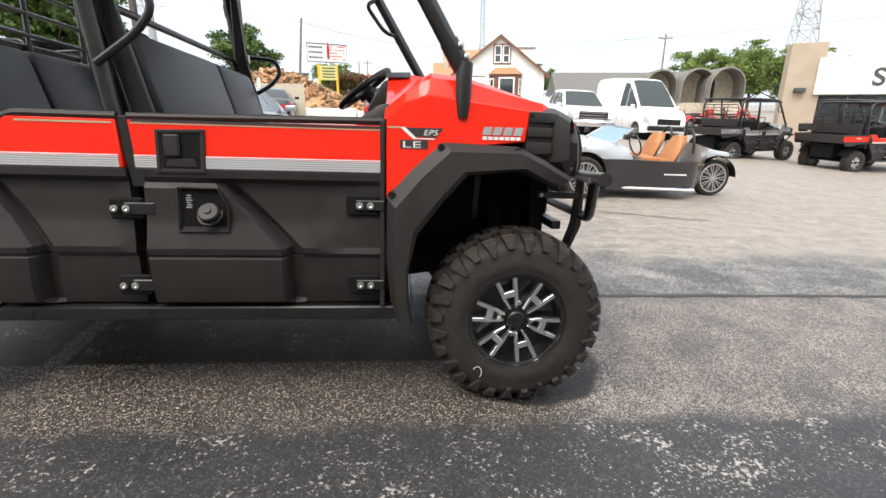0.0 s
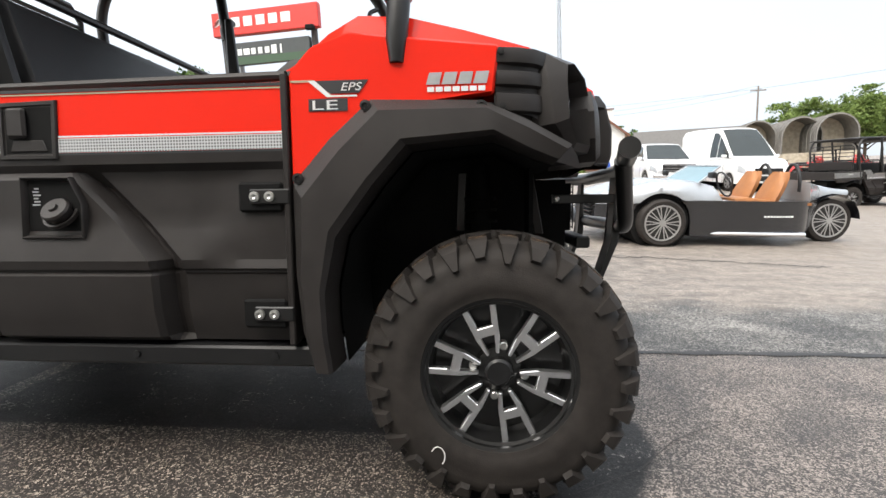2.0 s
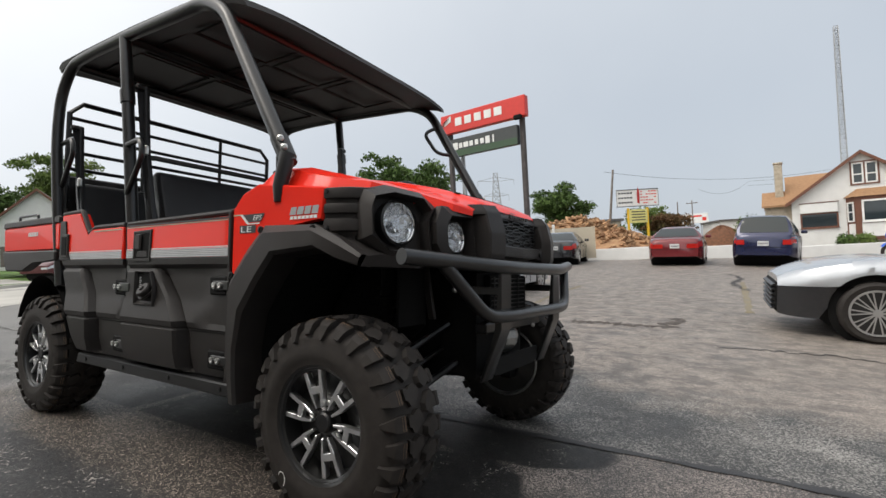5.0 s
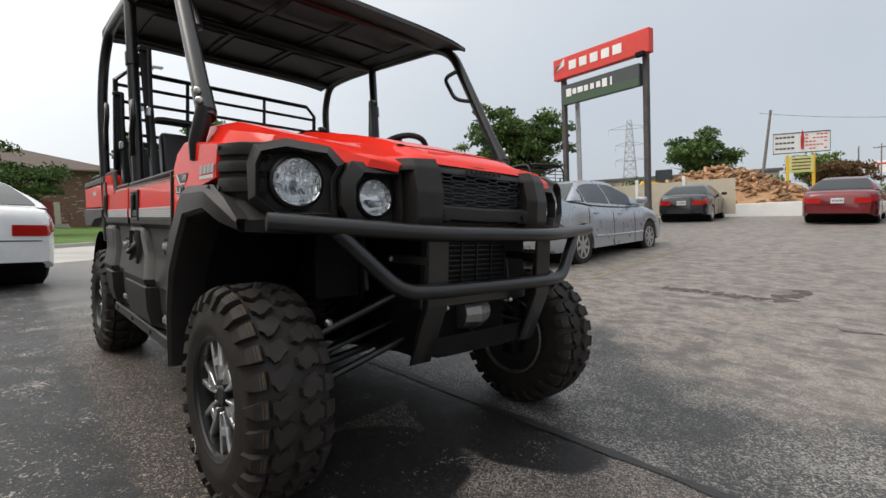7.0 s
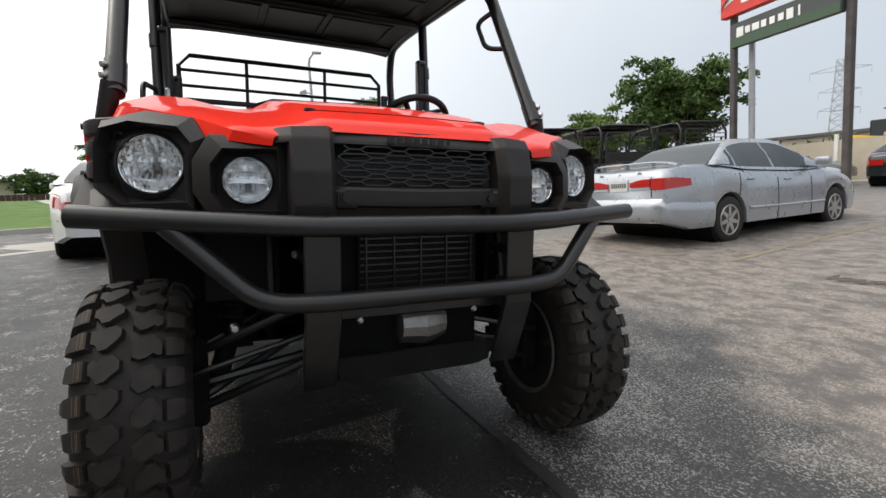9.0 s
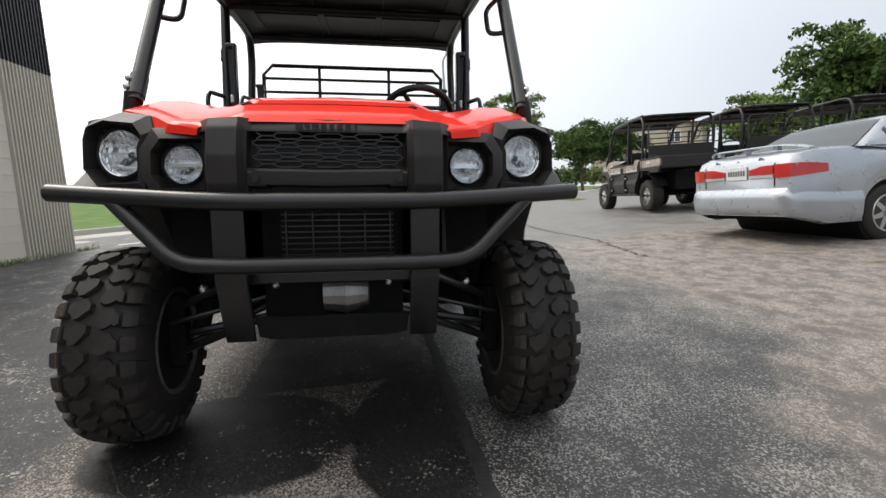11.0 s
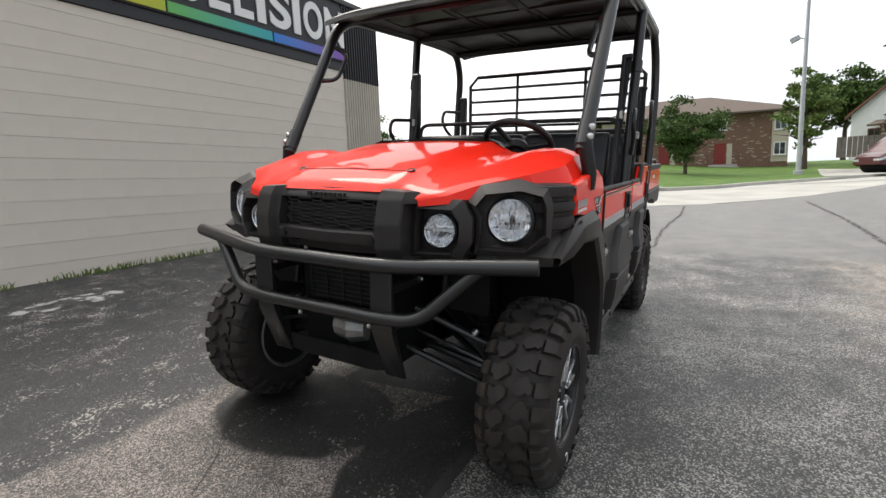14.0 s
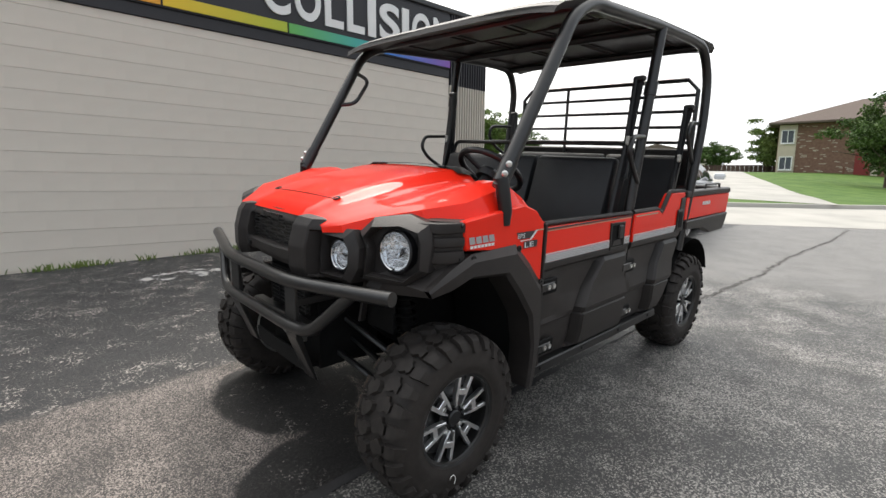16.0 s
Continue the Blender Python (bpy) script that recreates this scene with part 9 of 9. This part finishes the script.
gt = thing("garden_fence", pose(-44.5, 9.5, 1.9, 0, 0, 80), "grey board garden fence beside the drive", "fence")
for i in range(10):
    part("board", box(B(), (i * 0.3, 0, 0.7), (0.27, 0.03, 1.5)), POLEWOOD, gt)
_b = gable_house("beige_house", pose(-46.0, 29.0, 2.0, 0, 0, 50), "beige two-storey house with a low gable", 11.0, 9.0, 4.6, 6.1, BEIGE, SHINGLE, BROWNTRIM)
for x in (-3, 0, 3):
    window(_b, x, 3.6, 1.1, 1.1, 0.0, WHITEP, GLASS, 0.09, 1)
    window(_b, x, 1.2, 1.1, 1.1, 0.0, WHITEP, GLASS, 0.09, 1)


# ---- trees and shrubs ----
tree(-14.1, 18.9, 5.9, 2.9, LEAF, 11, leaves=5200, size=0.17, label="spreading green tree behind the silver car")
tree(-14.4, 46.0, 7.1, 3.2, LEAF, 12, leaves=4200, size=0.22, label="green tree behind the firewood")
tree(-28.0, 28.0, 6.2, 3.2, LEAF2, 13, leaves=3600, size=0.2, label="pale green tree in the distance")
tree(-37.2, -0.4, 5.4, 3.0, LEAF, 14, z=1.0, leaves=4600, size=0.15, base=0.18, label="small dense tree in front of the apartments")
tree(-41.0, 7.0, 7.0, 1.9, LEAF2, 15, z=1.4, leaves=3200, size=0.17, base=0.12, label="narrow green tree by the street lamp")
tree(-44.5, 14.4, 4.6, 2.6, LEAFRED, 16, z=1.7, leaves=3600, size=0.15, base=0.15, label="small rusty-leaved tree in front of the cottage")
tree(-63.0, 20.0, 13.0, 4.4, LEAF2, 17, z=2.2, leaves=4200, size=0.28, base=0.25, label="tall airy tree behind the cottage")
tree(-62.0, 13.0, 9.0, 4.6, LEAF, 18, z=2.2, leaves=3600, size=0.28, label="broad green tree behind the cottage")
tree(-37.2, 18.0, 5.6, 3.2, LEAF, 19, z=1.0, leaves=5200, size=0.16, base=0.22, label="dense green street tree")
tree(-38.0, 21.5, 5.8, 2.9, LEAF, 20, z=1.0, leaves=4200, size=0.16, base=0.22, label="dense green street tree")
tree(-44.0, 41.0, 8.2, 4.4, LEAF, 21, z=1.2, leaves=4200, size=0.25, label="broad green tree beyond the parked vehicles")
tree(-38.0, 44.0, 7.2, 3.8, LEAF, 22, z=1.2, leaves=3600, size=0.25, label="broad green tree beyond the parked vehicles")
tree(-55.5, -10.5, 5.6, 2.2, LEAF2, 23, z=1.9, leaves=2600, size=0.2, base=0.1, label="green tree at the corner of the apartments")
tree(-46.0, -38.0, 8.2, 4.0, LEAF2, 24, z=2.0, leaves=2600, size=0.25, label="green tree behind the block building")
tree(-62.0, -46.0, 8.0, 4.2, LEAF, 25, z=2.0, leaves=2600, size=0.25, label="green tree behind the block building")
tree(-78.0, -22.0, 5.0, 3.4, LEAF, 26, z=2.6, leaves=2000, size=0.25, base=0.1, label="round green tree in the distance")
for i, (x, y, h) in enumerate(((42, 68, 8.6), (46.5, 67.5, 9.6), (50.5, 67, 9.8), (55, 66.5, 9.6), (59, 66, 9.2))):
    tree(x, y, h, 4.4, LEAF2, 30 + i, z=-0.3, leaves=2600, size=0.3, base=0.15, label="green tree beyond the huts")
tree(22.0, 78.0, 7.0, 3.0, LEAF, 36, leaves=1800, size=0.3, label="green tree in the distance")
tree(-8.0, 58.0, 5.2, 2.6, LEAF2, 37, leaves=2200, size=0.22, base=0.15, label="green tree beside the roadside sign")
tree(-5.4, 52.0, 4.0, 2.4, LEAFRED, 38, leaves=1800, size=0.2, base=0.1, label="dark purple-leaved small tree")
for i in range(11):
    bush(-36 + i * 2.6, 49.5 + (i % 3) * 0.7, 2.6 + 0.5 * (i % 2), 3.2, LEAF if i % 3 else LEAFRED, 60 + i, leaves=700, size=0.17, label="overgrown shrub in a hedge")
for i, (x, y) in enumerate(((-40.3, 15.0), (-41.5, 16.5), (-42.0, 18.2), (-43, 20), (-44, 22), (-46, 12.6), (-45.5, 24.0))):
    bush(x, y, 1.7, 2.2, LEAF if i % 2 else LEAF2, 80 + i, z=1.35, leaves=800, size=0.14, label="rounded hedge shrub in front of the cottage")
for i, (x, y) in enumerate(((-4.2, 43.0), (-2.8, 42.0), (-3.5, 45))):
    bush(x, y, 1.5, 2.4, LEAF2 if i else LEAFRED, 95 + i, leaves=600, size=0.13)
